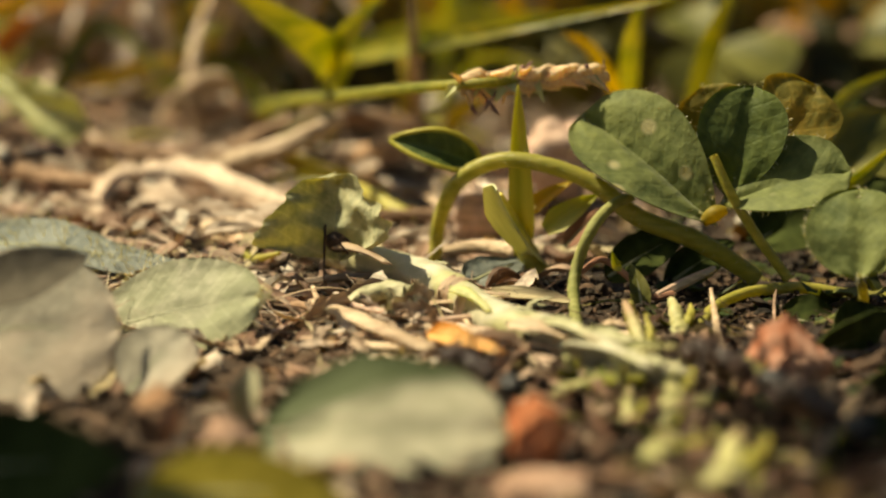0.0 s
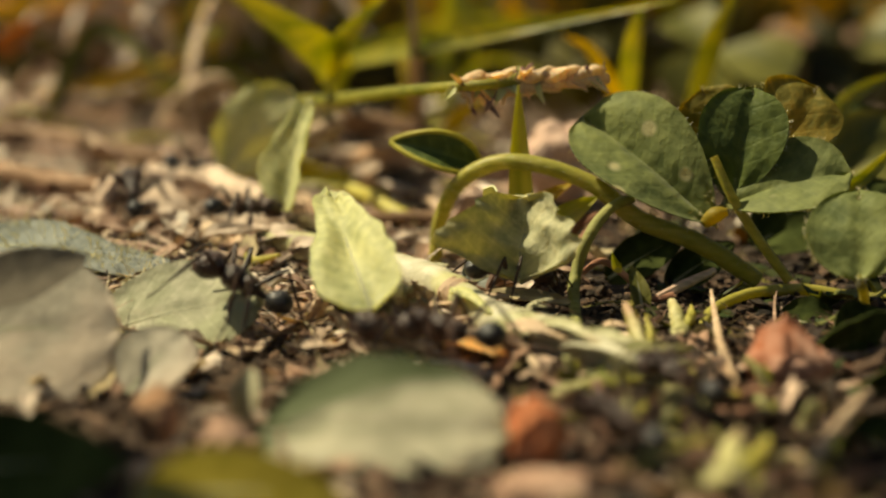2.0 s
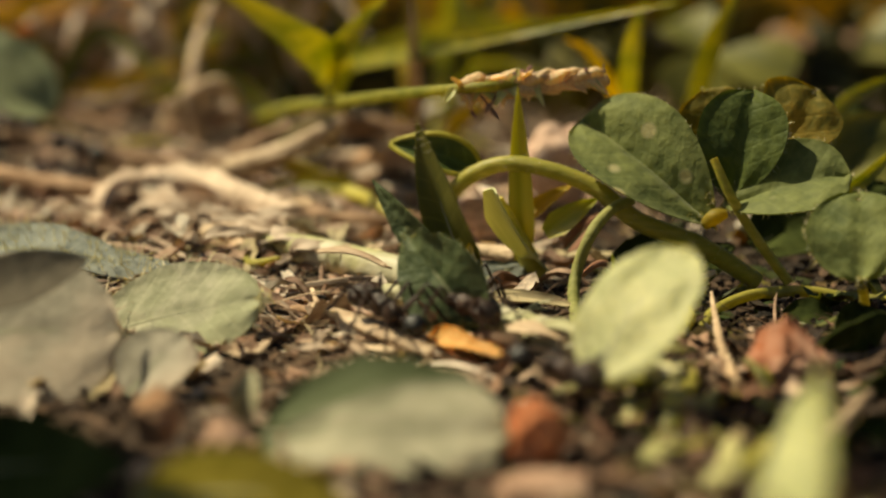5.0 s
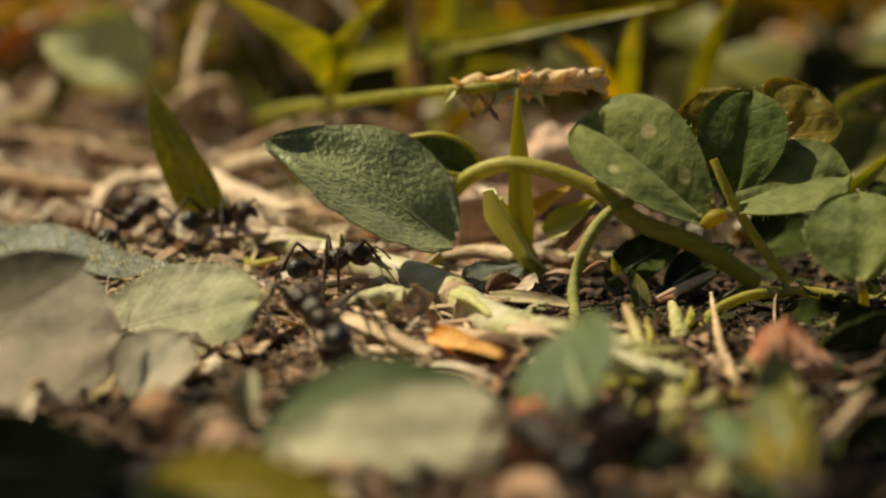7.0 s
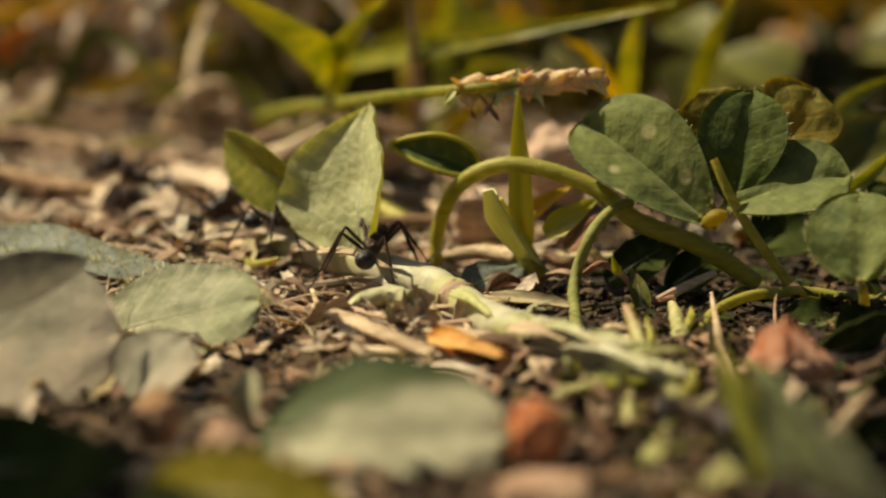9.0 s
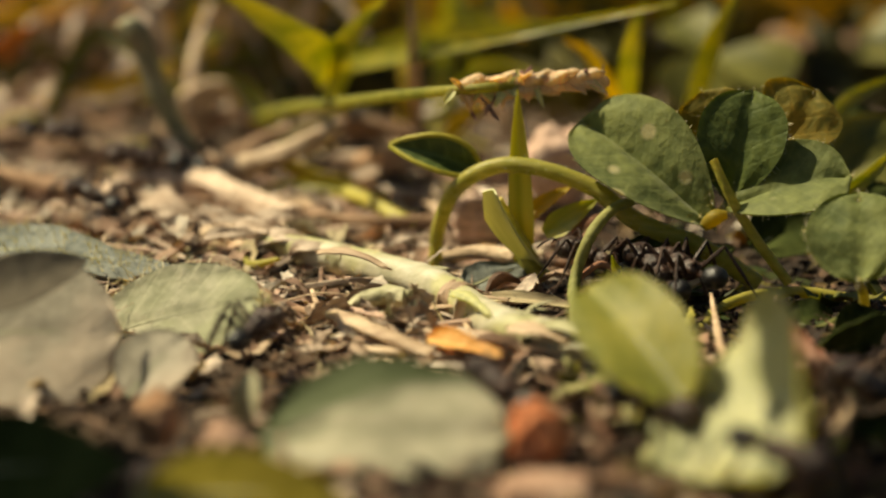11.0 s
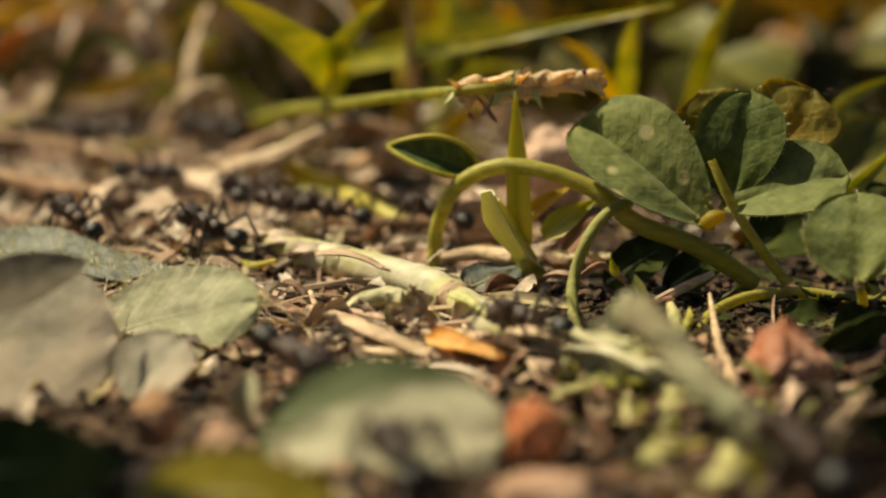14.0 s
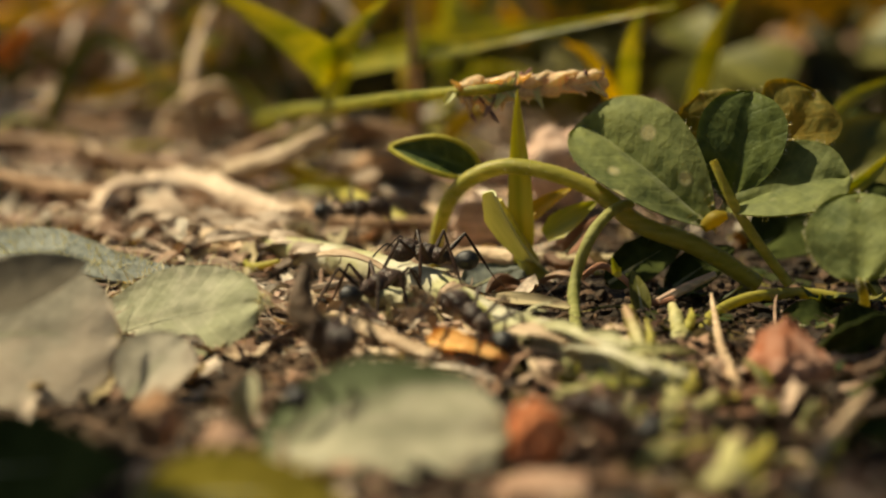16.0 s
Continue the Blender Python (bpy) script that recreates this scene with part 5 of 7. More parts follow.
for k, (x, y, l, w, a) in enumerate(((-17.5, 112, 4.6, 2.2, -0.3), (-14.5, 109, 5.0, 1.9, -0.5), (-16, 106.5, 3.8, 1.5, 0.1), (-12, 107, 4.2, 1.7, -0.6), (-19, 109, 3.6, 1.8, 0.4), (-10, 104, 3.8, 1.3, -0.4), (-13.5, 113, 4.0, 1.4, -0.2), (-20.5, 114, 4.4, 1.6, -0.5))):
    set_leaf("bark_chip", (x, y, 1.0), (x + math.cos(a) * l, y + math.sin(a) * l, 1.5), (-0.4, -0.5, 1), w, WHITEBARK, label="large white curled chip of bark", category="bark", group="bark chips on the trail",
             shape="torn", fold=0.5, bow=0.1, wave=0.2, jag=0.4, nu=12, nv=7, seed=k + 50, thick=0.14)
chips(34, 5, -7, 4, 85, 97)
chips(9, 9, 6, 18, 68, 86)
chips(26, 6, -19, -8, 100, 118)
chips(18, 7, -10, 4, 102, 118)

# dry stalks that bow over the litter behind the trail
for line, r, mat, label in (
        ([(-47.4, 166.8, 0.0), (-39.0, 168.0, 1.6), (-33.2, 170.0, 3.3), (-29.5, 176.0, 11.5)], 1.0, WHITEBARK, "tan dry stalk bowing up out of the litter"),
        ([(-40.0, 180.4, 0.0), (-39.3, 192.0, 3.5), (-42.0, 195.0, 7.8), (-44.5, 198.0, 10.8)], 1.1, PALE, "brown dry stalk bowing up out of the litter"),
        ([(-43.1, 163.3, 0.0), (-41.2, 166.0, 3.9), (-36.4, 168.0, 5.6), (-32.0, 172.4, 0.0)], 0.7, TWIG, "brown looped grass stalk in the litter"),
        ([(-57.5, 198.7, 0.0), (-52.6, 205.0, 4.7), (-45.8, 206.0, 6.0), (-36.6, 189.1, 0.0)], 1.3, PALE, "pale looped grass stalk in the litter"),
        ([(-42.5, 170.5, 0.0), (-42.0, 178.0, 3.4), (-45.7, 180.0, 6.2), (-51.2, 182.0, 5.4)], 1.1, PALE, "pale bowed grass stalk in the litter"),
        ([(-34.0, 168.6, 0.0), (-32.6, 178.0, 3.4), (-28.0, 180.0, 4.1), (-23.3, 176.3, 0.0)], 0.9, PALE, "pale looped grass stalk in the litter"),
        ([(-45.2, 156.7, 0.0), (-39.0, 156.0, 1.5), (-32.2, 160.0, 1.9), (-25.8, 166.0, 5.0)], 0.8, CHIP, "pale dry stalk leaning over the litter"),
        ([(-27.0, 156.7, 0.0), (-23.4, 150.0, 4.3), (-19.8, 150.0, 5.1), (-19.0, 155.1, 0.0)], 0.6, PALE, "tan looped grass stalk in the litter"),
        ([(-51.7, 184.6, 0.0), (-49.4, 200.0, 3.2), (-42.5, 203.0, 4.6), (-30.7, 184.6, 0.0)], 1.0, PALE, "tan looped grass stalk in the litter"),
        ([(-19.2, 130.0, 0.6), (-13.3, 126.0, 3.1), (-9.8, 127.0, 4.6), (-7.9, 127.0, 5.6)], 0.75, PALE, "pale dry stem leaning on the litter"),
        ([(-3.4, 154.9, 0.3), (-3.1, 152.0, 4.8), (-3.6, 154.0, 8.2)], 0.8, YELLOW, "yellow dry stalk standing behind the trail"),
        ([(-10.0, 128.0, 0.2), (-6.1, 121.0, 1.0), (-1.8, 114.7, 0.3)], 0.5, STALK, "green stem lying on the litter"),
        ([(-7.8, 136.8, 0.3), (-4.3, 132.0, 2.2), (0.3, 136.8, 0.3)], 0.7, TWIG, "brown dry stem on the litter")):
    stem("dry_stalk", [(*p, r * (1.25 - 0.14 * k)) for k, p in enumerate(line)], mat, label, "stalk", sides=8, rough=0.3, seed=len(label))


def fallen_stalks():
    """Thick dry stalks that lie crosswise behind the trail."""
    rng = random.Random(58)
    for i in range(22):
        y = rng.uniform(112, 190)
        x = rng.uniform(-0.30, 0.04) * y
        l, r, a = rng.uniform(8, 24), rng.choice((0.2, 0.3, 0.45, 0.6, 0.9)), rng.gauss(-0.3, 0.75)
        dx, dy = math.cos(a) * l / 2, math.sin(a) * l / 2
        z = height(x, y) + r
        stem("dry_stalk", [(x - dx, y - dy, z + rng.uniform(0, 1), r * 0.8), (x - dx * 0.3, y - dy * 0.3 + rng.uniform(-1, 1), z + rng.uniform(0.3, 3.0), r), (x + dx * 0.4, y + dy * 0.4 + rng.uniform(-1, 1), z + rng.uniform(0.3, 2.5), r),
                           (x + dx, y + dy, z + rng.uniform(-0.3, 1), r * 0.6)], rng.choice((TWIG, TWIG, STALKS, STALKS, STALKS, STALK)), "dry bent stalk lying behind the trail", "stalk", sides=8, rough=0.6, flat=rng.uniform(0.4, 0.9), group="dry stalks behind the trail", seed=i)


fallen_stalks()

# ---- the ants ----
def lump(bm, at, size, turn=0.0, taper=0.0, seed=0, rough=0.0, cuts=3):
    """A rounded, slightly uneven body segment; turn: degrees about y; taper: narrower towards its front."""
    made = bmesh.ops.create_icosphere(bm, subdivisions=cuts, radius=0.5)["verts"]
    rot = Euler((0, radians(turn), 0)).to_matrix()
    for v in made:
        n = v.co * 2
        k = 1 - taper * n.x
        if rough:
            k *= 1 + rough * noise.noise(n * 2.5 + Vector((seed, 0, 0)))
        v.co = rot @ Vector((v.co.x * size[0], v.co.y * size[1] * k, v.co.z * size[2] * k)) + Vector(at)
    return bm


def thorn(bm, a, b, r):
    tube(bm, [(*a, r), (*((Vector(a) + Vector(b)) / 2), r * 0.6), (*b, 0.015)], 5, 2)


def build_ant():
    """One worker, head along x, feet on z = 0; lengths in millimetres."""
    ant = new("leafcutter_ant")
    rise = Matrix.Translation((0, 0, 0.42 * MM))
    bm = bmesh.new()
    lump(bm, (0.45, 0, 1.62), (1.35, 1.12, 1.18), -12, 0.1, 1, 0.12)
    lump(bm, (-0.32, 0, 1.56), (1.2, 0.92, 0.96), 10, 0.05, 2, 0.12)
    lump(bm, (0.98, 0, 1.66), (0.42, 0.3, 0.3), 0, 0, 3, 0.1, 2)
    for s in (-1, 1):
        thorn(bm, (0.62, 0.26 * s, 1.85), (0.78, 0.52 * s, 2.2), 0.08)
        thorn(bm, (0.1, 0.2 * s, 1.8), (0.05, 0.34 * s, 2.1), 0.06)
        thorn(bm, (-0.62, 0.18 * s, 1.75), (-0.98, 0.34 * s, 2.08), 0.08)
    part("thorax", bm, CHITIN, ant, "spiny dark brown thorax", rise)
    bm = bmesh.new()
    lump(bm, (-0.95, 0, 1.46), (0.42, 0.3, 0.36), 0, 0, 4, 0.15, 2)
    lump(bm, (-1.25, 0, 1.46), (0.44, 0.42, 0.42), 0, 0, 5, 0.15, 2)
    part("waist", bm, CHITIN, ant, "", rise)
    gaster = part("gaster", lump(bmesh.new(), (-1.9, 0, 1.5), (1.35, 1.12, 1.08), 6, 0.12, 6, 0.03), GASTER, ant, "glossy black rounded gaster", rise)
    bm = bmesh.new()
    lump(bm, (1.62, 0.2, 1.66), (1.55, 1.2, 1.2), 22, -0.02, 7, 0.05)
    lump(bm, (1.62, -0.2, 1.66), (1.55, 1.2, 1.2), 22, -0.02, 7, 0.05)
    for s in (-1, 1):
        thorn(bm, (1.25, 0.42 * s, 1.95), (1.05, 0.58 * s, 2.12), 0.07)
    head = part("head", bm, CHITIN, ant, "heart-shaped brown head", rise)
    for s in (-1, 1):
        part("eye", lump(bmesh.new(), (1.72, 0.7 * s, 1.82), (0.2, 0.12, 0.18), cuts=2), EYE, head, "small black eye")
        part("mandible", tube(bmesh.new(), [(2.02, 0.26 * s, 1.36, 0.13), (2.26, 0.3 * s, 1.24, 0.11), (2.42, 0.1 * s, 1.16, 0.03)], 6, 3), REDLEG, head, "curved toothed jaw")
        part("antenna", tube(bmesh.new(), [(1.95, 0.2 * s, 1.72, 0.05), (2.15, 0.75 * s, 2.05, 0.05), (2.3, 0.98 * s, 2.15, 0.06), (2.75, 0.9 * s, 1.75, 0.05), (3.15, 0.8 * s, 1.3, 0.06)], 6, 4), REDLEG, head, "thin elbowed feeler")
    # hip, knee, ankle, toe of the three pairs
    legs = (((0.72, 0.28, 1.8), (1.55, 1.15, 2.95), (2.45, 1.85, 0.95), (2.95, 2.2, 0.03)),
            ((0.2, 0.3, 1.76), (0.2, 1.6, 3.0), (-0.05, 2.45, 0.95), (0.1, 2.95, 0.03)),
            ((-0.35, 0.28, 1.76), (-1.2, 1.35, 3.05), (-2.3, 2.2, 0.95), (-2.95, 2.7, 0.03)))
    for hip, knee, ankle, toe in legs:
        for s in (-1, 1):
            h, k, a, f = (Vector((p[0], p[1] * s, p[2])) for p in (hip, knee, ankle, toe))
            bm = tube(bmesh.new(), [(0, 0, 0, 0.15), (*((k - h) * 0.16), 0.085), (*((k - h) * 0.55), 0.125), (*(k - h), 0.07)], 7, 3)
            leg = part("leg", bm, REDLEG, ant, "", Matrix.Translation(h * MM))
            part("shin", tube(bmesh.new(), [(*(k - h), 0.065), (*((k - h).lerp(a - h, 0.5)), 0.095), (*(a - h), 0.045)], 7, 3), REDLEG, leg)
            part("foot", tube(bmesh.new(), [(*(a - h), 0.045), (*((a - h).lerp(f - h, 0.5) + Vector((0, 0, -0.1))), 0.035), (*(f - h), 0.04)], 6, 3), REDLEG, leg)
    return ant


FIRST_ANT = build_ant()
used = []


def an_ant(size, laden):
    ob = FIRST_ANT if not used else copy_thing(FIRST_ANT, Matrix())
    ob.scale = (size, size, size)
    used.append(ob)
    how = "carrying a cut plant piece" if laden else "walking with empty jaws"
    big = "large" if size > 1.3 else "small" if size < 1.2 else "spiny"
    return tagged(ob, f"{big} dark brown leafcutter ant {how}", "ant", "ants on the trail")


c1_ant = an_ant(1.12, True)
c2_ant = an_ant(1.12, True)
c3_ant = an_ant(1.12, True)
c4_ant = an_ant(1.12, True)
c5_ant = an_ant(1.12, True)
c6_ant = an_ant(1.12, True)
c7_ant = an_ant(1.12, True)
c8_ant = an_ant(1.20, True)
c9_ant = an_ant(1.12, True)
c10_ant = an_ant(1.12, True)
c11_ant = an_ant(1.36, True)
c12_ant = an_ant(1.36, True)
c13_ant = an_ant(1.12, False)
c14_ant = an_ant(1.12, True)
b1_ant = an_ant(1.12, False)
b2_ant = an_ant(1.12, False)
e1_ant = an_ant(1.12, False)
e2_ant = an_ant(1.25, False)
e3_ant = an_ant(1.30, False)
e4_ant = an_ant(1.12, False)
e5_ant = an_ant(1.12, False)
e6_ant = an_ant(1.12, False)
e7_ant = an_ant(1.27, False)
e8_ant = an_ant(1.28, False)
e9_ant = an_ant(1.29, False)
e10_ant = an_ant(1.12, False)
e11_ant = an_ant(1.41, False)
e12_ant = an_ant(1.16, False)
e13_ant = an_ant(1.20, False)
e14_ant = an_ant(1.18, False)
e15_ant = an_ant(1.12, False)
e16_ant = an_ant(1.28, False)
e17_ant = an_ant(1.28, False)
e18_ant = an_ant(1.12, False)
e19_ant = an_ant(1.12, False)
e20_ant = an_ant(1.12, False)
e21_ant = an_ant(1.12, False)
e22_ant = an_ant(1.12, False)
e23_ant = an_ant(1.12, False)
e24_ant = an_ant(1.12, False)


# ---- what they carry ----
def cut(name, bm, mat, label, category="leaf"):
    return tagged(part(name, bm, mat), label, category, "pieces carried by the ants")


def cut_leaf(length, width, shape, mat, label, **how):
    ob = cut("leaf_piece", leaf(length, width, shape, **how), mat, label)
    part("midrib", midrib(length, width, r=0.13, **how), PALERIB, ob, "pale raised midrib")
    hairs(ob, 220, 0.18, 5, rim=True)
    return ob


BARK = material("dark_stalk", (0.05, 0.03, 0.015), (0.15, 0.09, 0.05), grain=1500, rough=0.7, bump=0.8, vary=0)
c1_load = cut_leaf(5.2, 9.4, "torn", CRUMPLED, "crumpled grey-green piece of leaf held aloft", fold=0.95, bow=0.06, wave=0.12, jag=0.35, nu=26, nv=22, seed=1, thick=0.14)
c2_load = cut_leaf(11.2, 5.4, "torn", LIME, "bright lime-green torn piece of leaf", fold=0.3, bow=0.05, wave=0.08, jag=0.3, nu=26, nv=18, seed=2)
c3_load = cut_leaf(7.8, 6.2, "torn", LIME, "yellow-green folded piece of leaf", fold=0.35, bow=0.03, wave=0.05, jag=0.2, nu=24, nv=18, seed=3)
c4_load = cut_leaf(8.2, 5.8, "oval", PALEBITE, "pale green oval piece of leaf", fold=0.07, bow=0.07, wave=0.07, jag=0.06, nu=26, nv=18, seed=4)
c5_load = cut_leaf(7.0, 5.2, "ovate", DARKBITE, "dark green cupped piece of leaf", fold=0.25, bow=0.08, wave=0.07, jag=0.15, nu=24, nv=16, seed=5)
c6_load = cut_leaf(10.5, 3.0, "lance", DUSK, "long dark olive leaf tip held upright", fold=0.4, bow=0.05, wave=0.04, nu=26, nv=12, seed=6)
for k, (turn, l, w, m) in enumerate(((24, 8.6, 2.4, DARKBITE), (-32, 3.0, 0.9, YELLOW), (52, 2.6, 0.8, YELLOW), (10, 2.4, 0.8, YELLOW))):
    part("blade", leaf(l, w, "lance", fold=0.4, bow=0.05, wave=0.05, nu=18, nv=8, seed=k), m, c6_load, "dark narrow blade" if k == 0 else "small yellow bract", spot((0.3 + 0.4 * k, 0.3, 0.3 + 0.15 * k), Euler((0, -0.12 * k, radians(turn))).to_matrix().to_4x4()))
c7_load = cut_leaf(12.8, 9.6, "ovate", SHEEN, "large grey-green pointed leaf half", fold=0.22, bow=0.05, wave=0.06, jag=0.08, nu=32, nv=22, seed=7)
c8_load = cut_leaf(11.0, 4.6, "lance", OLIVE, "olive green pointed leaf tip", fold=0.2, bow=0.04, wave=0.05, jag=0.08, nu=28, nv=14, seed=8)
c9_load = cut_leaf(9.8, 9.0, "ovate", PALEBITE, "pale green rolled piece of leaf", fold=0.35, bow=0.06, curl=0.3, wave=0.06, jag=0.15, nu=26, nv=18, seed=9)
c10_load = cut_leaf(9.0, 4.8, "oval", OLIVE, "yellow-olive narrow leaf piece", fold=0.25, bow=0.06, wave=0.05, nu=24, nv=12, seed=10)
c11_load = cut("stalk_piece", tube(bmesh.new(), [(0, 0, 0, 0.6), (2.5, 0.3, 0, 0.75), (6, 0.2, 0.1, 0.85), (9, -0.3, 0, 0.9), (11, -0.2, 0, 1.0), (11.6, 0, 0, 0.7)], 14, 9, rough=0.2), SAGE, "grey-green cut leaf stalk carried by an ant", "stalk")
part("cut_end", pebble(bmesh.new(), (0.5, 1.5, 1.5), 2, 0.3, 2), PITH, c11_load, "pale bitten end", spot((11.7, 0, 0)))
for k, (x, y) in enumerate(((10.4, 0.7), (7.2, -0.6), (4.0, 0.6))):
    part("bark_flap", leaf(1.7, 0.6, "torn", fold=0.5, wave=0.2, jag=0.4, seed=k, nu=8, nv=5), SAGE, c11_load, "loose flap of skin", spot((x, y, 0.5), Euler((0.6 * k, -0.25, 0.4)).to_matrix().to_4x4()))
c12_load = cut("petal_piece", leaf(2.6, 2.0, "torn", fold=0.3, wave=0.1, jag=0.3, seed=12), PALE, "small whitish papery flake", "petal")
c14_load = cut("stalk_piece", tube(bmesh.new(), [(0, 0, 0, 0.5), (1.8, 0.5, 0, 0.78), (3.6, 0.6, 0, 0.7), (5.4, -0.4, 0, 0.25)], 12, 6, rough=0.35), BARK, "small curved brown stalk carried by an ant", "stalk")

# ---- litter nobody could count ----
def scatter(name, count, make, mat, label, category, seed, xs=(-0.36, 0.36), ys=(56, 230), keep=None):
    rng = random.Random(seed)
    verts, faces = [], []
    for i in range(count):
        y = ys[0] + (ys[1] - ys[0]) * rng.random() ** 1.5
        x = rng.uniform(*xs) * y
        if keep and not keep(x, y, rng):
            continue
        v, f = make(rng, y)
        n = len(verts)
        turn = Euler((rng.gauss(0, 0.22), rng.gauss(0, 0.22), rng.uniform(0, 6.28))).to_matrix()
        o = Vector((x, y, height(x, y) + rng.uniform(0.05, 0.55)))
        verts += [((turn @ Vector(p)) + o) * MM for p in v]
        faces += [tuple(n + k for k in q) for q in f]
    me = bpy.data.meshes.new(name)
    me.from_pydata(verts, [], faces)
    me.materials.append(mat)
    me.polygons.foreach_set("use_smooth", ["crumb" not in name] * len(faces))
    me.set_sharp_from_angle(angle=radians(40))
    return tagged(new(name, me), label, category, kind="stuff")


def straw_bit(rng, y):
    """A thin split straw, ribbon-like, with ragged ends."""
    n, l, r = 4, rng.uniform(1.6, 7.5), rng.uniform(0.05, 0.2)
    bend, flat = rng.uniform(-0.3, 0.3), rng.uniform(0.15, 0.6)
    v, f = [], []
    for i in range(5):
        t = i / 4 - 0.5
        wide = r * rng.uniform(0.75, 1.25) * (1.0 if 0 < i < 4 else rng.uniform(0.2, 0.8))
        for k in range(n):
            a = 2 * math.pi * k / n + 0.4
            v.append((t * l + rng.uniform(-0.1, 0.1), math.cos(a) * wide + bend * l * (t * t * 2), math.sin(a) * wide * flat + 0.1 * math.cos(t * 5)))
    for i in range(4):
        for k in range(n):
            f.append((i * n + k, i * n + (k + 1) % n, (i + 1) * n + (k + 1) % n, (i + 1) * n + k))
    f += [tuple(range(n))[::-1], tuple(range(4 * n, 5 * n))]
    return v, f


def crumb(rng, y):
    g = (1 + 5 ** 0.5) / 2
    s = rng.uniform(0.1, 0.38) if rng.random() < 0.94 else rng.uniform(0.4, 0.75)
    v = [(-1, g, 0), (1, g, 0), (-1, -g, 0), (1, -g, 0), (0, -1, g), (0, 1, g), (0, -1, -g), (0, 1, -g), (g, 0, -1), (g, 0, 1), (-g, 0, -1), (-g, 0, 1)]
    k = (rng.uniform(0.6, 1.6), rng.uniform(0.6, 1.2), rng.uniform(0.4, 0.9))
    v = [Vector((q[0] * k[0], q[1] * k[1], q[2] * k[2])) * s * 0.5 * rng.uniform(0.6, 1.3) for q in v]
    f = [(0, 11, 5), (0, 5, 1), (0, 1, 7), (0, 7, 10), (0, 10, 11), (1, 5, 9), (5, 11, 4), (11, 10, 2), (10, 7, 6), (7, 1, 8),
         (3, 9, 4), (3, 4, 2), (3, 2, 6), (3, 6, 8), (3, 8, 9), (4, 9, 5), (2, 4, 11), (6, 2, 10), (8, 6, 7), (9, 8, 1)]
    return v, f


def flake(rng, y):
    """A thin torn flake of leaf or bark, curled along its length, with ragged edges."""
    l, w, c = rng.uniform(1.0, 5.2), rng.uniform(0.4, 2.1), rng.uniform(-0.6, 1.1)
    n, m = 6, 4
    edge = [(rng.uniform(0.35, 1), rng.uniform(0.35, 1)) for i in range(n)]
    ends = [(rng.uniform(-0.14, 0.14), rng.uniform(-0.14, 0.14)) for j in range(m)]
    kink = [rng.uniform(-0.12, 0.12) for i in range(n)]
    v, f = [], []
    for s in (0.03, -0.03):
        for i in range(n):
            for j in range(m):
                t, q = i / (n - 1) - 0.5, 2 * j / (m - 1) - 1
                wide = w / 2 * (edge[i][0] if q < 0 else edge[i][1])
                x = t * l + l * (ends[j][0] if i == 0 else ends[j][1] if i == n - 1 else 0)
                v.append((x, q * wide, s + c * (q * q * 0.25 * w) + 0.3 * c * l * t * t + kink[i] * w))
    g = n * m
    for k in (0, g):
        for i in range(n - 1):
            for j in range(m - 1):
                a = k + i * m + j
                f.append((a, a + 1, a + m + 1, a + m) if k else (a, a + m, a + m + 1, a + 1))
    for i in range(n - 1):
        for j in (0, m - 1):
            a = i * m + j
            f.append((a, a + m, a + m + g, a + g))
    return v, f


def fibre(rng, y):
    v, f = straw_bit(rng, y)
    return [(p[0] * 1.2, p[1] * 0.3, p[2] * 0.3) for p in v], f


def long_bit(rng, y):
    v, f = straw_bit(rng, y)
    return [(p[0] * 1.7, p[1] * 1.3, p[2] * 1.2) for p in v], f


def on_trail(x, y, rng):
    if x < -6.5 and y < 86:
        return rng.random() < 0.12
    if -20 < x < 5 and 126 < y < 180:
        return rng.random() < 0.12
    if y > 128 and rng.random() < 0.4:
        return False
    return x < 5.5 + (y - 95) * 0.25 or rng.random() < (0.008 if y > 84 else 0.1)


scatter("soil_crumbs", 6500, crumb, CRUMB, "dark crumbs of soil and frass", "soil", 1)
scatter("straw_litter", 3400, straw_bit, STRAW, "tan and brown bits of dry straw", "litter", 2, keep=on_trail)
scatter("fibre_litter", 5200, fibre, STRAW, "thin dry plant fibres on the soil", "litter", 5, keep=on_trail)
scatter("leaf_litter", 2600, flake, FLAKE, "curled tan flakes of dead leaves", "litter", 3, keep=on_trail)
def on_right(x, y, rng):
    return x > 9 + (y - 95) * 0.2


scatter("green_bits", 620, flake, SPRIG, "small green seedlings and leaf bits in the soil", "litter", 8, ys=(60, 135), keep=on_right)
scatter("dark_crumbs", 9000, crumb, DARKSOIL, "dark crumbs of soil right of the trail", "soil", 9, ys=(58, 130), keep=lambda x, y, rng: x > 5.5 + (y - 95) * 0.25)
def near_right(x, y, rng):
    return x > 4.5 + (y - 95) * 0.25


scatter("brown_litter", 1900, flake, DUFF, "brown crumbled leaf litter beside the trail", "litter", 21, xs=(-0.05, 0.36), ys=(56, 88), keep=near_right)
scatter("brown_fibres", 2200, fibre, DUFF, "brown plant fibres beside the trail", "litter", 22, xs=(-0.05, 0.36), ys=(56, 92), keep=near_right)
scatter("coarse_litter", 900, long_bit, STRAW, "long dry stalks lying behind the trail", "litter", 6, ys=(115, 260))


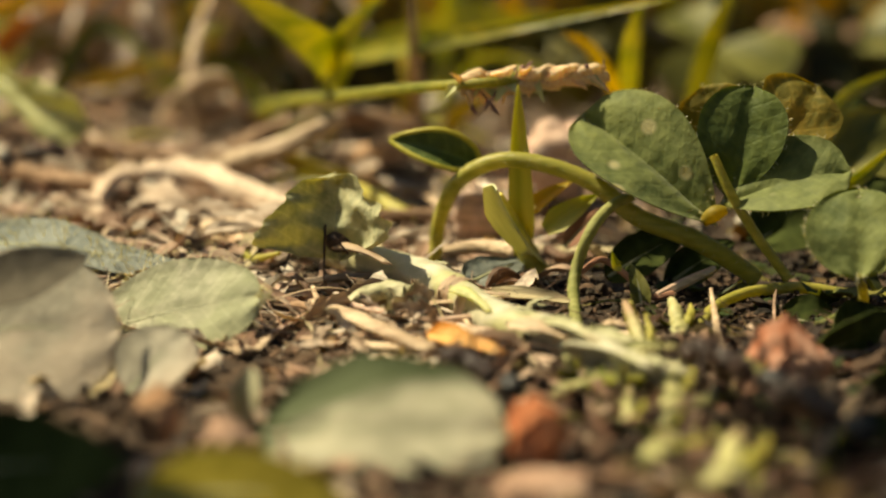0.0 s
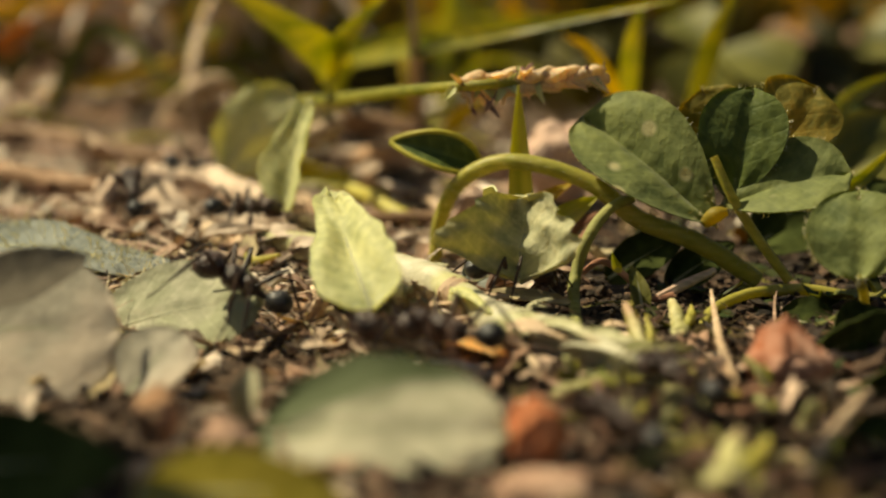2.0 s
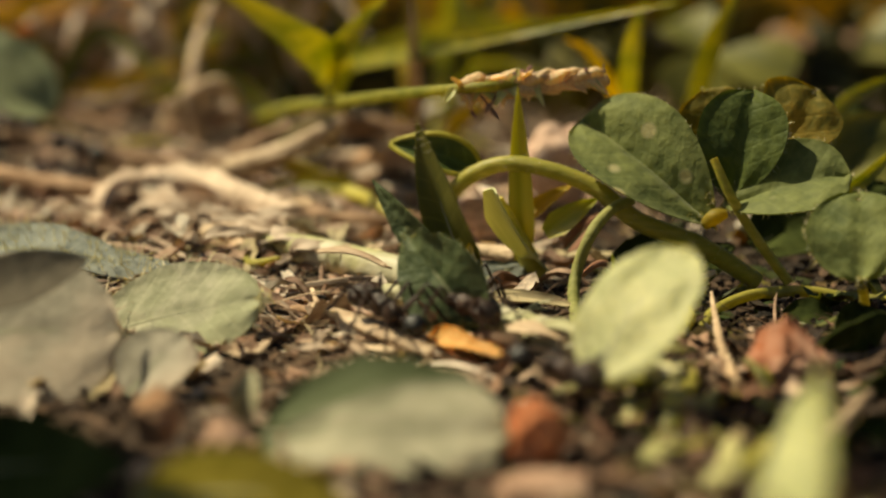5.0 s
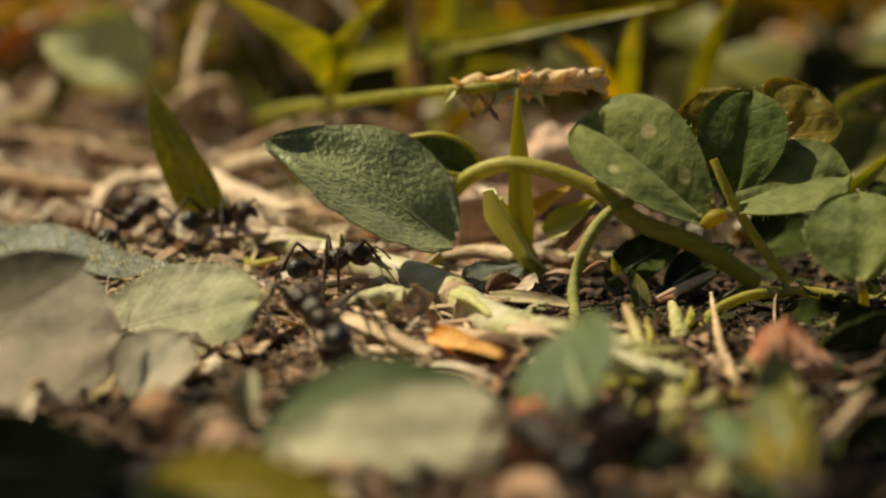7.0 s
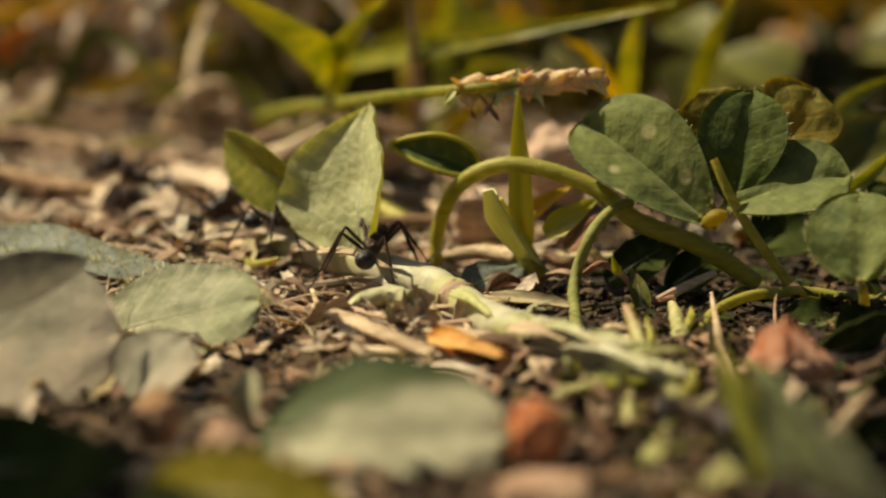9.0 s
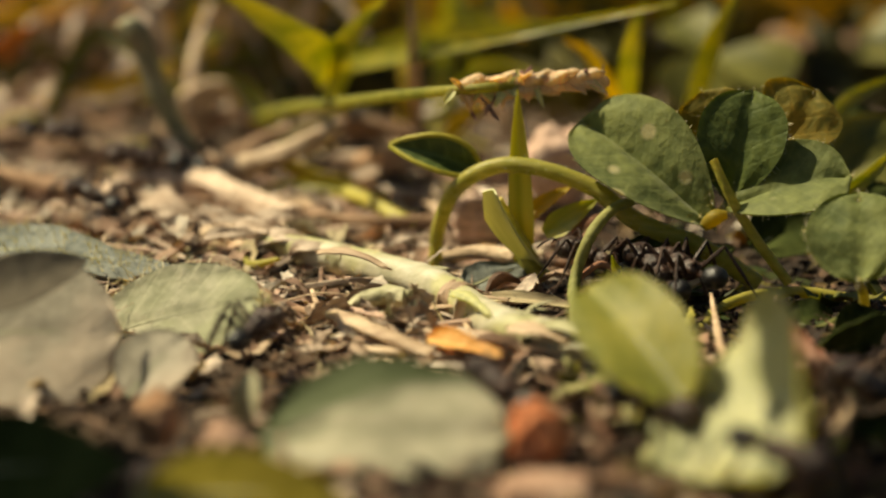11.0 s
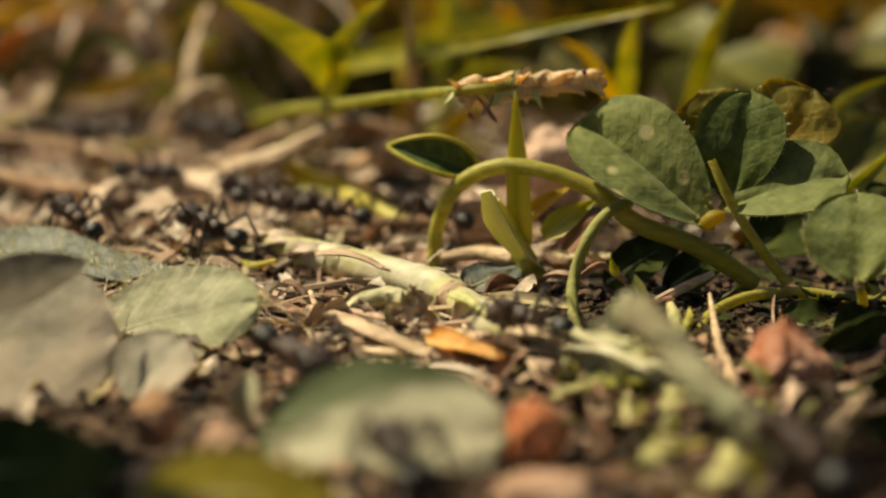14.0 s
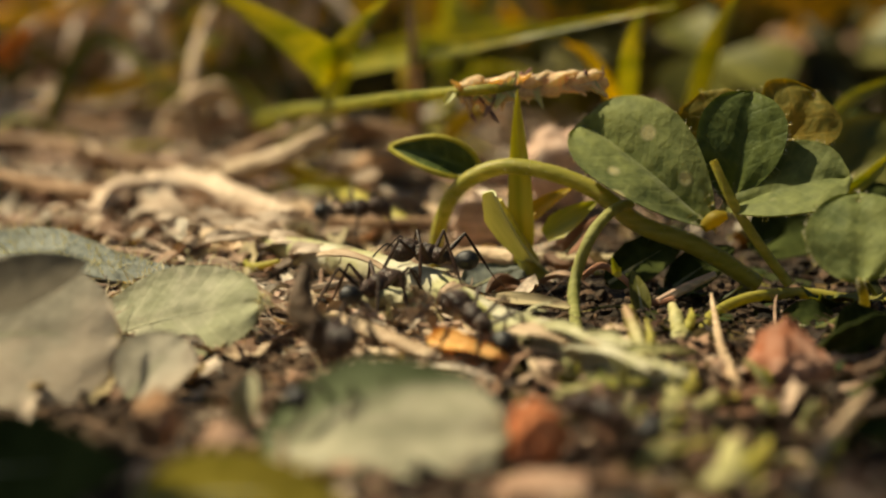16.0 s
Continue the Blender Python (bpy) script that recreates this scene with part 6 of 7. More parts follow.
# ---- what moves ----
def march(ant, rows):
    """Keys an ant and the swing of its legs. rows: seconds, x, y, heading in degrees, rise over the soil, tilt in degrees."""
    walk(ant, [(t, pose(x * MM, y * MM, (0.1 + up) * MM, 0, -tip, a)) for t, x, y, a, up, tip in rows])
    legs = [o for o in ant.children if o.name.split(".")[0] == "leg"]
    stride = 3.0 * ant.scale[0]
    seconds, phases, gone = [], [], 0.0
    for (t0, x0, y0, a0, *_), (t1, x1, y1, a1, *_) in zip(rows, rows[1:]):
        far = math.hypot(x1 - x0, y1 - y0) + abs(a1 - a0) * 0.02
        steps = 1 if far < 1 or t1 - t0 > 2.5 else max(1, round((t1 - t0) / 0.1))
        for k in range(steps):
            seconds.append(t0 + (t1 - t0) * k / steps)
            phases.append((gone + far * k / steps) / stride if steps > 1 else None)
        gone += far
    seconds.append(rows[-1][0])
    phases.append(None)
    for i, leg in enumerate(legs):
        rest = leg.matrix_basis.copy()
        pair, side = i // 2, (-1 if i % 2 == 0 else 1)
        late = 0.5 if (pair + (i % 2)) % 2 else 0.0
        keyed = []
        for t, ph in zip(seconds, phases):
            if ph is None:
                keyed.append((t, rest @ pose(0, 0, 0, 0, 0, 6 * side)))
                continue
            c = 2 * math.pi * (ph + late)
            keyed.append((t, rest @ pose(0, 0, 0, 11 * side * max(0, math.cos(c)), 0, 17 * side * math.sin(c))))
        walk(leg, keyed)


def haul(load, rows):
    """Keys a carried piece. rows: seconds, place in millimetres, turn in degrees."""
    walk(load, [(t, pose(p[0] * MM, p[1] * MM, p[2] * MM, *e)) for t, p, e in rows])


def motions():
    march(c1_ant, [(0.00, -7.9, 100.6, -40, 0.2, -0), (0.50, -4.7, 98.9, 3, 0.4, 12), (1.00, -0.3, 94.1, 11, 0.7, -3), (1.50, 0.4, 91.5, 39, 0.8, -21), (2.00, 3.7, 93.7, 12, 0.0, -9), (2.50, 5.7, 82.8, -38, 0.1, -5), (3.00, 7.1, 77.0, -40, 0.0, -0), (3.50, 10.0, 69.2, -46, 0.0, 0), (4.00, 14.7, 62.9, -50, 0.0, 2), (4.70, 19.5, 54.6, -59, 0.0, 2), (5.90, 31.5, 45.6, -59, 0.0, 0), (7.70, 53.5, 48.6, -59, 0.0, 0), (16.00, 53.5, 48.6, -59, 0.0, 0)])
    haul(c1_load, [(0.00, (-6.3, 99.3, 1.5), (-26, -69, 106)), (0.50, (-4.6, 98.5, 3.9), (9, -72, 72)), (1.00, (1.5, 94.0, 3.6), (4, -62, 72)), (1.50, (0.5, 92.2, 2.0), (-25, -65, 104)), (2.00, (4.5, 93.0, 1.9), (-5, -59, 79)), (2.50, (6.4, 81.8, 0.6), (-106, -63, 180)), (3.00, (8.4, 75.9, 0.8), (-27, -34, 108)), (3.50, (10.3, 68.0, 1.2), (-16, -31, 95)), (4.00, (14.3, 60.4, 0.2), (15, -61, 107)), (4.70, (19.5, 53.3, 1.8), (-12, -24, 86)), (5.90, (31.5, 44.3, 1.8), (-12, -24, 86)), (7.70, (53.5, 47.3, 1.8), (-12, -24, 86)), (16.00, (53.5, 47.3, 1.8), (-12, -24, 86))])
    march(c2_ant, [(0.00, -32.2, 128.2, 16, 0.0, 3), (0.50, -16.8, 117.7, 0, 0.0, -6), (1.00, -8.6, 102.2, -35, 0.5, 1), (1.50, -6.1, 95.7, -80, 0.0, -9), (2.00, -4.7, 84.8, -68, 0.0, -4), (2.50, -4.1, 82.9, -53, 0.0, -6), (3.00, -1.0, 76.5, -49, 0.0, 2), (3.50, 2.2, 73.1, -48, 0.0, -4), (4.00, 5.5, 68.3, -51, 0.0, -6), (4.80, 12.1, 55.4, -59, 0.0, -2), (6.00, 24.1, 46.4, -59, 0.0, 0), (7.80, 46.1, 49.4, -59, 0.0, 0), (16.00, 46.1, 49.4, -59, 0.0, 0)])
    haul(c2_load, [(0.00, (-28.0, 128.7, 4.4), (-90, -16, 144)), (0.50, (-13.7, 117.7, 3.5), (-117, -22, 180)), (1.00, (-6.5, 101.2, 3.6), (-97, -6, 140)), (1.50, (-5.6, 94.0, 3.2), (-54, -6, 107)), (2.00, (-3.7, 83.3, 2.8), (-20, -22, 106)), (2.50, (-2.3, 81.5, 1.9), (-75, -4, 122)), (3.00, (1.2, 75.2, 2.4), (-107, 8, 118)), (3.50, (4.4, 71.8, 2.4), (-107, 8, 118)), (4.00, (7.7, 67.1, 2.4), (-107, 8, 118)), (4.80, (14.4, 54.1, 2.4), (-107, 8, 118)), (6.00, (26.4, 45.1, 2.4), (-107, 8, 118)), (7.80, (48.4, 48.1, 2.4), (-107, 8, 118)), (16.00, (48.4, 48.1, 2.4), (-107, 8, 118))])
    march(c3_ant, [(0.00, -46.5, 147.3, 16, 0.0, -8), (1.00, -30.3, 130.8, 24, 0.0, -12), (1.50, -18.4, 115.1, 30, 0.0, -11), (2.00, -13.8, 110.2, 22, 0.0, -8), (2.50, -11.3, 103.3, 46, 0.0, -1), (2.75, -8.5, 93.5, -7, 0.0, -1), (3.00, -5.7, 83.7, -61, 0.0, -2), (3.50, 3.0, 79.4, -55, 0.0, -2), (4.00, 6.7, 72.5, -56, 0.0, -1), (4.20, 9.3, 65.9, -59, 0.0, 1), (5.00, 13.9, 54.6, -59, 0.0, 2), (6.20, 25.9, 45.6, -59, 0.0, 0), (8.00, 47.9, 48.6, -59, 0.0, 0), (16.00, 47.9, 48.6, -59, 0.0, 0)])
    haul(c3_load, [(0.00, (-45.2, 148.0, 2.1), (59, -74, 0)), (1.00, (-28.9, 131.4, 2.1), (59, -74, 0)), (1.50, (-16.8, 116.0, 2.2), (67, -85, 0)), (2.00, (-11.0, 110.8, 2.2), (37, -74, 0)), (2.50, (-9.7, 104.5, 2.3), (45, -47, 0)), (3.00, (-5.0, 82.3, 2.0), (-19, -70, 39)), (3.50, (3.2, 78.0, 2.0), (17, -40, 58)), (4.00, (6.1, 71.1, 3.9), (-64, -23, 81)), (4.20, (8.6, 64.5, 3.9), (-64, -23, 81)), (5.00, (13.2, 53.2, 3.9), (-64, -23, 81)), (6.20, (25.2, 44.2, 3.9), (-64, -23, 81)), (8.00, (47.2, 47.2, 3.9), (-64, -23, 81)), (16.00, (47.2, 47.2, 3.9), (-64, -23, 81))])
    march(c4_ant, [(0.00, -49.8, 160.7, 21, 0.0, -7), (1.00, -26.5, 136.0, 16, 0.0, -8), (1.50, -23.2, 137.8, 20, 0.0, -9), (2.00, -19.5, 125.0, 34, 0.0, -16), (2.50, -19.2, 110.8, 49, 0.0, -21), (3.00, -15.1, 101.6, 23, 0.0, -3), (3.50, -13.1, 101.2, 22, 0.0, 1), (4.00, -6.2, 90.4, -32, 0.0, -11), (4.80, 3.6, 78.6, -38, 0.0, -5), (5.40, 8.8, 70.2, -48, 0.0, -3), (6.00, 13.6, 62.4, -55, 0.0, 3), (6.50, 17.0, 57.2, -58, 0.0, 1), (6.85, 20.3, 51.1, -61, 0.0, 2), (8.05, 32.3, 42.1, -61, 0.0, 0), (9.85, 54.3, 45.1, -61, 0.0, 0), (16.00, 54.3, 45.1, -61, 0.0, 0)])
    haul(c4_load, [(0.00, (-47.3, 161.2, 2.7), (91, -44, 0)), (1.00, (-24.8, 132.0, 4.9), (53, -38, 8)), (1.50, (-19.3, 138.4, 4.1), (17, -53, 36)), (2.00, (-16.9, 124.0, 2.1), (70, -50, 10)), (2.50, (-18.1, 112.1, 0.7), (54, -52, 0)), (3.00, (-14.2, 102.2, 2.1), (74, -75, 0)), (3.50, (-10.9, 101.8, 2.2), (22, -86, 58)), (4.00, (-4.3, 89.5, 0.6), (44, -68, 0)), (4.80, (5.3, 77.6, 1.6), (18, -51, 25)), (5.40, (10.4, 69.0, 2.3), (-1, -38, 44)), (6.00, (15.1, 61.1, 3.0), (-20, -25, 63)), (6.50, (18.9, 54.5, 1.2), (-99, -44, 131)), (6.85, (22.0, 49.0, 2.0), (-70, -20, 100)), (8.05, (33.7, 40.6, 3.6), (-36, -14, 79)), (9.85, (55.7, 43.6, 3.6), (-36, -14, 79)), (16.00, (55.7, 43.6, 3.6), (-36, -14, 79))])
    march(c5_ant, [(0.00, -59.7, 157.0, 10, 0.0, -7), (1.02, -59.7, 157.0, 10, 0.0, -7), (2.50, -28.3, 134.8, 20, 0.0, -10), (3.00, -11.0, 114.5, -30, 0.0, -5), (3.50, -6.9, 108.8, -29, 0.0, -2), (4.00, -5.2, 105.7, -20, 0.0, -7), (4.80, -0.3, 90.7, -36, 0.2, -7), (5.60, 3.1, 78.5, -45, 0.0, -5), (6.50, 6.0, 71.7, -49, 0.0, 0), (7.00, 6.8, 69.4, -55, 0.0, 2), (7.50, 12.3, 56.1, -62, 0.0, 2), (7.85, 17.5, 51.9, -61, 0.0, 2), (9.05, 29.5, 42.9, -61, 0.0, 0), (10.85, 51.5, 45.9, -61, 0.0, 0), (16.00, 51.5, 45.9, -61, 0.0, 0)])
    haul(c5_load, [(0.00, (-58.3, 157.5, 3.0), (-97, -75, 180)), (1.02, (-58.3, 157.5, 3.0), (-97, -75, 180)), (2.50, (-26.9, 135.4, 3.0), (-97, -75, 180)), (3.00, (-10.1, 113.6, 2.8), (-102, -74, 180)), (3.50, (-1.9, 108.0, 0.6), (-65, -28, 86)), (4.00, (-3.8, 105.1, 1.1), (-77, -51, 151)), (4.80, (1.0, 89.9, 1.5), (-75, -39, 142)), (5.60, (4.4, 77.5, 1.9), (-72, -27, 132)), (6.50, (7.1, 70.5, 2.3), (-69, -14, 122)), (7.00, (6.2, 68.0, 3.1), (-35, -13, 92)), (7.50, (11.6, 54.7, 3.1), (-35, -13, 92)), (7.85, (16.9, 50.5, 3.1), (-35, -13, 92)), (9.05, (28.9, 41.5, 3.1), (-35, -13, 92)), (10.85, (50.9, 44.5, 3.1), (-35, -13, 92)), (16.00, (50.9, 44.5, 3.1), (-35, -13, 92))])
    march(c6_ant, [(0.00, -71.1, 162.3, 4, 0.0, -5), (1.63, -71.1, 162.3, 4, 0.0, -5), (2.80, -41.1, 158.0, 9, 0.0, -8), (3.50, -25.7, 139.8, 10, 0.0, -8), (4.00, -13.5, 118.4, 17, 0.0, -8), (5.00, 0.0, 91.2, -35, 0.4, -8), (6.00, 7.6, 71.8, -49, 0.0, -3), (6.50, 10.9, 67.2, -52, 0.0, -0), (7.00, 13.4, 61.4, -55, 0.0, 1), (7.40, 16.4, 50.3, -60, 0.0, 2), (8.90, 28.4, 44.3, -60, 0.0, 0), (10.70, 50.4, 47.3, -60, 0.0, 0), (16.00, 50.4, 47.3, -60, 0.0, 0)])
    haul(c6_load, [(0.00, (-68.3, 162.5, 4.7), (-108, -62, 180)), (1.63, (-68.3, 162.5, 4.7), (-108, -62, 180)), (2.80, (-38.3, 158.3, 4.7), (-108, -62, 180)), (3.50, (-22.9, 140.1, 4.7), (-108, -62, 180)), (4.00, (-11.0, 118.9, 1.4), (-113, -82, 180)), (5.00, (2.0, 90.9, 1.8), (-88, -68, 153)), (6.00, (9.0, 70.9, 2.2), (-64, -54, 125)), (6.50, (12.0, 65.8, 2.4), (-51, -46, 112)), (7.00, (14.0, 60.0, 2.2), (-42, -19, 86)), (7.40, (16.9, 48.9, 0.2), (-42, -19, 86)), (8.90, (28.9, 42.9, 2.2), (-42, -19, 86)), (10.70, (50.9, 45.9, 2.2), (-42, -19, 86)), (16.00, (50.9, 45.9, 2.2), (-42, -19, 86))])
    march(c7_ant, [(0.00, -71.9, 154.5, -0, 0.0, -8), (3.59, -71.9, 154.5, -0, 0.0, -8), (5.20, -35.6, 133.6, -12, 0.0, -4), (6.00, -19.1, 115.8, -13, 0.0, -5), (6.50, -10.8, 104.6, -7, 0.6, -3), (7.00, -6.6, 96.8, 27, 0.0, 4), (7.50, 4.0, 79.5, -34, 0.0, -4), (8.00, 9.0, 70.2, -42, 0.0, -4), (8.50, 12.0, 63.5, -50, 0.0, 1), (9.00, 14.4, 58.5, -55, 0.0, 0), (9.70, 17.4, 51.5, -61, 0.0, 2), (10.90, 29.4, 42.5, -61, 0.0, 0), (12.70, 51.4, 45.5, -61, 0.0, 0), (16.00, 51.4, 45.5, -61, 0.0, 0)])
    haul(c7_load, [(0.00, (-63.8, 154.3, 4.5), (-27, -28, 177)), (3.59, (-63.8, 154.3, 4.5), (-27, -28, 177)), (5.20, (-27.5, 133.4, 4.5), (-27, -28, 177)), (6.00, (-11.0, 115.6, 4.5), (-27, -28, 177)), (6.50, (-2.8, 104.4, 4.0), (-27, -28, 177)), (7.00, (0.6, 97.6, 3.3), (-27, -28, 177)), (7.30, (4.4, 86.1, 4.8), (-35, -28, 160)), (7.40, (7.8, 82.3, 4.1), (-70, -26, 160)), (7.50, (10.4, 78.6, 3.4), (-106, -26, 157)), (8.00, (14.5, 69.1, 2.8), (-109, -21, 146)), (8.50, (16.9, 59.8, -0.6), (-120, -42, 145)), (8.80, (18.8, 56.2, -0.6), (-121, -42, 142)), (9.00, (19.9, 54.2, -0.7), (-123, -39, 140)), (9.70, (21.6, 50.1, 0.6), (-71, -6, 113)), (10.90, (33.6, 41.1, 0.6), (-71, -6, 113)), (12.70, (55.6, 44.1, 0.6), (-71, -6, 113)), (16.00, (55.6, 44.1, 0.6), (-71, -6, 113))])
    march(c8_ant, [(0.00, -74.7, 160.9, -0, 0.0, -6), (4.07, -74.7, 160.9, -0, 0.0, -6), (5.60, -38.4, 144.6, -18, 0.0, -5), (6.30, -24.5, 127.2, -25, 0.0, 6), (6.50, -22.8, 126.4, 39, 0.0, -2), (7.00, -15.0, 107.9, 43, 0.0, -4), (7.50, -10.8, 103.9, 0, 0.2, 14), (8.00, -3.6, 88.8, 4, 0.0, 0), (8.50, 2.9, 72.4, -39, 0.0, -3), (9.00, 11.5, 68.3, -58, 0.0, 3), (9.80, 16.1, 55.3, -61, 0.0, 2), (11.00, 28.1, 46.3, -61, 0.0, 0), (12.80, 50.1, 49.3, -61, 0.0, 0), (16.00, 50.1, 49.3, -61, 0.0, 0)])
    haul(c8_load, [(0.00, (-72.6, 162.1, 1.8), (-122, -60, 180)), (4.07, (-72.6, 162.1, 1.8), (-122, -60, 180)), (5.60, (-36.3, 145.7, 1.8), (-122, -60, 180)), (6.30, (-22.4, 128.3, 1.8), (-122, -60, 180)), (6.50, (-20.7, 127.5, 1.8), (-122, -60, 180)), (7.00, (-15.0, 109.2, 1.7), (-122, -65, 180)), (7.50, (-6.8, 103.9, 2.0), (-43, -57, 127)), (8.00, (-0.4, 88.9, 1.5), (-109, -64, 153)), (8.50, (5.8, 71.3, 1.8), (-89, -23, 112)), (9.00, (15.6, 60.0, 0.8), (-104, -31, 115)), (9.80, (18.1, 53.8, 2.8), (-59, -8, 94)), (11.00, (30.1, 44.8, 2.8), (-59, -8, 94)), (12.80, (52.1, 47.8, 2.8), (-59, -8, 94)), (16.00, (52.1, 47.8, 2.8), (-59, -8, 94))])
    march(c9_ant, [(0.00, -79.7, 165.8, 0, 0.0, -5), (4.92, -79.7, 165.8, 0, 0.0, -5), (6.60, -37.1, 155.8, -17, 0.0, -3), (7.50, -16.7, 132.2, -35, 0.0, -1), (8.00, -6.9, 112.0, -37, 0.0, -3), (8.25, -5.9, 110.6, 28, 0.0, 3), (8.50, -4.8, 109.2, 94, 0.0, 8), (9.00, -4.3, 98.9, 81, 0.5, 7), (9.60, 0.1, 86.9, 51, 0.0, -21), (9.95, 4.0, 81.4, 2, 0.0, -13), (10.30, 8.0, 76.0, -46, 0.0, -5), (11.30, 16.4, 60.0, -56, 0.0, 2), (11.60, 18.9, 55.8, -58, 0.0, 3), (12.00, 24.3, 51.5, -61, 0.0, 2), (13.20, 36.3, 42.5, -61, 0.0, 0), (15.00, 58.3, 45.5, -61, 0.0, 0), (16.00, 58.3, 45.5, -61, 0.0, 0)])
    haul(c9_load, [(0.00, (-79.0, 165.1, 4.2), (-32, -32, 180)), (4.92, (-79.0, 165.1, 4.2), (-32, -32, 180)), (6.60, (-36.4, 155.1, 4.2), (-32, -32, 180)), (7.00, (-26.6, 144.6, 6.0), (-40, -22, 167)), (7.50, (-13.4, 131.0, 3.9), (-40, -22, 167)), (8.00, (-5.9, 111.0, 2.9), (-33, -34, 180)), (8.50, (-5.2, 109.0, 3.1), (-57, -29, 97)), (9.00, (-5.1, 100.6, 1.9), (-38, -59, 86)), (9.60, (-0.3, 87.8, 1.9), (-42, -46, 88)), (9.95, (3.8, 81.9, 1.9), (-45, -39, 89)), (10.30, (8.0, 76.0, 2.0), (-48, -32, 91)), (11.50, (18.8, 55.8, 2.0), (-58, -7, 96)), (11.60, (19.7, 54.4, 2.0), (-58, -7, 96)), (12.00, (25.1, 50.1, 2.0), (-58, -7, 96)), (13.20, (37.1, 41.1, 2.0), (-58, -7, 96)), (15.00, (59.1, 44.1, 2.0), (-58, -7, 96)), (16.00, (59.1, 44.1, 2.0), (-58, -7, 96))])
    march(c10_ant, [(0.00, -82.5, 165.8, 0, 0.0, -5), (5.62, -82.5, 165.8, 0, 0.0, -5), (7.30, -39.7, 157.5, -15, 0.0, -4), (8.00, -29.4, 146.8, -16, 0.0, -1), (8.50, -20.4, 126.9, -30, 0.0, -1), (9.00, -10.3, 104.8, -21, 0.7, 5), (9.70, -4.2, 97.0, -39, 0.0, -5), (10.40, 3.9, 82.8, -42, 0.0, -5), (11.30, 12.0, 65.7, -53, 0.0, 2), (11.60, 15.1, 60.7, -56, 0.0, 3), (12.00, 22.3, 53.8, -60, 0.0, 2), (13.20, 34.3, 44.8, -60, 0.0, 0), (15.00, 56.3, 47.8, -60, 0.0, 0), (16.00, 56.3, 47.8, -60, 0.0, 0)])
    haul(c10_load, [(0.00, (-82.0, 165.3, 3.1), (-96, -53, 180)), (5.62, (-82.0, 165.3, 3.1), (-96, -53, 180)), (7.30, (-39.2, 157.1, 3.1), (-96, -53, 180)), (8.00, (-28.9, 146.3, 3.1), (-96, -53, 180)), (8.50, (-16.5, 126.0, 0.6), (-97, -51, 180)), (9.00, (-8.9, 104.2, 5.0), (-97, -13, 132)), (9.70, (-2.8, 96.1, 4.3), (-75, -16, 127)), (10.40, (5.2, 81.7, 3.6), (-53, -19, 123)), (11.30, (13.2, 64.3, 2.7), (-24, -23, 117)), (11.50, (14.7, 61.0, 3.4), (-29, -25, 123)), (11.60, (15.7, 59.3, 3.4), (-29, -25, 123)), (12.00, (22.9, 52.4, 3.4), (-29, -25, 123)), (13.20, (34.9, 43.4, 3.4), (-29, -25, 123)), (15.00, (56.9, 46.4, 3.4), (-29, -25, 123)), (16.00, (56.9, 46.4, 3.4), (-29, -25, 123))])
    march(c11_ant, [(0.00, -82.5, 165.8, 180, 0.0, 5), (8.28, -82.5, 165.8, 180, 0.0, 5), (10.50, -29.5, 142.7, 145, 0.0, 1), (11.30, -13.0, 113.3, 114, 0.0, 15), (11.50, -7.5, 100.4, 107, 0.1, 20), (12.00, -5.6, 89.5, 104, 0.1, 33), (12.50, -4.0, 83.3, 99, 0.1, 33), (13.00, 0.4, 75.2, 115, 0.0, 20), (13.50, 9.3, 68.1, 110, 0.0, 5), (14.00, 14.8, 63.8, 107, 0.0, 4), (14.35, 18.8, 53.8, 111, 0.0, -3), (15.55, 30.8, 44.8, 111, 0.0, 0), (16.00, 30.8, 44.8, 111, 0.0, 0)])
    haul(c11_load, [(0.00, (-82.8, 167.3, 2.6), (-79, -64, 180)), (8.28, (-82.8, 167.3, 2.6), (-79, -64, 180)), (10.50, (-29.7, 144.3, 2.6), (-79, -64, 180)), (11.30, (-13.2, 114.8, 2.6), (-79, -64, 180)), (11.50, (-8.2, 102.0, 2.9), (-79, -59, 180)), (12.00, (-4.8, 91.1, 4.8), (-30, -31, 116)), (12.50, (-4.8, 85.0, 2.8), (-18, -41, 110)), (13.00, (-0.5, 76.8, 2.4), (-23, -29, 109)), (13.50, (9.0, 69.7, 2.2), (-61, -27, 147)), (14.00, (14.9, 65.4, 2.1), (-53, -18, 126)), (14.35, (18.8, 55.4, 2.1), (-53, -18, 126)), (15.55, (30.8, 46.4, 2.1), (-53, -18, 126)), (16.00, (30.8, 46.4, 2.1), (-53, -18, 126))])
    march(c12_ant, [(0.00, -82.5, 165.8, 0, 0.0, -5), (8.85, -82.5, 165.8, 0, 0.0, -5), (11.00, -33.3, 139.4, -31, 0.0, 1), (12.00, -19.0, 121.0, -78, 0.0, -4), (12.50, -17.8, 104.0, -91, 0.9, -4), (13.00, -13.5, 88.7, -89, 1.4, -10), (13.50, -13.0, 85.5, -22, 0.0, -5), (14.00, -7.3, 77.0, -56, 0.0, -3), (14.60, -2.8, 65.7, -69, 0.0, -6), (15.20, -0.1, 55.5, -78, 0.0, 0), (15.90, 11.9, 46.5, -78, 0.0, 0), (16.00, 11.9, 46.5, -78, 0.0, 0)])
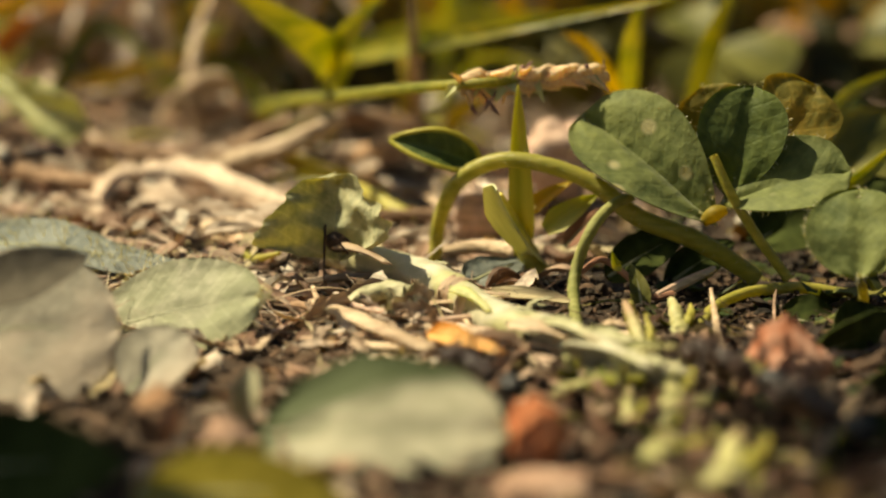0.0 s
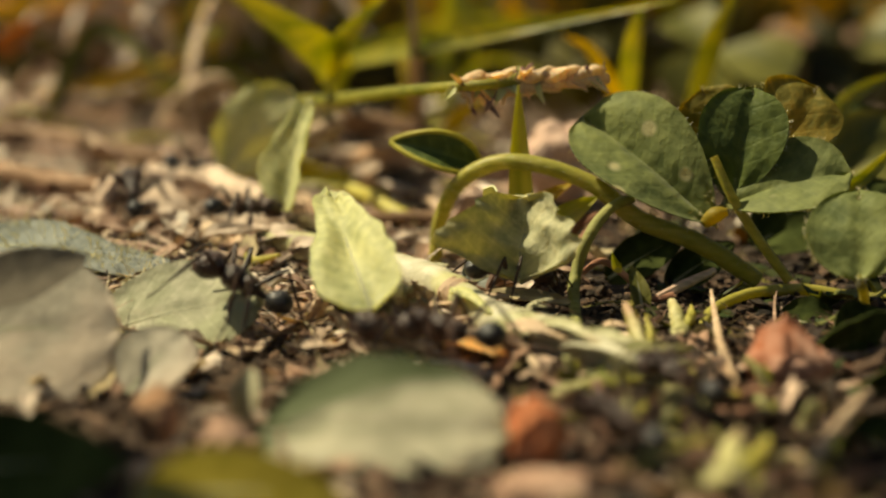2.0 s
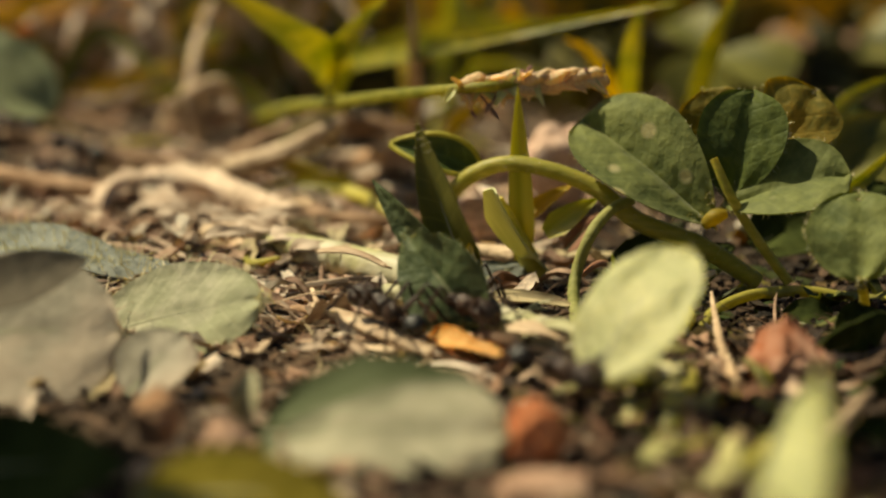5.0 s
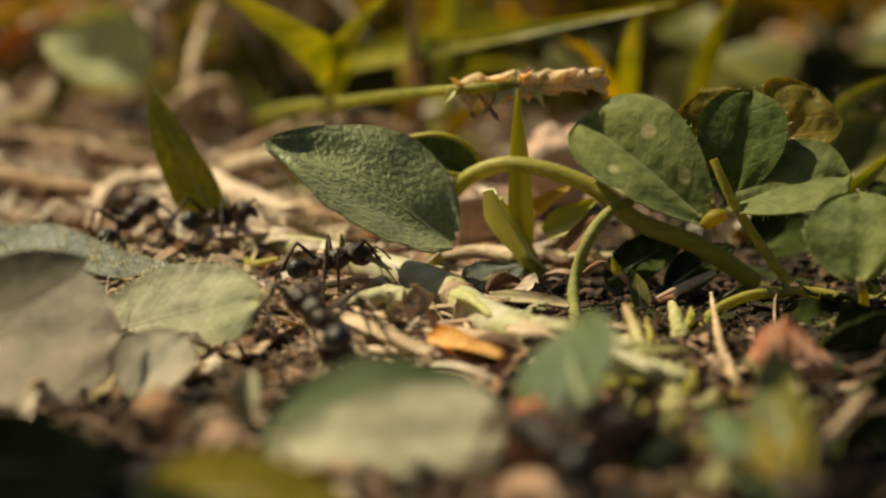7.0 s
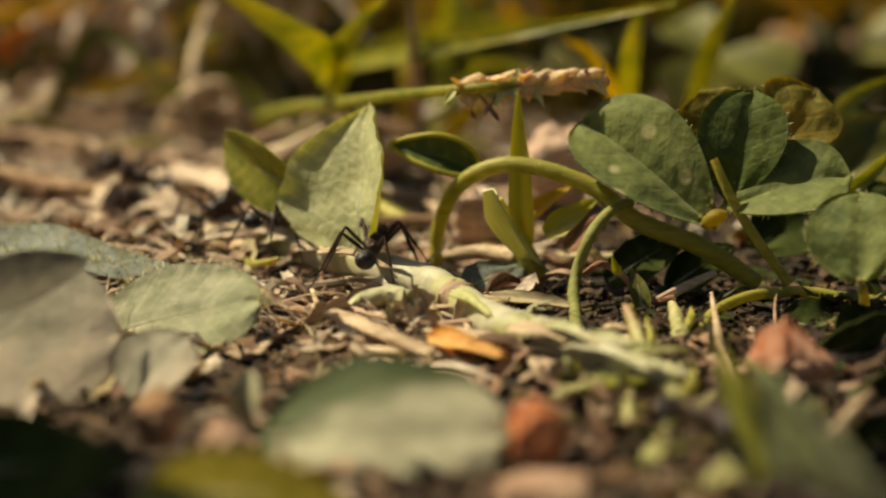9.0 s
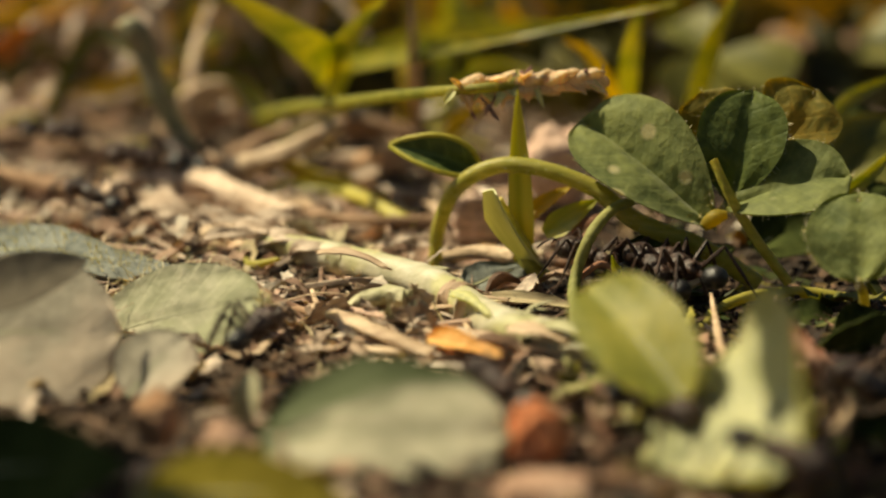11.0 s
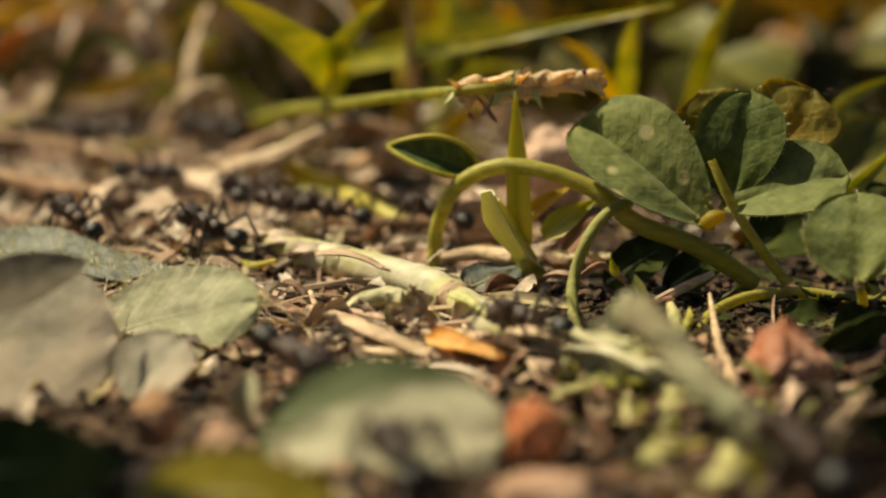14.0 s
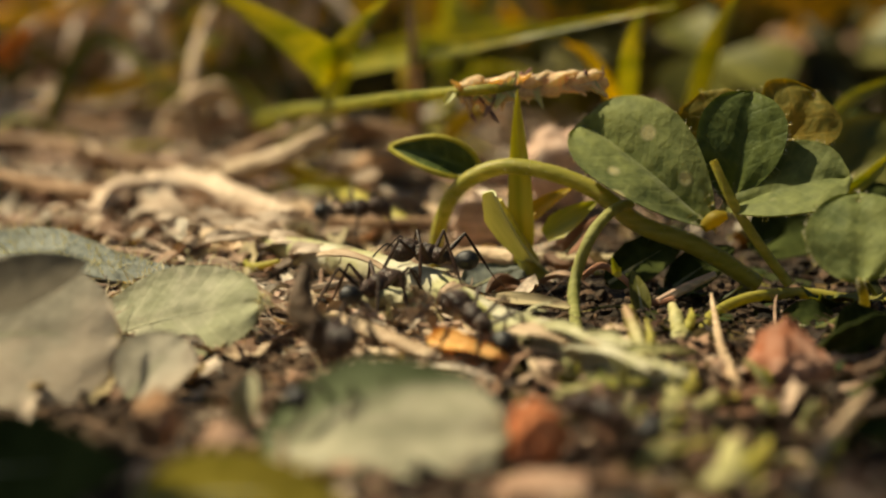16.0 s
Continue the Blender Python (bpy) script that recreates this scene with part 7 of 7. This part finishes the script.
    haul(c12_load, [(0.00, (-81.8, 164.1, 1.6), (125, 46, 79)), (8.85, (-81.8, 164.1, 1.6), (125, 46, 79)), (11.00, (-32.5, 137.8, 1.6), (125, 46, 79)), (12.00, (-18.2, 119.3, 1.6), (125, 46, 79)), (12.50, (-17.0, 102.3, 2.5), (125, 46, 79)), (13.00, (-12.3, 87.0, 3.7), (80, 39, 26)), (13.50, (-11.0, 84.8, 1.5), (95, 34, 56)), (14.00, (-5.3, 76.3, 1.5), (95, 34, 56)), (14.60, (-0.8, 65.0, 1.5), (95, 34, 56)), (15.20, (2.0, 54.9, 1.5), (95, 34, 56)), (15.90, (14.0, 45.9, 1.5), (95, 34, 56)), (16.00, (14.0, 45.9, 1.5), (95, 34, 56))])
    march(c13_ant, [(0.00, -82.5, 165.8, 0, 0.0, -5), (10.23, -82.5, 165.8, 0, 0.0, -5), (12.80, -25.0, 131.9, -13, 0.0, -3), (13.60, -15.5, 120.8, -24, 0.0, -1), (14.50, -10.5, 109.0, -54, 0.2, -0), (15.00, -9.3, 103.5, -68, 0.7, -4), (15.50, -5.6, 94.1, -62, 0.0, -4), (15.75, -4.8, 92.6, -3, 0.0, -3), (16.00, -4.0, 91.1, 57, 0.0, -2)])
    march(c14_ant, [(0.00, -82.5, 165.8, 0, 0.0, -5), (12.40, -82.5, 165.8, 0, 0.0, -5), (14.40, -36.0, 142.6, -29, 0.0, 0), (15.00, -24.8, 133.4, -23, 0.0, -1), (15.30, -20.7, 128.0, -38, 0.0, -0), (15.50, -13.9, 110.5, -45, 0.0, 5), (15.70, -9.4, 101.0, -45, 0.2, 1), (16.00, -5.8, 82.0, -67, 0.0, 3)])
    haul(c14_load, [(0.00, (-81.0, 164.8, 2.1), (-16, -25, 109)), (12.40, (-81.0, 164.8, 2.1), (-16, -25, 109)), (14.40, (-34.5, 141.6, 2.1), (-16, -25, 109)), (15.00, (-23.3, 132.4, 2.1), (-16, -25, 109)), (15.30, (-19.2, 127.0, 2.1), (-16, -25, 109)), (15.50, (-14.2, 109.0, 2.6), (-50, -62, 140)), (15.70, (-9.0, 99.6, 2.0), (-45, -55, 135)), (16.00, (-5.3, 80.5, 1.3), (-36, -52, 130))])
    march(b1_ant, [(0.00, -77.4, 155.1, 0, 0.0, -5), (11.56, -77.4, 155.1, 0, 0.0, -5), (13.60, -29.6, 132.0, -13, 0.0, -3), (14.40, -17.3, 120.1, -16, 0.0, -0), (15.00, -8.9, 117.3, -24, 0.0, 1), (15.50, -4.2, 115.0, -22, 0.0, -0), (15.67, -2.6, 104.7, 38, 0.3, 0), (15.83, -1.6, 100.2, 98, 0.5, 1), (16.00, -0.6, 95.6, 158, 0.8, 1)])
    march(b2_ant, [(0.00, -84.4, 169.7, 0, 0.0, -5), (11.89, -84.4, 169.7, 0, 0.0, -5), (14.00, -34.8, 146.1, -16, 0.0, -0), (15.00, -19.0, 127.4, -21, 0.0, -1), (15.50, -8.5, 110.8, -20, 0.0, -0), (16.00, -6.2, 112.0, 13, 0.0, -1)])
    march(e1_ant, [(0.00, 1.7, 75.2, 133, 0.0, 4), (0.50, -4.5, 81.7, 116, 0.0, -3), (0.80, -7.2, 91.6, 99, 0.0, 15), (1.00, -9.5, 99.1, 112, 0.0, 21), (1.50, -17.9, 107.9, 180, 0.0, 21), (2.00, -22.5, 117.0, 104, 0.0, 21), (2.40, -30.9, 124.2, 140, 0.0, 12), (3.00, -41.5, 136.1, 147, 0.0, 2), (16.00, -41.5, 136.1, 147, 0.0, 2)])
    march(e2_ant, [(0.00, 13.8, 75.4, 133, 0.0, 3), (0.50, 14.1, 81.1, 129, 0.0, 1), (1.00, 2.9, 82.3, 108, 0.0, 21), (1.50, -4.9, 86.9, 156, 0.0, 15), (2.00, -11.9, 88.0, 163, 0.8, 21), (2.50, -31.6, 116.5, 143, 0.0, 21), (3.00, -30.6, 124.7, 74, 0.0, 21), (3.60, -40.2, 135.8, 130, 0.0, 0), (16.00, -40.2, 135.8, 130, 0.0, 0)])
    march(e3_ant, [(0.00, 16.7, 68.7, 119, 0.0, -1), (0.50, 7.7, 69.1, 120, 0.0, -3), (1.00, 8.2, 88.4, 133, 0.0, 20), (1.50, 4.0, 86.1, 157, 0.5, 21), (2.00, 0.5, 80.7, 148, 0.0, -5), (2.50, -8.4, 84.5, 101, 0.0, 15), (3.00, -14.5, 83.9, 124, 0.0, 21), (3.50, -15.3, 88.3, 128, 0.1, 1), (4.00, -16.2, 92.6, 94, 2.2, 21), (4.60, -27.8, 121.0, 123, 0.0, 14), (5.40, -44.6, 143.6, 139, 0.0, -1), (16.00, -44.6, 143.6, 139, 0.0, -1)])
    march(e4_ant, [(0.00, 19.4, 60.5, 117, 0.0, -1), (1.46, 19.4, 60.5, 117, 0.0, -1), (2.00, 7.9, 68.4, 124, 0.0, 2), (2.50, -0.9, 77.5, 149, 0.0, -3), (3.00, -9.6, 102.3, 106, 0.1, 21), (3.50, -6.7, 99.6, 85, 0.0, 21), (4.00, -8.7, 98.1, 102, 0.0, 21), (4.60, -17.4, 117.2, 137, 0.0, 13), (5.60, -43.4, 146.0, 154, 0.0, 0), (16.00, -43.4, 146.0, 154, 0.0, 0)])
    march(e5_ant, [(0.00, 18.6, 57.7, 116, 0.0, -2), (1.29, 18.6, 57.7, 116, 0.0, -2), (2.00, 11.2, 74.6, 128, 0.0, 3), (3.00, -1.0, 102.1, 137, 0.0, 5), (3.50, -4.2, 106.9, 118, 0.0, 10), (4.00, -13.5, 119.9, 138, 0.0, 8), (4.80, -32.7, 141.4, 150, 0.0, -1), (5.60, -49.6, 153.0, 167, 0.0, 1), (16.00, -49.6, 153.0, 167, 0.0, 1)])
    march(e6_ant, [(0.00, 17.9, 55.2, 114, 0.0, -2), (3.64, 17.9, 55.2, 114, 0.0, -2), (4.40, 6.8, 71.6, 131, 0.0, 3), (5.40, -9.3, 94.4, 139, 0.0, 14), (6.00, -18.0, 105.2, 124, 0.0, 9), (6.50, -22.0, 111.7, 113, 0.0, 21), (7.00, -20.6, 108.8, 53, 0.0, 21), (7.30, -21.8, 124.7, 81, 0.0, 20), (8.00, -30.0, 140.7, 138, 0.0, 4), (9.00, -47.9, 157.5, 165, 0.0, 4), (16.00, -47.9, 157.5, 165, 0.0, 4)])
    march(e7_ant, [(0.00, 17.1, 52.3, 110, 0.0, -5), (4.68, 17.1, 52.3, 110, 0.0, -5), (5.40, 5.2, 66.6, 123, 0.0, -1), (6.50, -5.5, 81.5, 94, 0.0, 11), (7.00, -6.8, 84.3, 119, 0.0, 11), (7.50, -7.7, 86.9, 107, 0.0, 21), (8.00, -9.8, 86.3, 124, 0.7, 21), (8.30, -16.4, 92.2, 125, 2.2, 21), (8.50, -27.0, 113.7, 136, 0.0, 21), (9.00, -37.7, 129.1, 135, 0.0, 0), (16.00, -37.7, 129.1, 135, 0.0, 0)])
    march(e8_ant, [(0.00, -64.0, 158.0, 160, 0.0, 0), (7.50, -64.0, 158.0, 160, 0.0, 0), (8.10, -34.0, 136.0, 165, 0.0, 0), (8.50, -23.4, 125.2, 178, 0.0, 1), (9.00, -24.1, 122.3, 173, 0.0, 19), (9.60, -36.7, 138.7, 151, 0.0, -1), (10.30, -50.5, 151.4, 148, 0.0, -4), (16.00, -50.5, 151.4, 148, 0.0, -4)])
    march(e9_ant, [(0.00, 18.7, 54.5, 111, 0.0, -4), (5.80, 18.7, 54.5, 111, 0.0, -4), (7.50, -3.0, 73.0, 114, 0.0, -2), (8.00, -9.0, 86.5, 112, 0.4, 5), (8.50, -15.8, 108.7, 38, 0.0, 18), (9.00, -14.6, 111.6, 34, 0.0, 21), (9.30, -20.5, 121.6, 80, 0.0, 16), (9.60, -26.4, 131.7, 127, 0.0, 11), (10.60, -49.1, 155.2, 157, 0.0, -2), (16.00, -49.1, 155.2, 157, 0.0, -2)])
    march(e10_ant, [(0.00, 17.5, 50.7, 113, 0.0, -3), (8.30, 17.5, 50.7, 113, 0.0, -3), (10.20, -4.9, 94.6, 148, 0.0, 16), (10.90, -22.8, 114.8, 144, 0.0, 9), (11.50, -32.8, 118.2, 142, 0.0, 21), (12.00, -32.1, 127.3, 138, 0.0, 9), (12.80, -45.2, 145.3, 153, 0.0, 0), (16.00, -45.2, 145.3, 153, 0.0, 0)])
    march(e11_ant, [(0.00, 17.0, 48.8, 107, 0.0, -6), (8.60, 17.0, 48.8, 107, 0.0, -6), (9.60, 9.2, 73.7, 122, 0.0, -1), (10.40, -10.7, 112.7, 136, 0.0, 3), (11.50, -29.7, 133.2, 173, 0.0, 0), (12.30, -39.0, 148.7, 150, 0.0, -0), (13.00, -52.6, 157.8, 154, 0.0, -3), (16.00, -52.6, 157.8, 154, 0.0, -3)])
    march(e12_ant, [(0.00, 21.2, 59.7, 119, 0.0, -3), (9.36, 21.2, 59.7, 119, 0.0, -3), (10.50, 12.6, 88.0, 133, 0.0, 4), (11.50, 4.7, 100.4, 154, 0.0, 17), (12.00, -0.9, 94.5, 144, 0.7, 21), (12.50, -3.4, 98.1, 129, 0.6, 13), (13.00, -7.8, 116.7, 156, 0.0, -2), (13.50, -9.6, 113.4, 127, 0.0, -5), (14.00, -14.0, 119.0, 145, 0.0, -1), (14.50, -15.8, 119.5, 130, 0.0, -1), (15.00, -24.0, 141.8, 139, 0.0, -1), (16.00, -42.9, 163.0, 173, 0.0, 2)])
    march(e13_ant, [(0.00, 19.7, 54.9, 119, 0.0, -2), (9.43, 19.7, 54.9, 119, 0.0, -2), (10.50, 14.6, 82.1, 129, 0.0, 4), (11.50, 11.2, 99.8, 109, 0.0, 21), (12.00, 9.1, 94.1, 175, 0.0, 5), (12.50, 2.1, 88.0, 148, 0.3, 8), (13.00, -1.7, 94.9, 120, 0.3, 21), (13.50, -6.6, 98.9, 158, 0.1, 21), (14.00, -15.5, 106.4, 145, 0.0, 11), (14.50, -17.6, 109.2, 115, 0.0, 21), (15.00, -22.9, 124.3, 103, 0.0, 19), (15.50, -33.3, 145.8, 147, 0.0, 2), (16.00, -44.0, 157.8, 180, 0.0, 7)])
    march(e14_ant, [(0.00, 18.1, 49.9, 114, 0.0, -5), (9.56, 18.1, 49.9, 114, 0.0, -5), (10.70, 1.7, 74.6, 125, 0.0, 4), (11.50, 4.6, 69.3, 112, 0.0, -2), (12.00, -1.5, 74.4, 114, 0.0, -4), (12.50, -6.6, 91.5, 108, 0.0, 3), (13.00, -8.6, 99.7, 162, 0.0, 10), (13.50, -13.6, 91.2, 151, 2.3, 21), (14.00, -24.9, 109.3, 131, 0.0, 12), (14.50, -32.7, 119.4, 135, 0.0, 4), (15.20, -46.4, 138.1, 150, 0.0, -1), (16.00, -46.4, 138.1, 150, 0.0, -1)])
    march(e15_ant, [(0.00, 17.7, 48.7, 118, 0.0, -3), (10.74, 17.7, 48.7, 118, 0.0, -3), (12.00, 10.6, 80.6, 131, 0.0, 5), (12.80, 2.7, 100.9, 129, 0.0, 9), (13.50, -3.3, 111.2, 129, 0.0, 21), (14.00, -7.9, 111.8, 173, 0.0, 10), (14.50, -9.6, 107.3, 163, 0.4, 2), (15.00, -17.3, 124.1, 140, 0.0, 3), (15.60, -32.6, 142.8, 151, 0.0, -0), (16.00, -42.0, 151.9, 159, 0.0, 2)])
    march(e16_ant, [(0.00, 22.0, 58.9, 114, 0.0, -5), (9.34, 22.0, 58.9, 114, 0.0, -5), (12.00, 2.9, 125.3, 146, 0.0, 1), (13.00, -13.4, 139.7, 180, 0.0, -16), (13.50, -22.5, 135.8, 180, 0.0, -13), (14.20, -33.7, 147.2, 154, 0.0, -3), (15.00, -53.5, 160.8, 151, 0.0, -3), (16.00, -53.5, 160.8, 151, 0.0, -3)])
    march(e17_ant, [(0.00, 21.2, 56.2, 113, 0.0, -5), (10.06, 21.2, 56.2, 113, 0.0, -5), (12.50, 6.7, 118.0, 141, 0.0, 4), (13.50, -11.3, 133.0, 180, 0.0, 7), (14.00, -20.3, 143.5, 159, 0.0, 0), (15.00, -40.0, 160.8, 159, 0.0, -2), (16.00, -59.0, 168.6, 153, 0.0, -3)])
    march(e18_ant, [(0.00, 20.7, 55.2, 121, 0.0, -1), (11.51, 20.7, 55.2, 121, 0.0, -1), (12.60, 0.6, 75.2, 133, 0.0, 4), (13.00, -5.7, 82.3, 152, 0.0, 0), (13.50, -1.1, 87.3, 138, 0.0, -1), (14.00, 4.7, 84.2, 140, 0.1, -1), (14.25, 7.5, 78.0, 97, 0.1, -11), (14.50, 10.3, 71.8, 53, 0.0, -21), (14.85, 12.9, 65.3, -3, 0.0, -10), (15.20, 15.4, 58.9, -60, 0.0, 1), (16.00, 15.4, 58.9, -60, 0.0, 1)])
    march(e19_ant, [(0.00, 20.0, 52.8, 120, 0.0, -2), (11.92, 20.0, 52.8, 120, 0.0, -2), (13.40, 9.7, 89.9, 144, 0.0, 14), (14.00, -0.6, 111.4, 153, 0.0, 10), (14.50, -4.0, 113.7, 155, 0.0, 1), (15.00, -11.7, 120.4, 138, 0.0, -1), (15.50, -29.1, 142.8, 151, 0.0, -0), (16.00, -41.1, 152.7, 167, 0.0, 1)])
    march(e20_ant, [(0.00, 19.3, 50.7, 119, 0.0, -3), (13.68, 19.3, 50.7, 119, 0.0, -3), (14.60, 12.2, 73.6, 132, 0.0, 4), (15.30, 7.3, 82.4, 132, 0.5, 1), (15.60, 4.5, 83.9, 139, 0.0, 1), (16.00, 1.4, 85.3, 132, 0.0, 18)])
    march(e21_ant, [(0.00, 18.9, 47.0, 117, 0.0, -1), (12.62, 18.9, 47.0, 117, 0.0, -1), (13.40, 2.0, 58.4, 103, 0.0, 4), (14.30, -2.8, 67.9, 112, 0.0, 4), (14.60, -6.0, 73.1, 118, 0.0, -2), (15.00, -10.7, 77.8, 104, 0.0, 13), (15.50, -7.5, 75.0, 60, 0.0, 0), (16.00, -4.4, 72.0, 10, 0.0, 0)])
    march(e22_ant, [(0.00, 18.3, 45.3, 116, 0.0, -2), (14.00, 18.3, 45.3, 116, 0.0, -2), (14.60, 10.2, 58.7, 116, 0.0, 2), (15.40, 4.1, 68.3, 129, 0.0, 2), (16.00, -0.1, 73.0, 150, 0.0, 6)])
    march(e23_ant, [(0.00, 17.7, 43.6, 115, 0.0, -2), (14.18, 17.7, 43.6, 115, 0.0, -2), (15.00, 11.0, 63.8, 122, 0.0, -3), (16.00, 7.6, 69.1, 132, 0.0, -2)])
    march(e24_ant, [(0.00, 17.1, 42.0, 114, 0.0, -2), (8.98, 17.1, 42.0, 114, 0.0, -2), (11.29, -16.2, 91.9, 66, 0.0, -2), (13.60, -49.6, 141.8, 19, 0.0, -1), (14.40, -39.4, 136.0, 33, 0.0, 5), (15.00, -32.7, 132.9, 46, 0.0, 18), (15.20, -33.9, 128.0, 110, 0.0, 21), (15.80, -44.3, 145.7, 153, 0.0, 0), (16.00, -44.3, 145.7, 153, 0.0, 0)])


motions()
